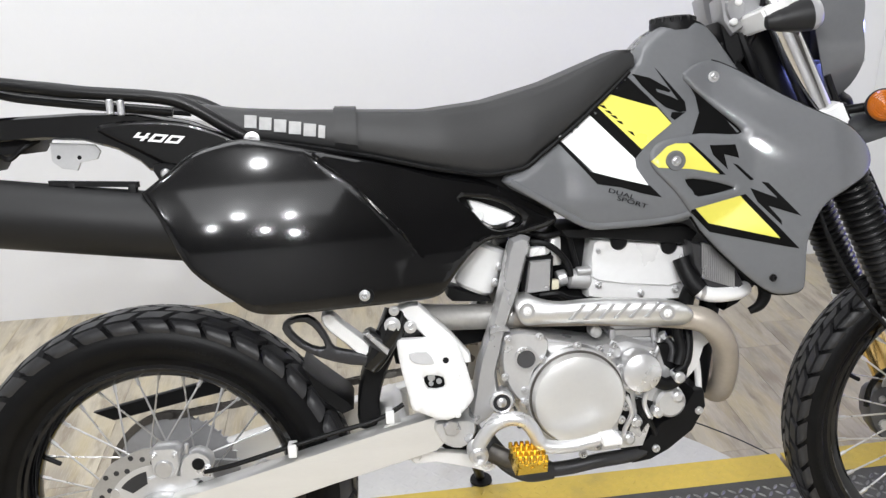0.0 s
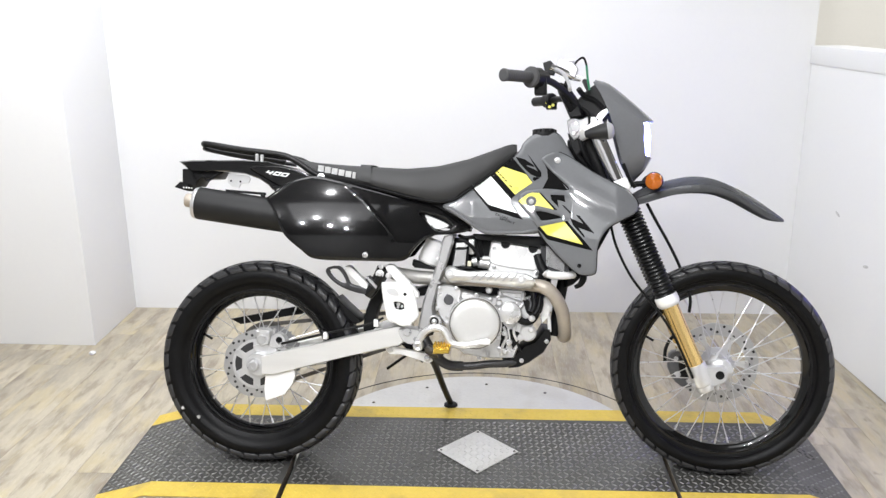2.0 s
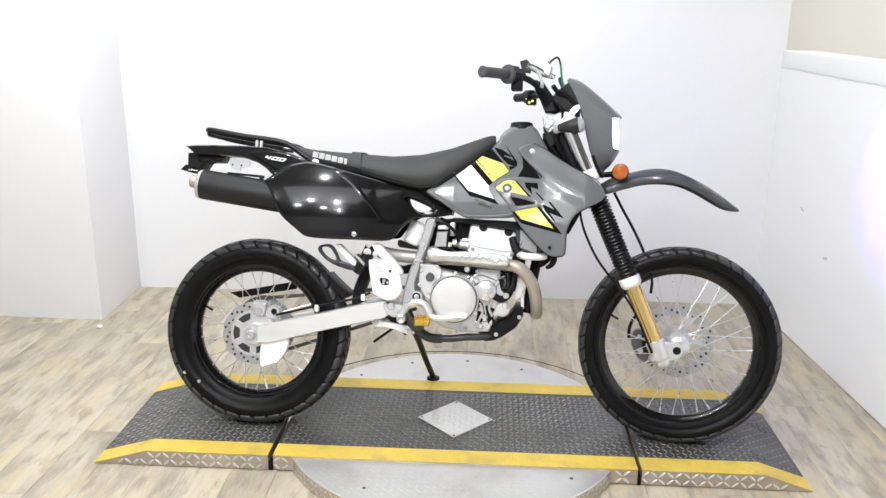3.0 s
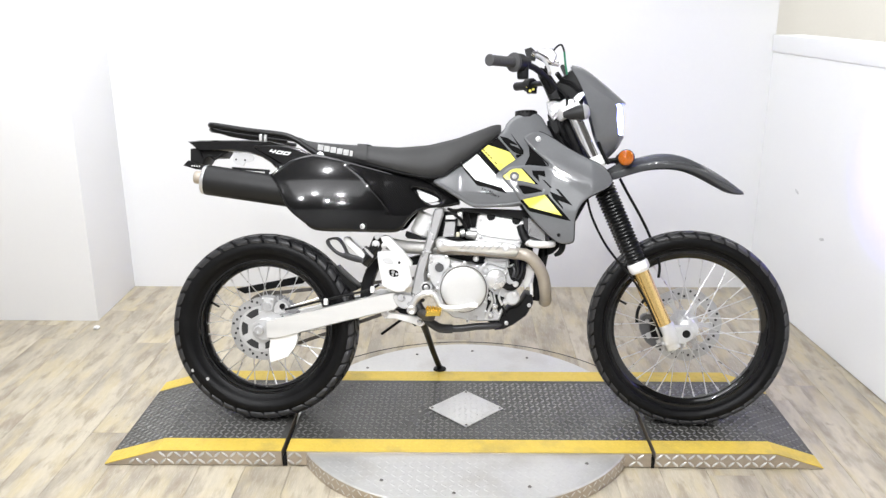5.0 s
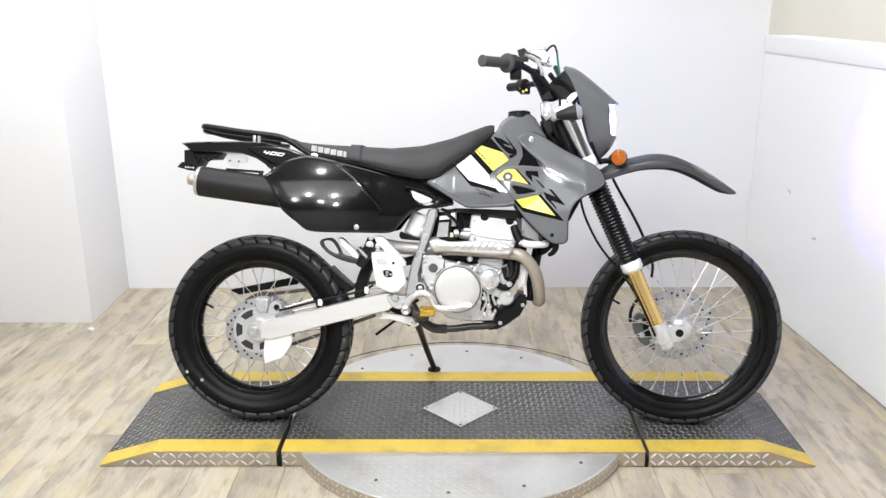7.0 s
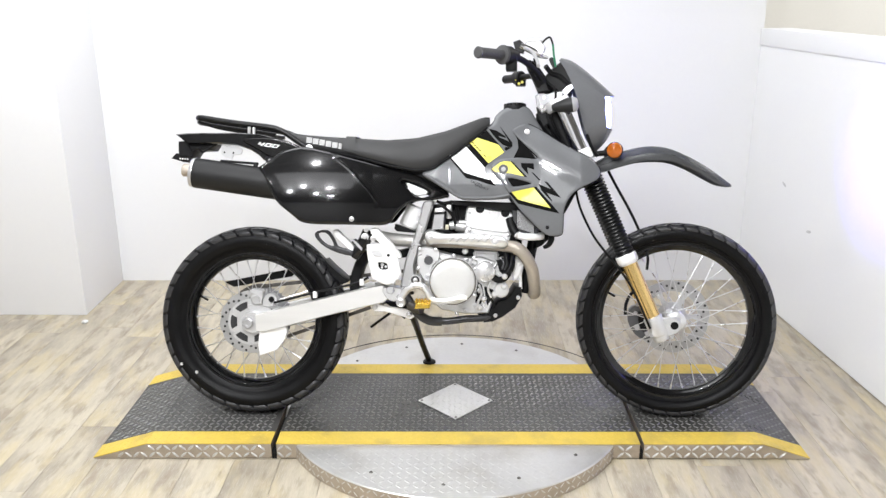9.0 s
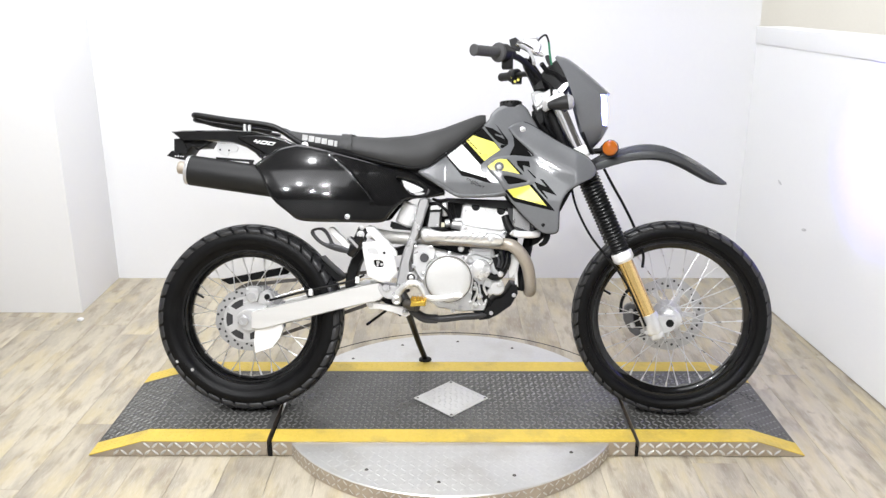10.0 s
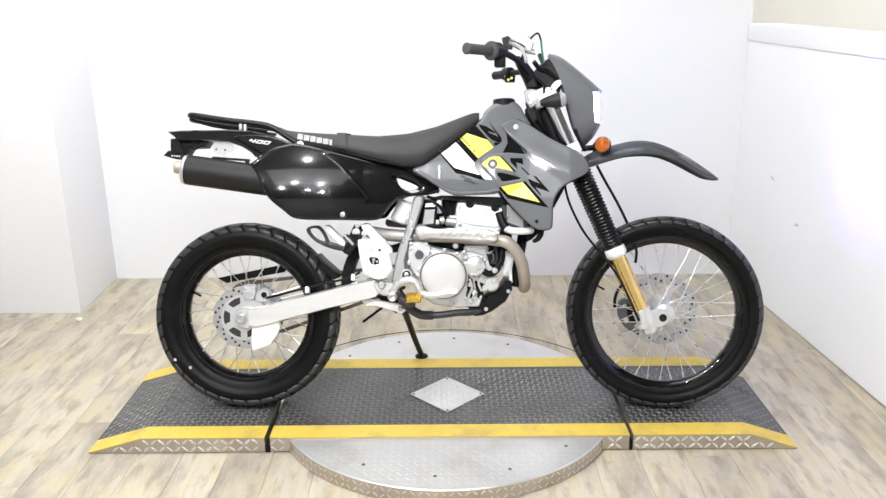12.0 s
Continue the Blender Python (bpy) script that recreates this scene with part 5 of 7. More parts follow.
for v, side in ((0.097, 1), (-0.097, -1)):
    leg = steered("fork_leg", rod(fork_point(1.10, v), fork_point(0.50, v), 0.0225, 20), M_CHROME, None, "front fork leg with black gaiter and gold lower tube")
    prof = []
    top, low = fork_point(0.86, v), fork_point(0.565, v)
    ln = (low - top).length
    for i in range(27):
        h = ln * i / 27
        prof += [(0.0345 - 0.003 * i / 27, h), (0.0355 - 0.003 * i / 27, h + ln * 0.012), (0.0285, h + ln * 0.024)]
    part("gaiter", lathe([(0.024, 0)] + prof + [(0.031, ln), (0.024, ln)], top, low - top, 28), M_BOOT, leg, "black ribbed rubber gaiter", angle=20).matrix_basis = FRONT
    a, b = fork_point(0.572, v), fork_point(0.538, v)
    part("collar", lathe([(0.024, 0), (0.0345, 0), (0.036, 0.004), (0.036, 0.024), (0.033, 0.03), (0.027, 0.036), (0.024, 0.036)], a, b - a, 28, closed=True), M_SILVER, leg, "silver fork collar").matrix_basis = FRONT
    a, b = fork_point(0.545, v), fork_point(0.345, v)
    part("lower_tube", rod(a, b, 0.0265, 28), M_GOLD, leg, "gold anodised lower fork tube").matrix_basis = FRONT
    sleeve = lathe([(0.0255, 0.0), (0.0305, 0.001), (0.0315, 0.005), (0.0315, 0.062), (0.029, 0.068), (0.027, 0.070), (0.027, 0.084), (0.024, 0.088), (0, 0.088)], fork_point(0.362, v), fdir, 28)
    holder = part("axle_holder", sleeve, M_CAST, leg, "silver cast sleeve of the axle holder")
    holder.matrix_basis = FRONT
    lug = slab([(1.392, 0.352), (1.430, 0.358), (1.456, 0.361), (1.474, 0.352), (1.480, 0.334), (1.474, 0.314), (1.456, 0.304), (1.430, 0.296), (1.415, 0.305)], 0.070, 0.112, 0.006, 2)
    part("axle_lug", lug if side > 0 else mirrored(lug), M_CAST, leg, "silver cast axle lug").matrix_basis = FRONT
    if side > 0:
        q = (1.457, 0.334)
        part("axle_hole", lathe([(0.0, 0.0015), (0.0095, 0.0015), (0.0125, 0.003), (0.0135, 0.0)], (q[0], -0.1115, q[1]), (0, -1, 0), 20), M_BLACK, leg, "dark hollow axle end").matrix_basis = FRONT
        for q in ((1.437, 0.297), (1.452, 0.299)):
            part("pinch_bolt", rod((q[0], -0.095, q[1] - 0.012), (q[0], -0.095, q[1] + 0.004), 0.0055, 10), M_STEEL, leg).matrix_basis = FRONT
        part("guide_clip", rod(fork_point(0.30, v) + Vector((-0.03, -0.012, 0)), fork_point(0.30, v) + Vector((-0.03, -0.022, 0)), 0.007, 12), M_STEEL, leg).matrix_basis = FRONT
steered("front_axle", rod((FW[0], 0.11, FW[2]), (FW[0], -0.11, FW[2]), 0.009), M_STEEL)

# triple clamps
def clamp(w, thick, material, name, label, reach=0.0):
    c = fork_point(w, 0)
    up = -fdir
    ahead = Vector((-up.z, 0, up.x)) * -1
    bm = bmesh.new()
    pts = [(-0.125, -0.03), (-0.135, 0.0), (-0.125, 0.03), (-0.07, 0.036), (0, 0.03), (0.07, 0.036), (0.125, 0.03), (0.135, 0.0), (0.125, -0.03), (0.05, -0.055), (-0.05, -0.055)]
    lo = [bm.verts.new(c + Vector((0, y, 0)) + ahead * a - up * thick / 2) for y, a in pts]
    hi = [bm.verts.new(c + Vector((0, y, 0)) + ahead * a + up * thick / 2) for y, a in pts]
    k = len(pts)
    for i in range(k):
        bm.faces.new((lo[i], lo[(i + 1) % k], hi[(i + 1) % k], hi[i]))
    bm.faces.new(lo[::-1])
    bm.faces.new(hi)
    bmesh.ops.bevel(bm, geom=list(bm.edges), offset=0.004, segments=2, affect="EDGES")
    return steered(name, bm, material, None, label)


clamp(1.082, 0.034, M_SILVER, "upper_clamp", "silver upper fork clamp")
clamp(0.905, 0.038, M_SILVER, "lower_clamp", "silver lower fork clamp")
fixed("steering_head", rod(fork_point(1.06, 0) + Vector((-0.035, 0, 0)), fork_point(0.92, 0) + Vector((-0.035, 0, 0)), 0.03), M_BLACK)
riser = steered("bar_riser", slab([(0.986, 1.109), (1.003, 1.124), (1.026, 1.116), (1.053, 1.127), (1.072, 1.121), (1.080, 1.100), (1.050, 1.085), (1.038, 1.069), (1.008, 1.050), (0.992, 1.074)], 0.01, 0.07, 0.006), M_PALE, None, "silver handlebar riser clamp")
part("riser_half", slab([(0.983, 1.122), (1.001, 1.138), (1.025, 1.130), (1.053, 1.141), (1.073, 1.135), (1.081, 1.113), (1.050, 1.097), (1.038, 1.081), (1.006, 1.062), (0.990, 1.086)], -0.08, -0.02, 0.006), M_PALE, riser).matrix_basis = FRONT
part("riser_cap", slab([(0.996, 1.103), (1.019, 1.111), (1.027, 1.088), (1.011, 1.069), (1.000, 1.080)], 0.06, 0.078, 0.003, 2), M_PALE, riser, "bright riser cap").matrix_basis = FRONT
for xy, r in (((1.068, 1.112), 0.010), ((1.071, 1.095), 0.009), ((1.015, 1.103), 0.006), ((1.008, 1.072), 0.006)):
    part("riser_bolt", rod((xy[0], -0.06, xy[1]), (xy[0], -0.082, xy[1]), r, 14, 0.002), M_SILVER, riser, "bright clamp bolt").matrix_basis = FRONT
part("riser_arm", slab([(1.074, 1.124), (1.091, 1.143), (1.111, 1.151), (1.115, 1.139), (1.099, 1.120), (1.088, 1.109)], 0.04, 0.06, 0.002), M_STEEL, riser, "bright ignition lock arm").matrix_basis = FRONT
part("riser_foot", slab([(0.988, 1.075), (1.021, 1.055), (1.050, 1.070), (1.062, 1.055), (1.039, 1.028), (1.016, 1.001), (1.000, 1.028)], -0.05, 0.06, 0.005), M_BLACK, riser, "black underside of the clamp").matrix_basis = FRONT
# handlebar
bar_pts = [(0.817, -0.385, 1.206), (0.896, -0.275, 1.215), (0.947, -0.200, 1.210), (0.988, -0.120, 1.185), (1.020, -0.070, 1.149), (1.034, -0.030, 1.139)]
left_pts = [(1.037, 0.030, 1.147), (1.025, 0.070, 1.168), (0.997, 0.150, 1.205), (0.953, 0.220, 1.220), (0.914, 0.280, 1.223), (0.856, 0.362, 1.230)]
hb = steered("handlebar", tube(bar_pts + left_pts, 0.0105, 12, 5), M_BLACK, None, "black tapered handlebar")
g0, g1 = Vector(bar_pts[0]), Vector(bar_pts[1])
gd = (g1 - g0).normalized()
part("grip", lathe([(0, -0.003), (0.015, -0.003), (0.0185, 0.0), (0.0185, 0.004)] + [q for i in range(14) for q in ((0.0165, 0.006 + i * 0.0075), (0.0165, 0.0105 + i * 0.0075), (0.0158, 0.0115 + i * 0.0075))] + [(0.0165, 0.112), (0.029, 0.114), (0.031, 0.118), (0.031, 0.122), (0.012, 0.124)], g0, gd, 24), mat("grey_grip_rubber", (0.05, 0.05, 0.052), 0.65, var=0.1, scale=30), hb, "dark grey ribbed rubber grip").matrix_basis = FRONT
sw = part("throttle_housing", rod(g0 + gd * 0.122, g0 + gd * 0.158, 0.029, 20, 0.005), M_BLACK, hb, "black throttle and switch housing")
sw.matrix_basis = FRONT
sc = g0 + gd * 0.165
part("switch_box", join(rod(g0 + gd * 0.150, g0 + gd * 0.186, 0.022, 16, 0.004), block(sc.x - 0.018, sc.x + 0.018, sc.y - 0.018, sc.y + 0.018, sc.z - 0.05, sc.z, 0.004)), M_BLACK, hb).matrix_basis = FRONT
res = steered("front_master_cylinder", slab([(0.953, 1.269), (0.970, 1.278), (1.005, 1.275), (1.020, 1.254), (1.011, 1.225), (0.989, 1.235), (0.963, 1.246)], 0.14, 0.185, 0.006), M_PALE, None, "silver front brake master cylinder and reservoir")
part("cylinder_body", tube([(0.938, -0.200, 1.258), (0.965, -0.190, 1.248), (0.996, -0.170, 1.236), (1.026, -0.150, 1.228)], [0.009, 0.012, 0.012, 0.008], 14), M_CHROME, res, "bright cylinder body").matrix_basis = FRONT
part("lever_perch", slab([(0.915, 1.271), (0.937, 1.278), (0.956, 1.259), (0.949, 1.234), (0.923, 1.238)], 0.175, 0.2, 0.004), M_BLACK, res).matrix_basis = FRONT
q = (0.988, 1.277)
part("reservoir_cap", block(q[0] - 0.022, q[0] + 0.020, -0.188, -0.137, q[1] - 0.004, q[1] + 0.004, 0.002), M_STEEL, res).matrix_basis = FRONT
lever = tube([(0.953, -0.200, 1.250), (0.972, -0.230, 1.237), (0.986, -0.280, 1.214), (0.997, -0.340, 1.183), (1.001, -0.380, 1.162)], [0.007, 0.006, 0.0055, 0.005, 0.006], 8)
part("brake_lever", lever, M_PALE, res, "silver front brake lever").matrix_basis = FRONT
lg0, lg1 = Vector(left_pts[-1]), Vector(left_pts[-2])
lgd = (lg1 - lg0).normalized()
part("grip", rod(lg0, lg0 + lgd * 0.075, 0.0165, 20, 0.004), M_BLACK, hb, "dark grey rubber grip").matrix_basis = FRONT
part("switch_box", join(rod(lg0 + lgd * 0.080, lg0 + lgd * 0.122, 0.026, 16, 0.005), block(lg0.x + 0.045, lg0.x + 0.085, lg0.y - 0.10, lg0.y - 0.06, lg0.z - 0.038, lg0.z - 0.008, 0.005)), M_BLACK, hb, "black switch housing").matrix_basis = FRONT
for dx, dz in ((0.050, -0.016), (0.072, -0.026), (0.060, -0.032)):
    part("switch_button", rod((lg0.x + dx, lg0.y - 0.095, lg0.z + dz), (lg0.x + dx, lg0.y - 0.108, lg0.z + dz), 0.0055, 10), M_DECAL_Y, hb, "yellow switch button").matrix_basis = FRONT
q = (0.934, 1.210)
part("switch_button", rod((q[0], 0.285, q[1]), (q[0], 0.265, q[1]), 0.006, 10), M_DECAL_Y, hb, "yellow switch button").matrix_basis = FRONT
for loom in ([(1.004, -0.050, 1.044), (1.016, -0.050, 1.010), (1.041, -0.050, 0.977), (1.071, -0.040, 0.939)], [(1.027, -0.055, 1.054), (1.039, -0.060, 1.019), (1.055, -0.055, 0.984), (1.082, -0.040, 0.950)], [(1.050, -0.030, 1.069), (1.050, -0.040, 1.028), (1.070, -0.040, 0.989), (1.105, -0.040, 0.942)], [(0.995, -0.020, 1.054), (1.000, -0.030, 1.014), (1.023, -0.040, 0.986), (1.051, -0.040, 0.962)], [(0.982, -0.100, 1.188), (1.003, -0.090, 1.154), (1.026, -0.050, 1.133), (1.069, -0.020, 1.124)], [(0.967, -0.160, 1.212), (0.973, -0.130, 1.183), (0.996, -0.090, 1.147), (1.007, -0.060, 1.124)], [(1.020, -0.080, 1.209), (1.039, -0.060, 1.189), (1.068, -0.050, 1.178), (1.097, -0.050, 1.151)], [(1.038, 0.050, 1.253), (1.052, -0.000, 1.217), (1.074, -0.030, 1.197), (1.103, -0.040, 1.137)]):
    steered("wiring_loom", tube(loom, 0.0085, 8), M_BLACK, None, "black wiring loom round the steering head")
# Black slab added to darken the zone between clamp and shroud.
steered("head_gusset", slab([(0.991, 1.029), (1.040, 1.052), (1.094, 0.981), (1.138, 0.901), (1.071, 0.925), (1.031, 0.969)], -0.05, 0.03, 0.005), M_BLACK, None, "black slab added for the dark steering head zone")
cab = [[(0.984, -0.170, 1.218), (0.996, -0.120, 1.194), (1.020, -0.080, 1.161), (1.053, -0.080, 1.128), (1.050, -0.070, 1.066), (1.021, -0.050, 1.001), (0.993, -0.030, 0.934)], [(0.965, -0.180, 1.204), (0.982, -0.100, 1.169), (1.014, -0.040, 1.142), (1.068, -0.020, 1.159), (1.097, -0.050, 1.126), (1.088, -0.060, 1.076)], [(0.965, 0.150, 1.226), (0.998, 0.080, 1.174), (1.049, 0.040, 1.188), (1.078, -0.000, 1.201), (1.092, -0.030, 1.167)],
       [(1.021, -0.040, 1.001), (0.996, -0.050, 1.028), (1.007, -0.050, 1.047), (1.040, -0.040, 1.075)], [(1.060, -0.030, 0.992), (1.070, -0.030, 1.021), (1.060, -0.030, 1.051)]]
for c in cab:
    steered("control_cable", tube(c, 0.0045, 8), M_BLACK, None, "black control cable")
loopc = [(0.996, -0.140, 1.253), (1.014, -0.120, 1.286), (1.034, -0.110, 1.299), (1.044, -0.100, 1.278), (1.048, -0.090, 1.241), (1.054, -0.080, 1.205)]
steered("hose", tube(loopc[:4], 0.0035, 8), M_BLACK, None, "thin black brake hose loop over the bar")
steered("hose", tube(loopc[3:], 0.0035, 8), M_GREEN, None, "thin green sleeve of the hose")
inst = steered("speedometer", slab([(1.039, 1.204), (1.073, 1.230), (1.091, 1.214), (1.115, 1.160), (1.111, 1.117), (1.084, 1.106), (1.049, 1.137), (1.014, 1.138), (1.006, 1.167)], -0.055, 0.05, 0.008), M_BLACK, None, "black speedometer housing")
steered("bar_pad", slab([(0.963, 1.224), (0.990, 1.220), (1.020, 1.177), (1.026, 1.138), (0.995, 1.154), (0.975, 1.181)], -0.05, 0.07, 0.006), M_BLACK, None, "black cable guide at the bar")

steered("bar_mount", slab([(0.955, 1.207), (0.977, 1.229), (1.003, 1.194), (1.020, 1.159), (1.034, 1.125), (0.996, 1.118), (0.978, 1.160)], 0.02, 0.09, 0.006), M_BLACK, None, "black bar mount")
steered("dash_panel", slab([(1.041, 1.204), (1.080, 1.229), (1.103, 1.185), (1.123, 1.142), (1.092, 1.122), (1.039, 1.131), (1.006, 1.131), (1.002, 1.159), (1.049, 1.158)], -0.06, 0.045, 0.006), M_BLACK, None, "black dash panel behind the mask")

# small marker lamp beside the fork
ml = (1.041, 1.063), (1.110, 1.073)
a, b = Vector((ml[0][0], -0.125, ml[0][1])), Vector((ml[1][0], -0.125, ml[1][1]))
mk = steered("marker_lamp", lathe([(0, 0.0), (0.010, 0.002), (0.018, 0.022), (0.024, 0.05), (0.026, (b - a).length), (0, (b - a).length)], a, b - a, 24), mat("dark_grey_plastic", (0.016, 0.016, 0.017), 0.45, spec=0.3), None, "dark grey bullet-shaped lamp with a clear lens")
part("lens", lathe([(0.026, 0), (0.025, 0.008), (0.020, 0.016), (0.011, 0.020), (0, 0.021)], b, b - a, 24), mat("frosted_lens", (0.35, 0.35, 0.36), 0.3), mk, "grey frosted lens").matrix_basis = FRONT


# headlight mask
back_line = [(1.066, -0.045, 1.235), (1.087, -0.065, 1.199), (1.110, -0.080, 1.147), (1.124, -0.088, 1.105), (1.137, -0.088, 1.054), (1.151, -0.080, 1.001), (1.166, -0.062, 0.964), (1.187, -0.035, 0.933)]
crease_line = [(1.069, -0.043, 1.237), (1.106, -0.062, 1.195), (1.163, -0.070, 1.147), (1.219, -0.074, 1.104), (1.223, -0.074, 1.054), (1.228, -0.068, 1.003), (1.220, -0.045, 0.963), (1.193, -0.020, 0.930)]
hood_line = [(1.073, -0.000, 1.248), (1.115, -0.000, 1.234), (1.179, -0.000, 1.184), (1.257, -0.000, 1.114)]
chin_line = [(1.251, -0.000, 0.997), (1.229, -0.000, 0.958), (1.196, -0.000, 0.923)]
lens_line = [(1.240, -0.000, 1.109), (1.248, -0.000, 1.062), (1.245, -0.000, 1.005)]


def patch(*lines, rows=24, cols=6):
    """A smooth sheet through two or three lines in space."""
    ls = []
    for q in lines:
        q = spline(q, 8)
        k = np.linspace(0, len(q) - 1, rows)
        ls.append(np.array([[np.interp(x, range(len(q)), q[:, c]) for c in range(3)] for x in k]))
    bm = bmesh.new()
    grid = []
    for r in range(rows):
        if len(ls) == 2:
            row = [ls[0][r] * (1 - c / cols) + ls[1][r] * c / cols for c in range(cols + 1)]
        else:
            a, m, b = ls[0][r], ls[1][r], ls[2][r]
            row = [a + (b - a) * c / cols + (m - (a + b) / 2) * (1 - (2 * c / cols - 1) ** 2) for c in range(cols + 1)]
        grid.append([bm.verts.new(p) for p in row])
    for a, b in zip(grid, grid[1:]):
        for c in range(cols):
            bm.faces.new((a[c], a[c + 1], b[c + 1], b[c]))
    return bm


def other_side(line):
    return [(x, -y, z) for x, y, z in line]


side = patch(back_line, crease_line, rows=42, cols=8)
far = mirrored(side)
hood = patch(crease_line[:4], hood_line, other_side(crease_line[:4]), rows=24, cols=14)
chin = patch(crease_line[5:], chin_line, other_side(crease_line[5:]), rows=14, cols=12)
sheets = []
for sheet in (side, far, hood, chin):
    bmesh.ops.recalc_face_normals(sheet, faces=list(sheet.faces))
    bmesh.ops.solidify(sheet, geom=list(sheet.faces), thickness=0.003)
    sheets.append(sheet)
bm = join(*sheets)
mask = steered("headlight_mask", bm, M_GREY, None, "grey plastic headlight mask", angle=22)
bm = patch(crease_line[3:6], lens_line, other_side(crease_line[3:6]), rows=14, cols=14)
for v in bm.verts:
    v.co.x -= 0.001
bmesh.ops.solidify(bm, geom=list(bm.faces), thickness=0.004)
# Bowl added to keep the lens from lighting the fork behind it.
bowl = patch(crease_line[3:6], [(x - 0.07, y, z) for x, y, z in lens_line], other_side(crease_line[3:6]), rows=10, cols=10)
for v in bowl.verts:
    v.co.x -= 0.006
bmesh.ops.solidify(bowl, geom=list(bowl.faces), thickness=0.003)
part("lamp_bowl", bowl, M_BLACK, mask, "black headlight bowl that blocks the lens's light behind").matrix_basis = FRONT
part("headlight", bm, M_LIGHT, mask, "lit bluish headlight lens").matrix_basis = FRONT

# front fender
ft = [(1.189, 0.884), (1.227, 0.905), (1.285, 0.924), (1.362, 0.940), (1.428, 0.936), (1.495, 0.910), (1.571, 0.867), (1.654, 0.807)]
fb = [(1.190, 0.848), (1.224, 0.853), (1.285, 0.872), (1.351, 0.887), (1.434, 0.887), (1.499, 0.866), (1.566, 0.828), (1.603, 0.808), (1.637, 0.800)]
fu, fw = spline(ft, 8).T
eu, ew = spline(fb, 8).T
rows = []
for i, u in enumerate(np.linspace(fu[0], fu[-1] - 0.004, 46)):
    t = float(np.interp(u, fu, fw))
    s = i / 45
    half = float(np.interp(s, (0, 0.2, 0.45, 0.7, 0.9, 1.0), (0.045, 0.062, 0.075, 0.072, 0.05, 0.018)))
    e = float(np.interp(u, eu, ew))
    k = max(t - e, 0.008)
    e = t - k
    low_part = spline([(half * 0.97, e), (half, e + 0.22 * k), (half * 0.97, e + 0.46 * k)], 3)
    high_part = spline([(half * 0.86, e + 0.52 * k), (half * 0.72, e + 0.80 * k), (half * 0.45, t - 0.06 * k), (0.0, t)], 4)
    pr = np.concatenate((low_part, high_part))
    rows.append([(u, -a, c) for a, c in pr] + [(u, a, c) for a, c in pr[-2::-1]])
bm = bmesh.new()
vr = [[bm.verts.new(p) for p in r] for r in rows]
for a, b in zip(vr, vr[1:]):
    for i in range(len(a) - 1):
        bm.faces.new((a[i], a[i + 1], b[i + 1], b[i]))
bmesh.ops.solidify(bm, geom=list(bm.faces), thickness=0.003)
steered("front_fender", bm, M_GREY, None, "grey plastic front fender", angle=28)

# turn signals
for v, xy in ((0.085, (1.254, 0.922)), (-0.085, (1.254, 0.922))):
    s = -1 if v > 0 else 1
    c = Vector((xy[0], -v, xy[1]))
    ts = steered("turn_signal", lathe([(0, -0.002), (0.024, -0.002), (0.026, 0.004), (0.0245, 0.016), (0.018, 0.028), (0.010, 0.034), (0, 0.034)], c, (0, -s, 0), 28), M_BLACK, None, "round amber turn signal on a black stalk")
    part("amber_lens", lathe([(0.0265, 0.0), (0.0262, 0.006), (0.0245, 0.0085)] + [q for i in range(6) for q in ((0.0235 - 0.0036 * i, 0.0105 + 0.0009 * i), (0.0215 - 0.0036 * i, 0.0118 + 0.0009 * i), (0.0205 - 0.0036 * i, 0.0106 + 0.0010 * i))] + [(0, 0.017)], c, (-0.25, s, 0.1), 28), M_ORANGE, ts, "amber ribbed lens").matrix_basis = FRONT
    part("bezel", lathe([(0.0260, -0.003), (0.0285, -0.002), (0.0285, 0.003), (0.0260, 0.004)], c, (-0.25, s, 0.1), 28, closed=True), M_BLACK, ts, "black lens bezel").matrix_basis = FRONT
    part("stalk", tube([c + Vector((0, -s * 0.03, 0)), c + Vector((-0.03, -s * 0.045, -0.004)), c + Vector((-0.08, -s * 0.05, -0.008))], 0.008, 10), M_BLACK, ts).matrix_basis = FRONT
fixed("mask_mount", tube([(1.190, -0.060, 0.902), (1.170, -0.060, 0.931), (1.151, -0.060, 0.976)], 0.006, 8), M_BLACK)

# front brake
cal = steered("front_caliper", slab([(1.323, 0.365), (1.349, 0.378), (1.399, 0.371), (1.415, 0.332), (1.412, 0.277), (1.380, 0.256), (1.344, 0.275), (1.320, 0.320)], -0.105, -0.06, 0.006, 2), M_CALIPER, None, "dark grey front brake caliper")
for xy, r in (((1.345, 0.352), 0.008), ((1.395, 0.345), 0.008), ((1.350, 0.300), 0.012), ((1.388, 0.282), 0.012)):
    part("caliper_bolt", lathe([(0, 0.004), (r * 0.7, 0.004), (r, 0.0), (r, -0.01)], (xy[0], 0.061, xy[1]), (0, -1, 0), 16), M_STEEL, cal, "steel caliper bolt").matrix_basis = FRONT
part("caliper_body", slab([(1.354, 0.360), (1.389, 0.354), (1.394, 0.293), (1.362, 0.295)], -0.075, -0.045, 0.005, 2), M_BLACK, cal).matrix_basis = FRONT
steered("brake_hose", tube([(1.309, 0.050, 0.345), (1.309, 0.040, 0.383), (1.321, 0.020, 0.419), (1.340, -0.020, 0.448), (1.349, -0.060, 0.462)], 0.0058, 8), M_BLACK, None, "black ribbed hose guard beside the fork")
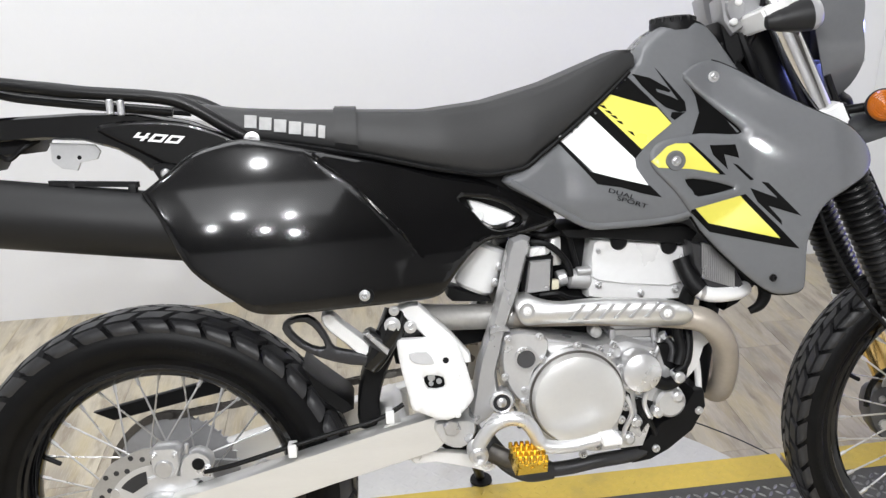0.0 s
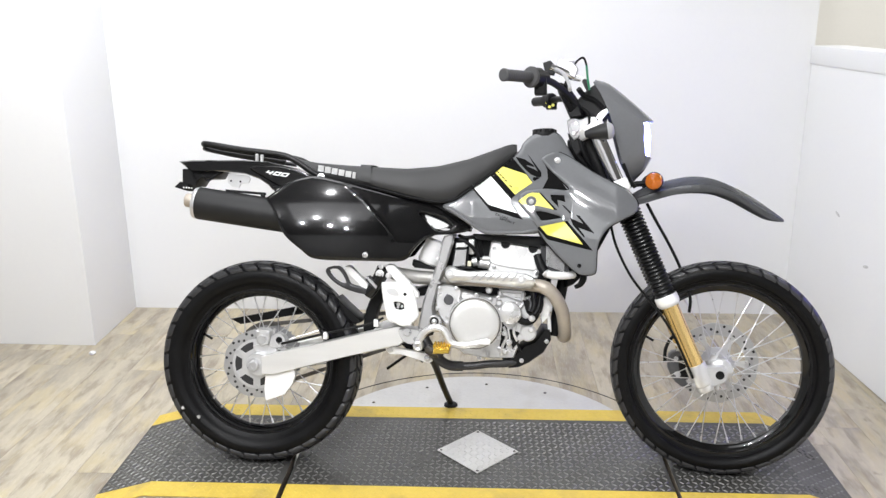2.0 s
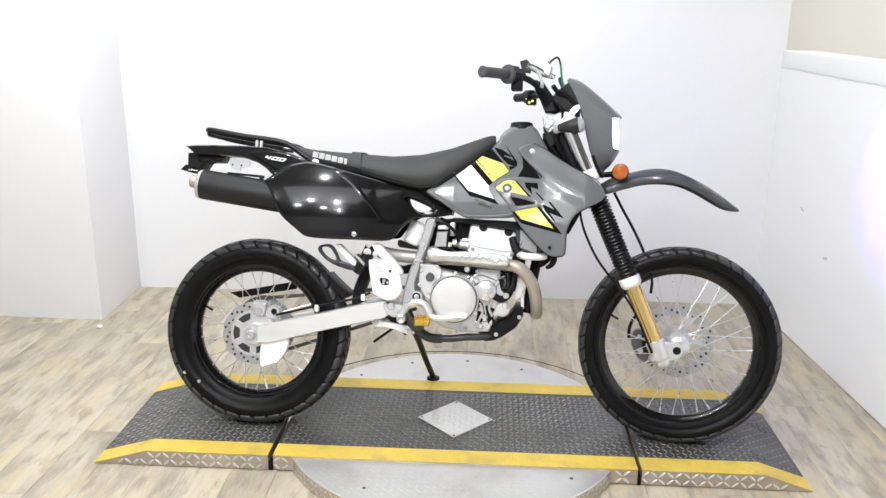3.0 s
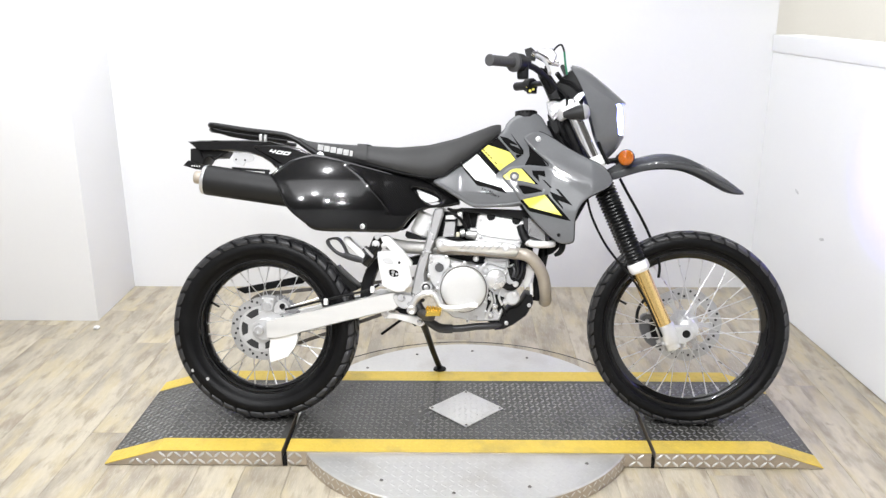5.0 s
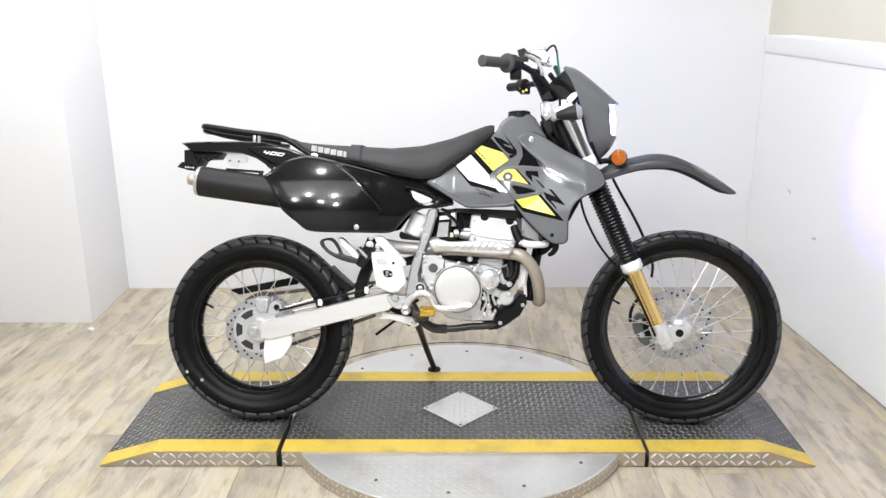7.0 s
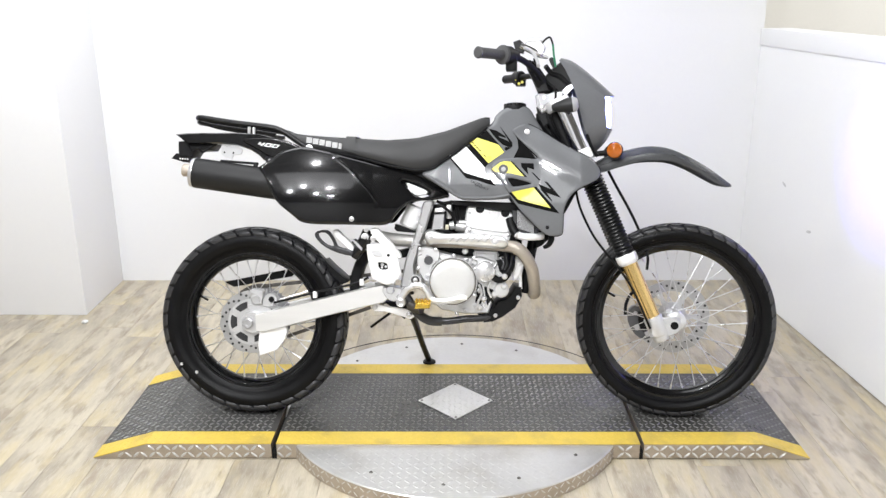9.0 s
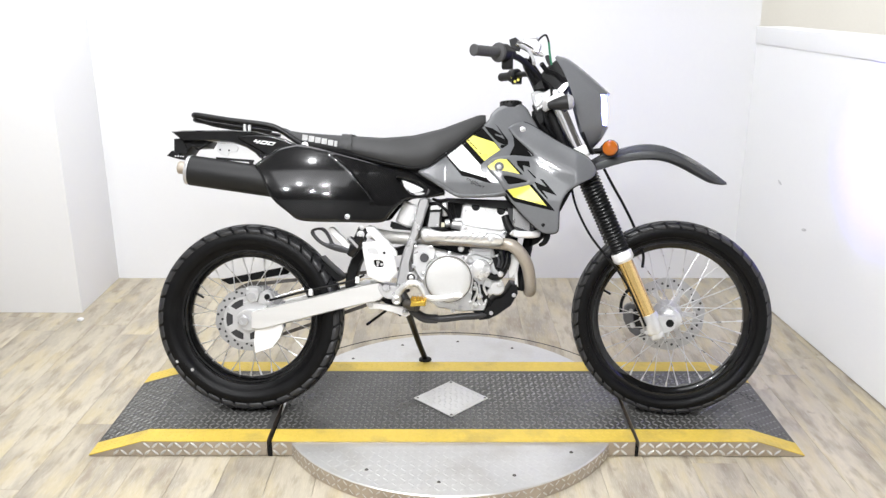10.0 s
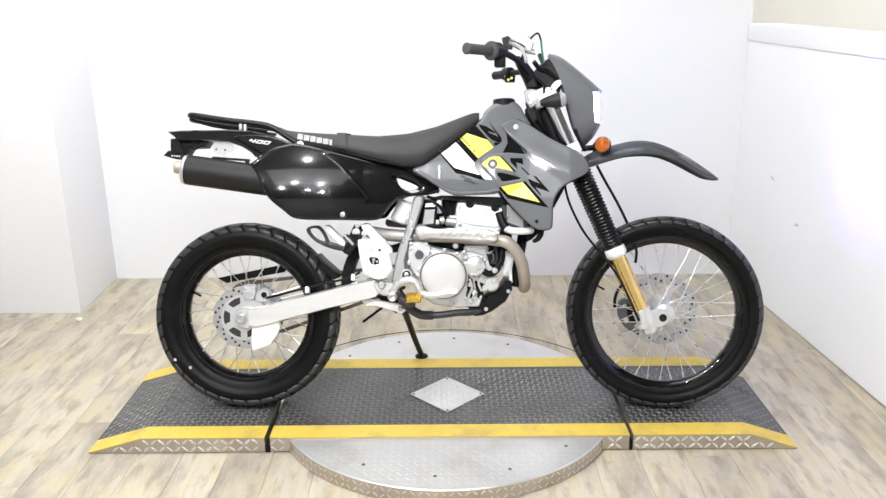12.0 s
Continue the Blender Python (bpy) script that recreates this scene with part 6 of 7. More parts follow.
steered("brake_hose", tube([(1.238, -0.020, 0.855), (1.266, -0.020, 0.802), (1.307, -0.000, 0.732), (1.343, -0.000, 0.659), (1.361, -0.020, 0.601), (1.374, -0.040, 0.558), (1.370, -0.050, 0.516)], 0.0048, 8), M_BLACK, None, "black front brake hose")
steered("speedo_cable", tube([(1.124, -0.120, 0.804), (1.130, -0.130, 0.762), (1.147, -0.135, 0.709), (1.185, -0.140, 0.634), (1.233, -0.140, 0.570), (1.276, -0.140, 0.518), (1.318, -0.130, 0.453), (1.352, -0.130, 0.380), (1.376, -0.128, 0.325)], 0.004, 8), M_BLACK, None, "thin black cable beside the fork")


# ---- engine, frame and running gear ----
# Black backing added to darken the bay and stop views through it.
fixed("airbox", slab([(0.619, 0.737), (0.771, 0.739), (0.925, 0.724), (0.942, 0.653), (0.935, 0.531), (0.746, 0.554), (0.607, 0.573), (0.592, 0.629)], -0.07, 0.02, 0.008), M_BLACK, None, "black backing slab for the dark engine bay")
case = fixed("crankcase", slab([(0.589, 0.574), (0.601, 0.586), (0.653, 0.577), (0.748, 0.556), (0.796, 0.560), (0.864, 0.537), (0.880, 0.464), (0.843, 0.417), (0.823, 0.366), (0.744, 0.363), (0.665, 0.376), (0.618, 0.412), (0.596, 0.464), (0.584, 0.509)], -0.12, 0.085, 0.008), M_CAST, None, "silver cast engine crankcase")
cc = (0.701, 0.477)
part("clutch_flange", lathe([(0.0, -0.02), (0.082, -0.02), (0.0835, -0.016), (0.0835, 0.006), (0.081, 0.009), (0.074, 0.009), (0, 0.009)], (cc[0], -0.105, cc[1]), (0, -1, 0), 64), M_CAST, case, "cast clutch cover flange")
part("clutch_cover", lathe([(0.0755, 0.0), (0.0755, 0.016), (0.073, 0.021), (0.066, 0.0235), (0.05, 0.0245), (0, 0.025)], (cc[0], -0.112, cc[1]), (0, -1, 0), 64), mat("clutch_cover_paint", (0.74, 0.735, 0.72), 0.34, 0.6, var=0.04, scale=9, bump=0.0001, bump_scale=500), case, "smooth round clutch cover")
# Dark ring colours in the shade between cover and flange.
part("cover_groove", lathe([(0.0745, 0.0), (0.0795, 0.0), (0.0795, 0.0104), (0.0745, 0.0104)], (cc[0], -0.105, cc[1]), (0, -1, 0), 64, closed=True), M_CHAIN, case, "dark ring for the shade round the clutch cover")
for i in range(9):
    a = 2 * math.pi * (i + 0.2) / 9
    part("case_bolt", bolt(cc[0] + 0.0875 * math.cos(a), 0.112, cc[1] + 0.0875 * math.sin(a), 0.007, 0.008), M_STEEL, case)
up = slab([(0.585, 0.582), (0.597, 0.593), (0.625, 0.592), (0.646, 0.585), (0.657, 0.576), (0.656, 0.559), (0.648, 0.541), (0.633, 0.528), (0.624, 0.500), (0.617, 0.471), (0.599, 0.485), (0.584, 0.516), (0.579, 0.547)], 0.08, 0.113, 0.006, 2)
part("upper_cover", up, M_CAST, case, "cast starter gear cover")
pc = (0.619, 0.548)
part("cover_ring", lathe([(0.0155, 0), (0.020, 0), (0.020, 0.004), (0.0155, 0.004)], (pc[0], -0.112, pc[1]), (0, -1, 0), 32, closed=True), M_STEEL, case, "bright ring of the plug")
part("plug", lathe([(0, 0.003), (0.014, 0.003), (0.0158, 0)], (pc[0], -0.112, pc[1]), (0, -1, 0), 28), mat("dark_plug", (0.09, 0.09, 0.095), 0.4, 0.5), case, "dark round plug")
for xy in ((0.591, 0.585), (0.642, 0.584), (0.584, 0.521), (0.613, 0.476), (0.656, 0.530)):
    part("case_bolt", bolt(xy[0], 0.112, xy[1], 0.007, 0.009), M_STEEL, case)
part("case_rib", slab([(0.659, 0.567), (0.732, 0.555), (0.748, 0.544), (0.727, 0.536), (0.689, 0.537), (0.662, 0.548)], 0.08, 0.1, 0.005, 2), M_SILVER, case)
pm = (0.810, 0.511)
part("water_pump_cover", lathe([(0, -0.03), (0.034, -0.03), (0.034, -0.002), (0.032, 0.004), (0.024, 0.009), (0.012, 0.011), (0, 0.0115)], (pm[0], -0.118, pm[1]), (0, -1, 0), 40), M_CAST, case, "round silver water pump cover")
for a in (0.9, 2.9, 4.6):
    part("case_bolt", bolt(pm[0] + 0.034 * math.cos(a), 0.108, pm[1] + 0.034 * math.sin(a), 0.0065, 0.010), M_STEEL, case)
part("pump_elbow", tube([(0.837, -0.105, 0.492), (0.854, -0.105, 0.483), (0.874, -0.100, 0.487), (0.887, -0.090, 0.500), (0.893, -0.080, 0.521)], 0.011, 12), M_BLACK, case, "black coolant hose bend")
part("pump_hose", tube([(0.893, -0.080, 0.511), (0.900, -0.075, 0.539), (0.898, -0.070, 0.578), (0.905, -0.070, 0.616), (0.913, -0.075, 0.641)], 0.013, 12), M_BLACK, case, "black coolant hose")
part("filter_cover", join(rod(((0.865, 0.448)[0], -0.06, (0.865, 0.448)[1]), ((0.865, 0.448)[0], -0.105, (0.865, 0.448)[1]), 0.026, 24, 0.005), rod(((0.848, 0.444)[0], -0.09, (0.848, 0.444)[1]), ((0.883, 0.469)[0], -0.09, (0.883, 0.469)[1]), 0.010, 12)), M_CAST, case, "silver oil filter housing")
for k, pts in enumerate(([(0.789, -0.096, 0.466), (0.799, -0.096, 0.435), (0.787, -0.094, 0.405), (0.780, -0.090, 0.374)], [(0.811, -0.090, 0.457), (0.818, -0.090, 0.431), (0.833, -0.085, 0.413), (0.845, -0.080, 0.384)], [(0.826, -0.095, 0.472), (0.821, -0.095, 0.448), (0.832, -0.090, 0.422)])):
    part("oil_line", tube(pts, 0.0045, 8), M_CAST if k != 1 else M_BLACK, case)
for xy in ((0.742, 0.377), (0.777, 0.394), (0.715, 0.367), (0.791, 0.444), (0.771, 0.554), (0.748, 0.548)):
    part("case_bolt", bolt(xy[0], 0.088, xy[1], 0.0075, 0.012), M_STEEL, case)

# cylinder and head
cyl = fixed("cylinder", slab([(0.773, 0.580), (0.854, 0.577), (0.859, 0.520), (0.778, 0.525)], -0.07, 0.058, 0.005), M_CAST, None, "silver engine cylinder with fins")
for fin in ([(0.769, 0.571), (0.858, 0.567), (0.858, 0.562), (0.769, 0.566)], [(0.769, 0.558), (0.858, 0.553), (0.858, 0.548), (0.769, 0.553)], [(0.769, 0.544), (0.858, 0.539), (0.858, 0.534), (0.769, 0.539)]):
    part("fin", slab(fin, -0.075, 0.064, 0.001), M_CAST, cyl)
for x in ((0.776, 0.557), (0.850, 0.554)):
    part("stud", rod((x[0], -0.066, x[1] - 0.02), (x[0], -0.066, x[1] + 0.018), 0.006, 10), M_STEEL, cyl)
head = fixed("cylinder_head", slab([(0.747, 0.728), (0.761, 0.733), (0.914, 0.708), (0.918, 0.696), (0.910, 0.613), (0.827, 0.613), (0.739, 0.628), (0.736, 0.655)], -0.07, 0.055, 0.007), M_SILVER, None, "bright silver cylinder head")
part("head_cover", slab([(0.749, 0.723), (0.778, 0.725), (0.895, 0.709), (0.908, 0.696), (0.902, 0.644), (0.845, 0.643), (0.757, 0.657), (0.744, 0.675)], 0.05, 0.062, 0.005, 2), M_SILVER, head, "cast head cover")
for xy, r in (((0.792, 0.722), 0.0145), ((0.878, 0.709), 0.0145)):
    part("cam_plug", rod((xy[0], -0.05, xy[1]), (xy[0], -0.066, xy[1]), r, 24, 0.003), M_BLACK, head, "black half-moon rubber plug")
for xy in ((0.757, 0.708), (0.900, 0.688), (0.757, 0.650), (0.890, 0.633), (0.830, 0.630)):
    part("case_bolt", bolt(xy[0], 0.058, xy[1], 0.006, 0.010), M_STEEL, head)
part("intake_stub", join(rod(((0.746, 0.657)[0], -0.045, (0.746, 0.657)[1]), ((0.707, 0.662)[0], -0.045, (0.707, 0.662)[1]), 0.017, 20, 0.004), rod(((0.745, 0.675)[0], -0.055, (0.745, 0.675)[1]), ((0.720, 0.675)[0], -0.055, (0.720, 0.675)[1]), 0.008, 14)), M_CAST, head, "silver intake stub")

# carburettor area
carb = fixed("carburettor", join(rod(((0.688, 0.663)[0], -0.05, (0.688, 0.663)[1]), ((0.704, 0.666)[0], -0.05, (0.704, 0.666)[1]), 0.014, 16), block((0.676, 0.707)[0], (0.695, 0.734)[0], -0.06, 0.02, (0.676, 0.688)[1], (0.690, 0.737)[1], 0.004)), M_CAST, None, "grey carburettor behind the frame")
part("carb_cap", rod(((0.665, 0.719)[0], -0.05, (0.665, 0.719)[1]), ((0.665, 0.719)[0], -0.072, (0.665, 0.719)[1]), 0.010), M_STEEL, carb)
part("carb_tag", block((0.670, 0.652)[0], (0.686, 0.662)[0], -0.075, -0.06, (0.678, 0.651)[1], (0.678, 0.667)[1], 0.002), mat("cream_plastic", (0.7, 0.66, 0.5), 0.4), carb, "cream plastic connector")
for p in ([(0.643, -0.070, 0.733), (0.665, -0.075, 0.729), (0.688, -0.075, 0.712), (0.704, -0.070, 0.689), (0.708, -0.065, 0.671)], [(0.688, -0.040, 0.741), (0.680, -0.050, 0.716), (0.670, -0.060, 0.704)], [(0.709, -0.050, 0.741), (0.715, -0.050, 0.714), (0.722, -0.050, 0.684)], [(0.653, -0.075, 0.643), (0.680, -0.080, 0.645), (0.700, -0.075, 0.635), (0.725, -0.070, 0.630)], [(0.645, -0.060, 0.747), (0.667, -0.070, 0.741), (0.702, -0.060, 0.745), (0.733, -0.050, 0.743)]):
    fixed("carb_hose", tube(p, 0.0055, 8), M_BLACK, None, "thin black hose")
box = fixed("ignition_unit", slab([(0.636, 0.703), (0.672, 0.704), (0.668, 0.652), (0.627, 0.649)], 0.06, 0.088, 0.004), M_FRAME, None, "grey square ignition unit with a black frame")
part("unit_frame", slab([(0.632, 0.707), (0.678, 0.707), (0.673, 0.646), (0.623, 0.643)], 0.055, 0.078, 0.003), M_BLACK, box)
part("unit_bracket", slab([(0.638, 0.724), (0.665, 0.726), (0.666, 0.711), (0.636, 0.709)], 0.06, 0.08, 0.003), M_SILVER, box)
a, b = (0.577, 0.730), (0.545, 0.656)
fixed("reservoir", rod((a[0], -0.045, a[1]), (b[0], -0.045, b[1]), 0.034, 28, 0.006), M_DECAL_W, None, "white plastic reservoir behind the frame")
fixed("reservoir_bracket", slab([(0.502, 0.669), (0.514, 0.665), (0.571, 0.645), (0.572, 0.638), (0.508, 0.644), (0.499, 0.653)], 0.02, 0.075, 0.003), M_BLACK)
for xy in ((0.587, 0.696), (0.580, 0.670)):
    fixed("bracket_bolt", bolt(xy[0], 0.07, xy[1], 0.007, 0.010), M_STEEL)
fixed("rear_bay", slab([(0.597, 0.724), (0.622, 0.732), (0.615, 0.562), (0.570, 0.555), (0.510, 0.548), (0.479, 0.521), (0.410, 0.527), (0.403, 0.569), (0.472, 0.578), (0.511, 0.575), (0.582, 0.595)], -0.06, 0.02, 0.006), M_BLACK, None, "black inner fender and shock behind the frame")

# frame
SPAR = [(0.602, 0.746), (0.635, 0.746), (0.624, 0.702), (0.610, 0.653), (0.591, 0.603), (0.580, 0.561), (0.571, 0.528), (0.574, 0.499), (0.568, 0.466), (0.551, 0.448), (0.528, 0.439), (0.523, 0.460), (0.531, 0.503), (0.541, 0.550), (0.562, 0.607), (0.576, 0.651), (0.589, 0.700)]
spar = fixed("frame_spar", slab(SPAR, 0.080, 0.116, 0.012, 2), M_FRAME, None, "grey painted frame spar")
fixed("frame_spar", mirrored(slab(SPAR, 0.080, 0.116, 0.012, 2)), M_FRAME, None, "grey painted frame spar")
part("weld", slab([(0.562, 0.605), (0.575, 0.608), (0.591, 0.604), (0.593, 0.597), (0.574, 0.598), (0.561, 0.594)], 0.1, 0.1185, 0.003, 2), M_FRAME, spar)
mt = (0.575, 0.481)
part("engine_mount", lathe([(0, 0.007), (0.005, 0.007), (0.008, 0.005), (0.0085, 0.0)], (mt[0], -0.118, mt[1]), (0, -1, 0), 16), M_STEEL, spar, "engine mount bolt end")
part("mount_ring", lathe([(0.008, 0), (0.0145, 0), (0.0145, 0.004), (0.008, 0.003)], (mt[0], -0.117, mt[1]), (0, -1, 0), 28, closed=True), M_DARK_METAL, spar, "dark ring round the mount")
part("mount_collar", lathe([(0.0145, 0), (0.019, 0), (0.019, 0.006), (0.0165, 0.008), (0.0145, 0.007)], (mt[0], -0.116, mt[1]), (0, -1, 0), 28, closed=True), M_CAST, spar, "silver collar of the mount")
part("mount_lug", slab([(0.558, 0.483), (0.579, 0.501), (0.593, 0.493), (0.601, 0.473), (0.587, 0.459), (0.564, 0.463)], 0.09, 0.110, 0.004, 2), M_FRAME, spar)
fixed("lower_rail", tube([(0.655, -0.075, 0.336), (0.696, -0.075, 0.338), (0.746, -0.075, 0.345), (0.798, -0.070, 0.347), (0.841, -0.060, 0.353)], 0.0125, 14), M_DARK_METAL, None, "dark lower frame rail")
fixed("lower_rail_end", tube([(0.542, -0.080, 0.422), (0.559, -0.090, 0.395), (0.586, -0.090, 0.362), (0.620, -0.085, 0.340), (0.662, -0.075, 0.336)], 0.016, 14), M_DARK_METAL, None, "bent end of the lower frame rail")
fixed("downtube", tube([(0.982, -0.000, 0.626), (0.967, -0.000, 0.544), (0.956, -0.000, 0.471), (0.950, -0.000, 0.429)], 0.018, 14), M_BLACK, None, "black front downtube")
fixed("mount_plate", slab([(0.900, 0.512), (0.915, 0.559), (0.939, 0.563), (0.962, 0.544), (0.939, 0.528), (0.928, 0.493), (0.909, 0.473)], 0.045, 0.062, 0.003), M_SILVER, None, "silver engine mount plate")
fixed("subframe", slab([(0.414, 0.649), (0.433, 0.656), (0.449, 0.656), (0.500, 0.603), (0.527, 0.569), (0.528, 0.554), (0.514, 0.553), (0.477, 0.590), (0.460, 0.597)], 0.10, 0.128, 0.005), M_SILVER, None, "silver subframe strut")
guard = fixed("pump_guard", panel([(0.411, 0.596), (0.420, 0.602), (0.453, 0.602), (0.489, 0.600), (0.503, 0.595), (0.512, 0.575), (0.520, 0.547), (0.527, 0.514), (0.528, 0.500), (0.517, 0.484), (0.496, 0.469), (0.473, 0.467), (0.442, 0.481), (0.429, 0.488), (0.425, 0.509), (0.416, 0.551)], lambda u, w: 0.142 - 1.2 * (u - 0.49) ** 2, back=0.012, edge=0.006, drop=0.004, step=0.010, holes=([(0.450, 0.539), (0.463, 0.542), (0.480, 0.538), (0.483, 0.527), (0.481, 0.518), (0.457, 0.518)],), sub=2), M_DECAL_W, None, "white plastic rear brake pump guard")
gh = (0.486, 0.566)
part("guard_hole", rod((gh[0], -0.138, gh[1]), (gh[0], -0.1425, gh[1]), 0.006, 16), M_BLACK, guard)
part("guard_recess", slab([(0.429, 0.580), (0.456, 0.582), (0.467, 0.566), (0.464, 0.561), (0.437, 0.565)], 0.136, 0.1425, 0.0015, 2), mat("pale_grey_plastic", (0.55, 0.55, 0.56), 0.4), guard, "pale recess")
for xy in ((0.505, 0.537), (0.509, 0.488), (0.500, 0.475)):
    part("guard_bolt", bolt(xy[0], 0.139, xy[1], 0.006, 0.006), M_SILVER, guard)
pump = fixed("rear_brake_pump", slab([(0.439, 0.549), (0.498, 0.553), (0.510, 0.505), (0.485, 0.468), (0.448, 0.481)], 0.09, 0.120, 0.006, 2), M_BLACK, None, "dark rear brake pump behind the guard")
for xy, r in (((0.463, 0.533), 0.006), ((0.475, 0.526), 0.0045), ((0.462, 0.523), 0.004)):
    part("pump_bolt", bolt(xy[0], 0.120, xy[1], r, 0.006), M_STEEL, pump, "small steel bolt")
pv = fixed("pivot_block", slab([(0.465, 0.456), (0.521, 0.457), (0.532, 0.443), (0.525, 0.421), (0.505, 0.408), (0.482, 0.415), (0.469, 0.431)], 0.05, 0.122, 0.006, 2), M_CAST, None, "cast swingarm pivot block")
part("pivot_nut", lathe([(0, 0.012), (0.012, 0.012), (0.015, 0.008), (0.015, 0)], ((0.491, 0.448)[0], -0.120, (0.491, 0.448)[1]), (0, -1, 0), 6), M_STEEL, pv)
# Black block added as shade behind the linkage.
fixed("linkage_housing", slab([(0.458, 0.403), (0.546, 0.400), (0.564, 0.367), (0.533, 0.339), (0.495, 0.374)], -0.05, 0.06, 0.006), M_BLACK, None, "black block for the shade round the linkage")

# pillion brackets and inner fender
pb = fixed("pillion_bracket", tube([(0.415, -0.110, 0.646), (0.406, -0.115, 0.620), (0.383, -0.115, 0.581), (0.367, -0.110, 0.557)], [0.020, 0.022, 0.019, 0.016], 14), M_BLACK_GLOSS, None, "glossy black pillion footrest bracket")
for xy, r in (((0.406, 0.627), 0.013), ((0.434, 0.622), 0.010), ((0.410, 0.650), 0.008)):
    part("bracket_bolt", bolt(xy[0], 0.132, xy[1], r, 0.008), M_CAST, pb)
part("bracket_clip", slab([(0.359, 0.618), (0.368, 0.621), (0.399, 0.589), (0.395, 0.580)], 0.125, 0.138, 0.002), M_STEEL, pb)
LOOP = [(0.235, 0.632), (0.244, 0.645), (0.275, 0.649), (0.293, 0.634), (0.306, 0.609), (0.314, 0.594), (0.337, 0.587), (0.367, 0.577), (0.360, 0.562), (0.310, 0.573), (0.270, 0.592), (0.246, 0.613)]
fixed("pillion_hanger", panel(LOOP, lambda u, w: 0.125, back=0.014, edge=0.003, drop=0.002, step=0.007, holes=([(0.246, 0.636), (0.271, 0.640), (0.289, 0.622), (0.300, 0.596), (0.279, 0.599), (0.258, 0.615)],), sub=2), M_DARK_METAL, None, "dark loop of the pillion footrest")
fixed("pillion_peg", slab([(0.297, 0.648), (0.312, 0.650), (0.326, 0.636), (0.348, 0.616), (0.369, 0.594), (0.363, 0.576), (0.350, 0.580), (0.328, 0.602), (0.308, 0.620), (0.298, 0.634)], 0.09, 0.122, 0.005, 2), M_SILVER, None, "silver pillion footrest")
fixed("peg_hinge", slab([(0.360, 0.608), (0.372, 0.620), (0.399, 0.597), (0.395, 0.582), (0.383, 0.585)], 0.10, 0.135, 0.004, 2), M_DARK_METAL, None, "dark hinge of the pillion footrest")
fixed("inner_fender", slab([(0.384, 0.574), (0.412, 0.562), (0.392, 0.518), (0.378, 0.472), (0.376, 0.424), (0.342, 0.424), (0.342, 0.476), (0.358, 0.532)], -0.04, 0.04, 0.008, 2), M_BLACK, None, "black inner mud flap")
fixed("tyre_hugger", slab([(0.254, 0.545), (0.278, 0.521), (0.328, 0.477), (0.334, 0.465), (0.314, 0.457), (0.278, 0.491)], -0.06, 0.05, 0.003), M_BLACK, None, "black splash guard behind the tyre")

# exhaust
ex = fixed("exhaust_pipe", tube([(0.971, 0.030, 0.525), (0.984, 0.030, 0.470), (0.980, 0.010, 0.431), (0.984, -0.020, 0.433), (0.979, -0.055, 0.474), (0.968, -0.085, 0.522), (0.944, -0.110, 0.565), (0.915, -0.116, 0.591), (0.876, -0.106, 0.598), (0.786, -0.090, 0.605), (0.694, -0.078, 0.609), (0.603, -0.055, 0.607)], [0.021] * 8 + [0.02] * 4, 18, 6), M_PIPE, None, "heat-tinted steel exhaust header")
part("mid_pipe", tube([(0.631, -0.058, 0.608), (0.583, -0.055, 0.609), (0.506, -0.065, 0.615), (0.449, -0.085, 0.626), (0.426, -0.100, 0.639)], 0.0215, 18, 5), M_PIPE_DULL, ex, "dull stained mid pipe")
SHIELD = [(0.605, 0.634), (0.610, 0.648), (0.624, 0.653), (0.649, 0.643), (0.681, 0.638), (0.736, 0.641), (0.800, 0.639), (0.847, 0.635), (0.875, 0.626), (0.884, 0.608), (0.876, 0.592), (0.856, 0.589), (0.772, 0.596), (0.689, 0.603), (0.648, 0.603), (0.625, 0.601), (0.611, 0.613)]
sh = lambda u, w: 0.120 + 0.16 * (u - 0.63) - 22 * (w - float(np.interp(u, (0.62, 0.86), (0.624, 0.622)))) ** 2
shield = part("heat_shield", panel(SHIELD, sh, back=0.015, edge=0.006, drop=0.005, step=0.009, sub=3), M_SHIELD, ex, "bright slotted heat shield")
for xy in ((0.623, 0.629), (0.841, 0.618)):
    v = sh(*xy)
    part("shield_washer", lathe([(0.006, 0.0), (0.013, 0.0), (0.0125, 0.003), (0.006, 0.003)], (xy[0], -v + 0.001, xy[1]), (0, -1, 0), 24, closed=True), M_STEEL, ex)
    part("shield_bolt", bolt(xy[0], v + 0.001, xy[1], 0.007, 0.007), M_SILVER, ex, "silver shield bolt")
for i in range(6):
    a = (0.687, 0.613)
    x = a[0] + i * 0.0235
    v = sh(x + 0.012, a[1] + 0.008)
    # Raised bar in darker grey gives the shade of a pressed groove.
    part("slot", slab([(x, a[1]), (x + 0.006, a[1] - 0.001), (x + 0.029, a[1] + 0.022), (x + 0.023, a[1] + 0.023)], v - 0.006, v + 0.0016, 0.0008), M_FRAME, ex, "darker slanted bar for the shade of a pressed slot")

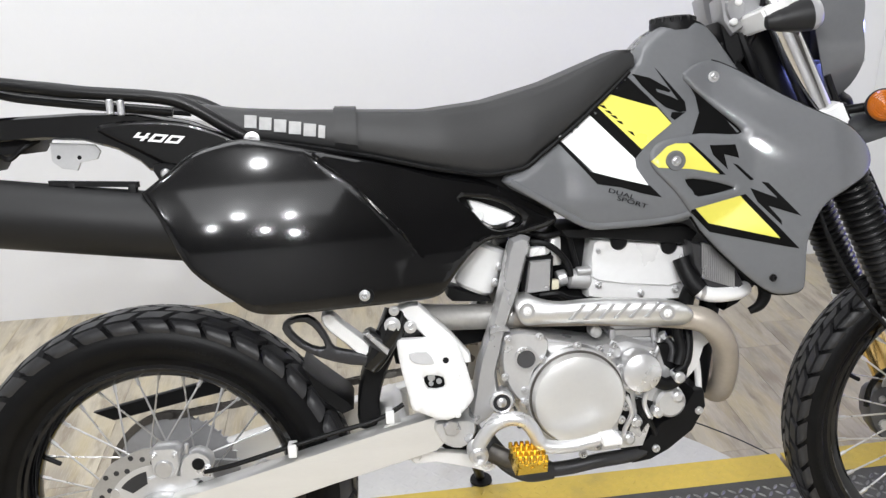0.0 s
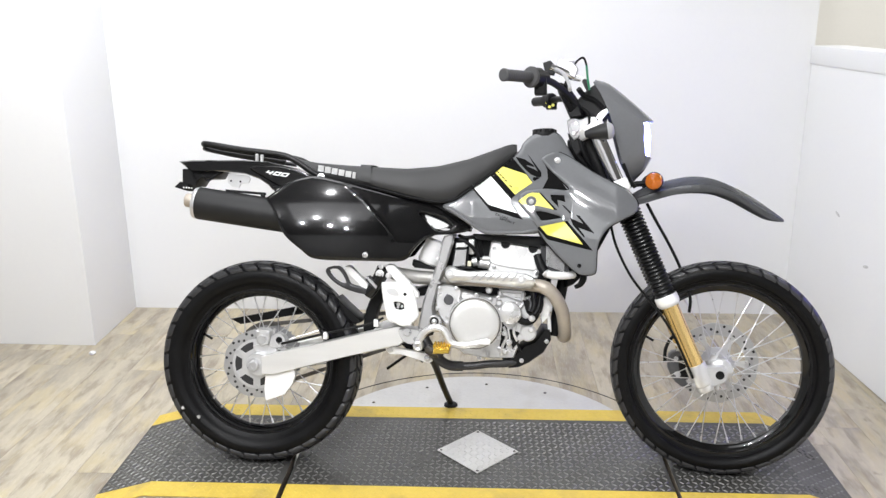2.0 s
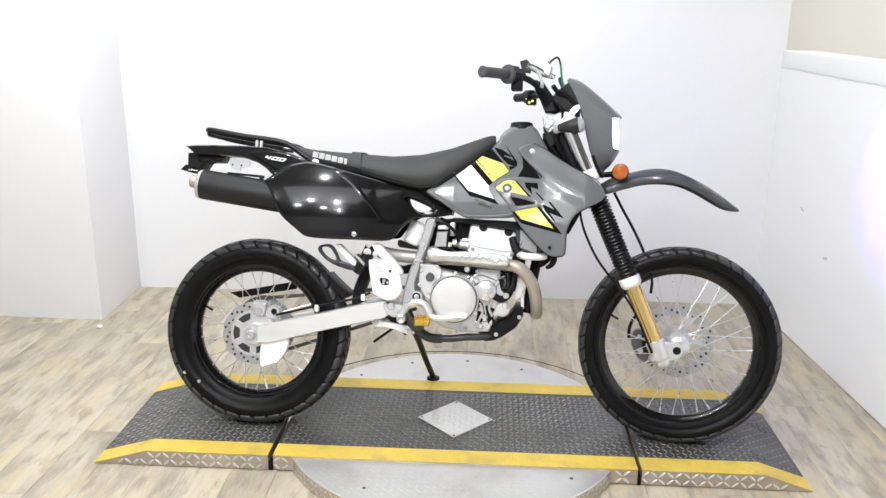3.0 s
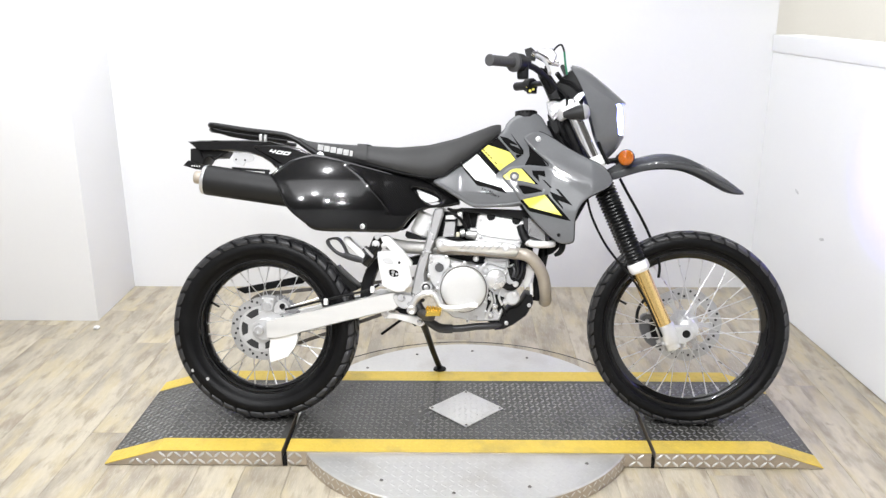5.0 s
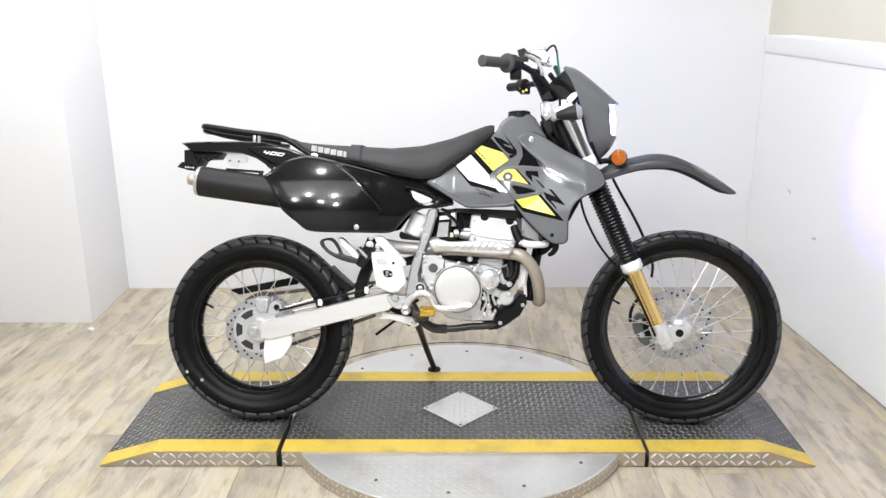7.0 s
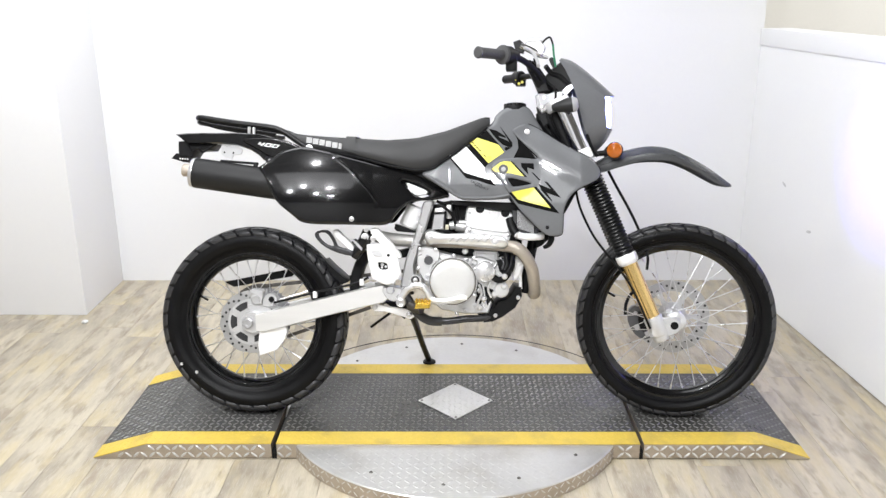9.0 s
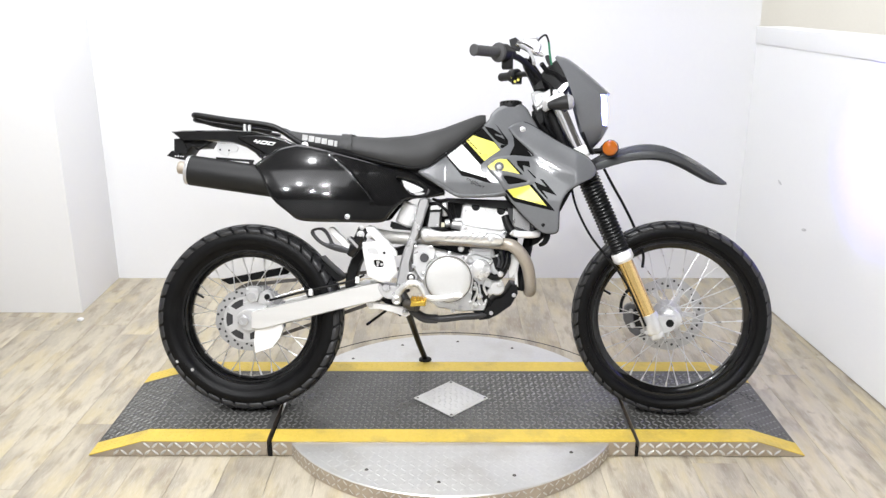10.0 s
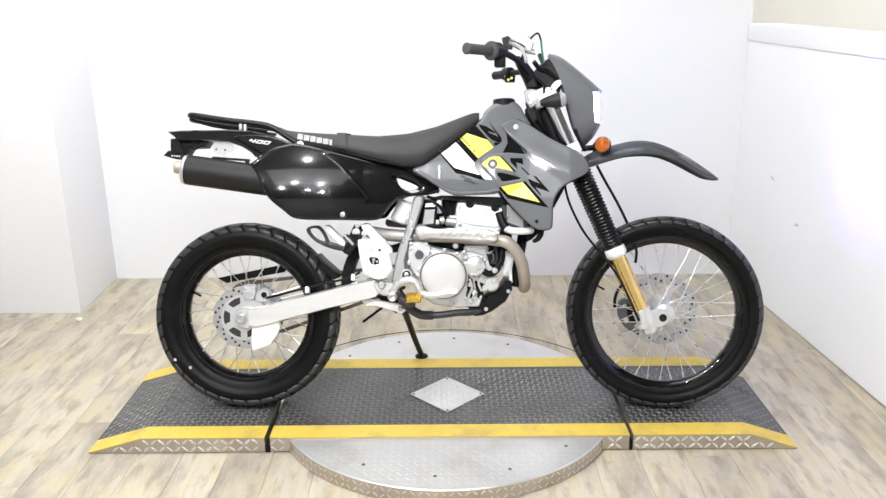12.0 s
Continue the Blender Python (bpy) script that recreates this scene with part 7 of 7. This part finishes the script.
# coolant and oil hoses ahead of the cylinder
for hose, r, m in (([(0.879, -0.090, 0.594), (0.880, -0.095, 0.566), (0.884, -0.100, 0.538), (0.876, -0.105, 0.515)], 0.009, M_BLACK), ([(0.901, -0.080, 0.575), (0.900, -0.090, 0.548), (0.892, -0.100, 0.518), (0.872, -0.105, 0.499)], 0.008, M_BLACK), ([(0.866, -0.080, 0.553), (0.874, -0.085, 0.539), (0.870, -0.090, 0.516)], 0.007, M_DARK_METAL), ([(0.864, -0.060, 0.558), (0.876, -0.060, 0.537), (0.894, -0.060, 0.545)], 0.008, M_SILVER), ([(0.926, -0.050, 0.520), (0.932, -0.050, 0.484), (0.934, -0.050, 0.447)], 0.006, M_SILVER), ([(0.833, -0.090, 0.519), (0.845, -0.085, 0.532), (0.856, -0.075, 0.553)], 0.006, M_STEEL)):
    fixed("engine_hose", tube(hose, r, 10), m, None, "short hose ahead of the cylinder")
for xy, v in (((0.876, 0.495), 0.112), ((0.874, 0.460), 0.108), ((0.843, 0.433), 0.10), ((0.807, 0.417), 0.095), ((0.794, 0.388), 0.095), ((0.742, 0.578), 0.09), ((0.775, 0.539), 0.09)):
    fixed("case_fitting", lathe([(0, 0.006), (0.006, 0.006), (0.0095, 0.003), (0.0105, -0.004), (0.0105, -0.02), (0, -0.02)], (xy[0], -v, xy[1]), (0, -1, 0), 16), M_CAST, None, "small cast engine fitting")
# Black plates put shade into the hollows between the castings.
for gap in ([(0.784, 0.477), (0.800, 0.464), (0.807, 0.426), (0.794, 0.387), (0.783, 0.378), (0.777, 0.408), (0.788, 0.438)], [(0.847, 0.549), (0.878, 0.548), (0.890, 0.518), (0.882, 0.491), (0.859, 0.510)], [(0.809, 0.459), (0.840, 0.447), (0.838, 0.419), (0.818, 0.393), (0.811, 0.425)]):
    fixed("casting_recess", slab(gap, 0.05, 0.0875, 0.003), M_BLACK, None, "black plate for the shade between the castings")

# cooling
rad = fixed("radiator", slab([(0.899, 0.720), (0.956, 0.707), (0.990, 0.643), (0.971, 0.630), (0.932, 0.635), (0.904, 0.682)], 0.06, 0.105, 0.004), M_DARK_METAL, None, "finned radiator behind the shroud")
for i in range(16):
    q = i / 15
    a = np.array((0.917, 0.704)) * (1 - q) + np.array((0.970, 0.685)) * q
    part("radiator_fin", slab([(a[0], a[1] - 0.045), (a[0] + 0.002, a[1] - 0.045), (a[0] + 0.002, a[1] + 0.014), (a[0], a[1] + 0.014)], 0.1, 0.1085, 0.0004), M_STEEL, rad)
part("radiator_tank", tube([(0.904, -0.090, 0.658), (0.910, -0.100, 0.642), (0.933, -0.105, 0.630), (0.976, -0.100, 0.629), (1.002, -0.080, 0.631)], 0.0125, 14), M_SILVER, rad, "silver radiator outlet")
part("radiator_hose", tube([(0.893, -0.078, 0.690), (0.899, -0.086, 0.668), (0.906, -0.096, 0.650), (0.916, -0.102, 0.638)], 0.0150, 14), M_BLACK, rad, "black rubber radiator hose")
part("hose_clamp", lathe([(0.0125, -0.004), (0.0145, -0.004), (0.0145, 0.004), (0.0125, 0.004)], [(0.917, -0.102, 0.636), (0.918, -0.102, 0.636)][0], (1, 0, -0.2), 20, closed=True), M_STEEL, rad)
fixed("radiator_fan", slab([(0.981, 0.585), (1.006, 0.597), (1.039, 0.629), (1.039, 0.658), (0.990, 0.648)], -0.08, 0.05, 0.005), M_BLACK, None, "black fan shroud behind the radiator")
fixed("overflow_hose", tube([(1.030, -0.085, 0.648), (1.033, -0.090, 0.622), (1.024, -0.090, 0.602), (1.008, -0.085, 0.592)], [0.011, 0.011, 0.009, 0.006], 12), M_BLACK, None, "black rubber hose end under the shroud")
fixed("under_tank", slab([(0.688, 0.751), (0.760, 0.749), (0.905, 0.744), (0.924, 0.730), (0.910, 0.710), (0.759, 0.731), (0.702, 0.735)], -0.06, 0.075, 0.004), M_BLACK, None, "black heat insulation under the tank")
fixed("shroud_inner", slab([(0.921, 0.971), (0.983, 0.898), (1.041, 0.841), (1.137, 0.813), (1.081, 0.708), (0.966, 0.717), (0.879, 0.812), (0.869, 0.860), (0.916, 0.917)], 0.02, 0.07, 0.006), M_BLACK, None, "black duct behind the shroud")

# skid plate, pedal, pegs, stand, linkage
skid = fixed("skid_plate", slab([(0.915, 0.458), (0.935, 0.454), (0.938, 0.425), (0.915, 0.384), (0.870, 0.351), (0.838, 0.336), (0.807, 0.332), (0.804, 0.345), (0.824, 0.372), (0.857, 0.406), (0.885, 0.416), (0.901, 0.435)], -0.09, 0.075, 0.006), M_BLACK, None, "black plastic skid plate")
for xy in ((0.847, 0.358), (0.924, 0.420)):
    part("skid_bolt", bolt(xy[0], 0.075, xy[1], 0.007, 0.008), M_STEEL, skid, "bright skid plate bolt")
part("skid_cup", slab([(0.783, 0.364), (0.793, 0.387), (0.820, 0.397), (0.837, 0.387), (0.825, 0.365), (0.797, 0.358)], 0.03, 0.072, 0.004, 2), M_BLACK, skid)
pd = fixed("brake_pedal", tube([(0.529, -0.145, 0.405), (0.533, -0.150, 0.427), (0.553, -0.155, 0.455), (0.579, -0.158, 0.467), (0.602, -0.160, 0.463), (0.617, -0.162, 0.446), (0.628, -0.165, 0.424), (0.652, -0.168, 0.417), (0.693, -0.170, 0.419), (0.744, -0.172, 0.432)], [0.013, 0.012, 0.0115, 0.0115, 0.0115, 0.0115, 0.011, 0.0105, 0.010, 0.009], 14), M_CAST, None, "silver rear brake pedal")
pp = (0.529, 0.409)
part("pedal_pivot", lathe([(0.004, 0.006), (0.010, 0.008), (0.015, 0.006), (0.016, 0.0), (0.016, -0.03), (0, -0.03)], (pp[0], -0.155, pp[1]), (0, -1, 0), 24), M_STEEL, pd, "pedal pivot bolt")
pt = (0.738, 0.430)
part("pedal_tip", block(pt[0] - 0.018, pt[0] + 0.012, -0.20, -0.165, pt[1] - 0.006, pt[1] + 0.006, 0.002), M_SILVER, pd, "serrated pedal tip")
pg = (0.604, 0.409)
peg = fixed("footpeg", slab([(pg[0] - 0.026, pg[1] - 0.014), (pg[0] + 0.024, pg[1] - 0.012), (pg[0] + 0.026, pg[1] + 0.006), (pg[0] - 0.022, pg[1] + 0.008)], 0.14, 0.215, 0.004), M_PEG, None, "gold anodised serrated footpeg")
for i in range(6):
    for j in range(4):
        x, v = pg[0] - 0.022 + i * 0.009, 0.148 + j * 0.020
        part("tooth", lathe([(0.004, 0), (0.003, 0.009), (0, 0.010)], (x, -v, pg[1] + 0.005), (0, 0, 1), 6), M_PEG, peg)
for i in range(5):
    part("tooth", lathe([(0.0038, 0), (0.003, 0.006), (0, 0.007)], (pg[0] - 0.020 + i * 0.010, -0.213, pg[1] - 0.002 + 0.004 * (i % 2)), (0, -1, 0), 6), M_PEG, peg)
fixed("peg_bracket", tube([(0.556, -0.110, 0.393), (0.577, -0.125, 0.386), (0.597, -0.140, 0.385)], 0.016, 12), M_CHAIN, None, "steel footpeg bracket")
link = fixed("shock_link", slab([(0.415, 0.391), (0.431, 0.401), (0.450, 0.391), (0.515, 0.380), (0.556, 0.373), (0.572, 0.357), (0.556, 0.342), (0.533, 0.349), (0.466, 0.368), (0.431, 0.368)], 0.055, 0.075, 0.004, 2), M_SILVER, None, "silver shock linkage arm")
for xy in ((0.432, 0.384), (0.551, 0.358)):
    part("link_bolt", lathe([(0, 0.006), (0.006, 0.006), (0.010, 0.004), (0.011, 0)], (xy[0], -0.074, xy[1]), (0, -1, 0), 16), M_STEEL, link)
fixed("shift_lever", tube([(0.392, 0.160, 0.279), (0.414, 0.150, 0.296), (0.444, 0.140, 0.319), (0.467, 0.120, 0.337)], 0.005, 8), M_BLACK, None, "thin black lever on the far side")
st = fixed("side_stand", tube([(0.548, 0.100, 0.338), (0.558, 0.200, 0.278), (0.576, 0.310, 0.190), (0.596, 0.402, 0.113)], [0.014, 0.012, 0.011, 0.011], 12), M_BLACK, None, "black steel side stand")
foot = (0.598, 0.101)
part("stand_foot", lathe([(0, 0.006), (0.020, 0.006), (0.025, 0.003), (0.026, -0.002), (0, -0.002)], (foot[0], 0.405, foot[1] + 0.002), (0, -math.sin(radians(14)), math.cos(radians(14))), 20), M_BLACK, st, "round stand foot")


# ---- plank floor ----
floor = structure("floor", block(-3.75, 4.75, -4.75, 3.2, -0.06, -0.003, 0), M_JOINT, "weathered oak look plank floor", "floor")
rng = random.Random(4)
PW, PL = 0.152, 1.22
shared, laid, reach = {}, set(), {}
for i in range(-14, 15):
    off = rng.uniform(0, PL)
    for j in range(-3, 3):
        x0 = i * PW
        y0 = j * PL + off - 0.6
        y1 = min(y0 + PL, 1.7)
        if y0 > 1.5 or y1 < -2.6 or x0 > 1.75 or x0 < -2.5:
            continue
        laid.add(i)
        reach[i] = min(reach.get(i, 9.0), y0)
        ln = round(y1 - y0, 3)
        if ln not in shared:
            ob = part("plank", block(0.0005, PW - 0.0005, 0.0005, ln - 0.0005, -0.003, 0.0, 0.0007), M_PLANK, floor)
            shared[ln] = ob
            ob.matrix_basis = pose(x0, y0, 0)
        else:
            again(shared[ln], pose(x0, y0, 0))

# the boards farther off, out to the walls
verts, faces = [], []
for i in range(-24, 31):
    y = -4.6
    stop = reach[i] if i in laid else 3.05
    if i in laid:
        y = stop - PL * math.ceil((stop + 4.6) / PL)
    while y < stop - 0.02:
        a, b = max(y, -4.6) + 0.0008, min(y + PL, stop) - 0.0008
        x0, x1 = max(i * PW, -3.6) + 0.0008, min((i + 1) * PW, 4.6) - 0.0008
        k = len(verts)
        verts += [(x, q, z) for z in (-0.003, 0.0) for x, q in ((x0, a), (x1, a), (x1, b), (x0, b))]
        faces += [(k + 4, k + 5, k + 6, k + 7), (k, k + 1, k + 5, k + 4), (k + 1, k + 2, k + 6, k + 5), (k + 2, k + 3, k + 7, k + 6), (k + 3, k, k + 4, k + 7)]
        y += PL
me = bpy.data.meshes.new("far_planks")
me.from_pydata(verts, [], faces)
me.materials.append(M_PLANK)
far_planks = new("far_planks", me)
far_planks.parent = floor
tagged(far_planks, kind="stuff")
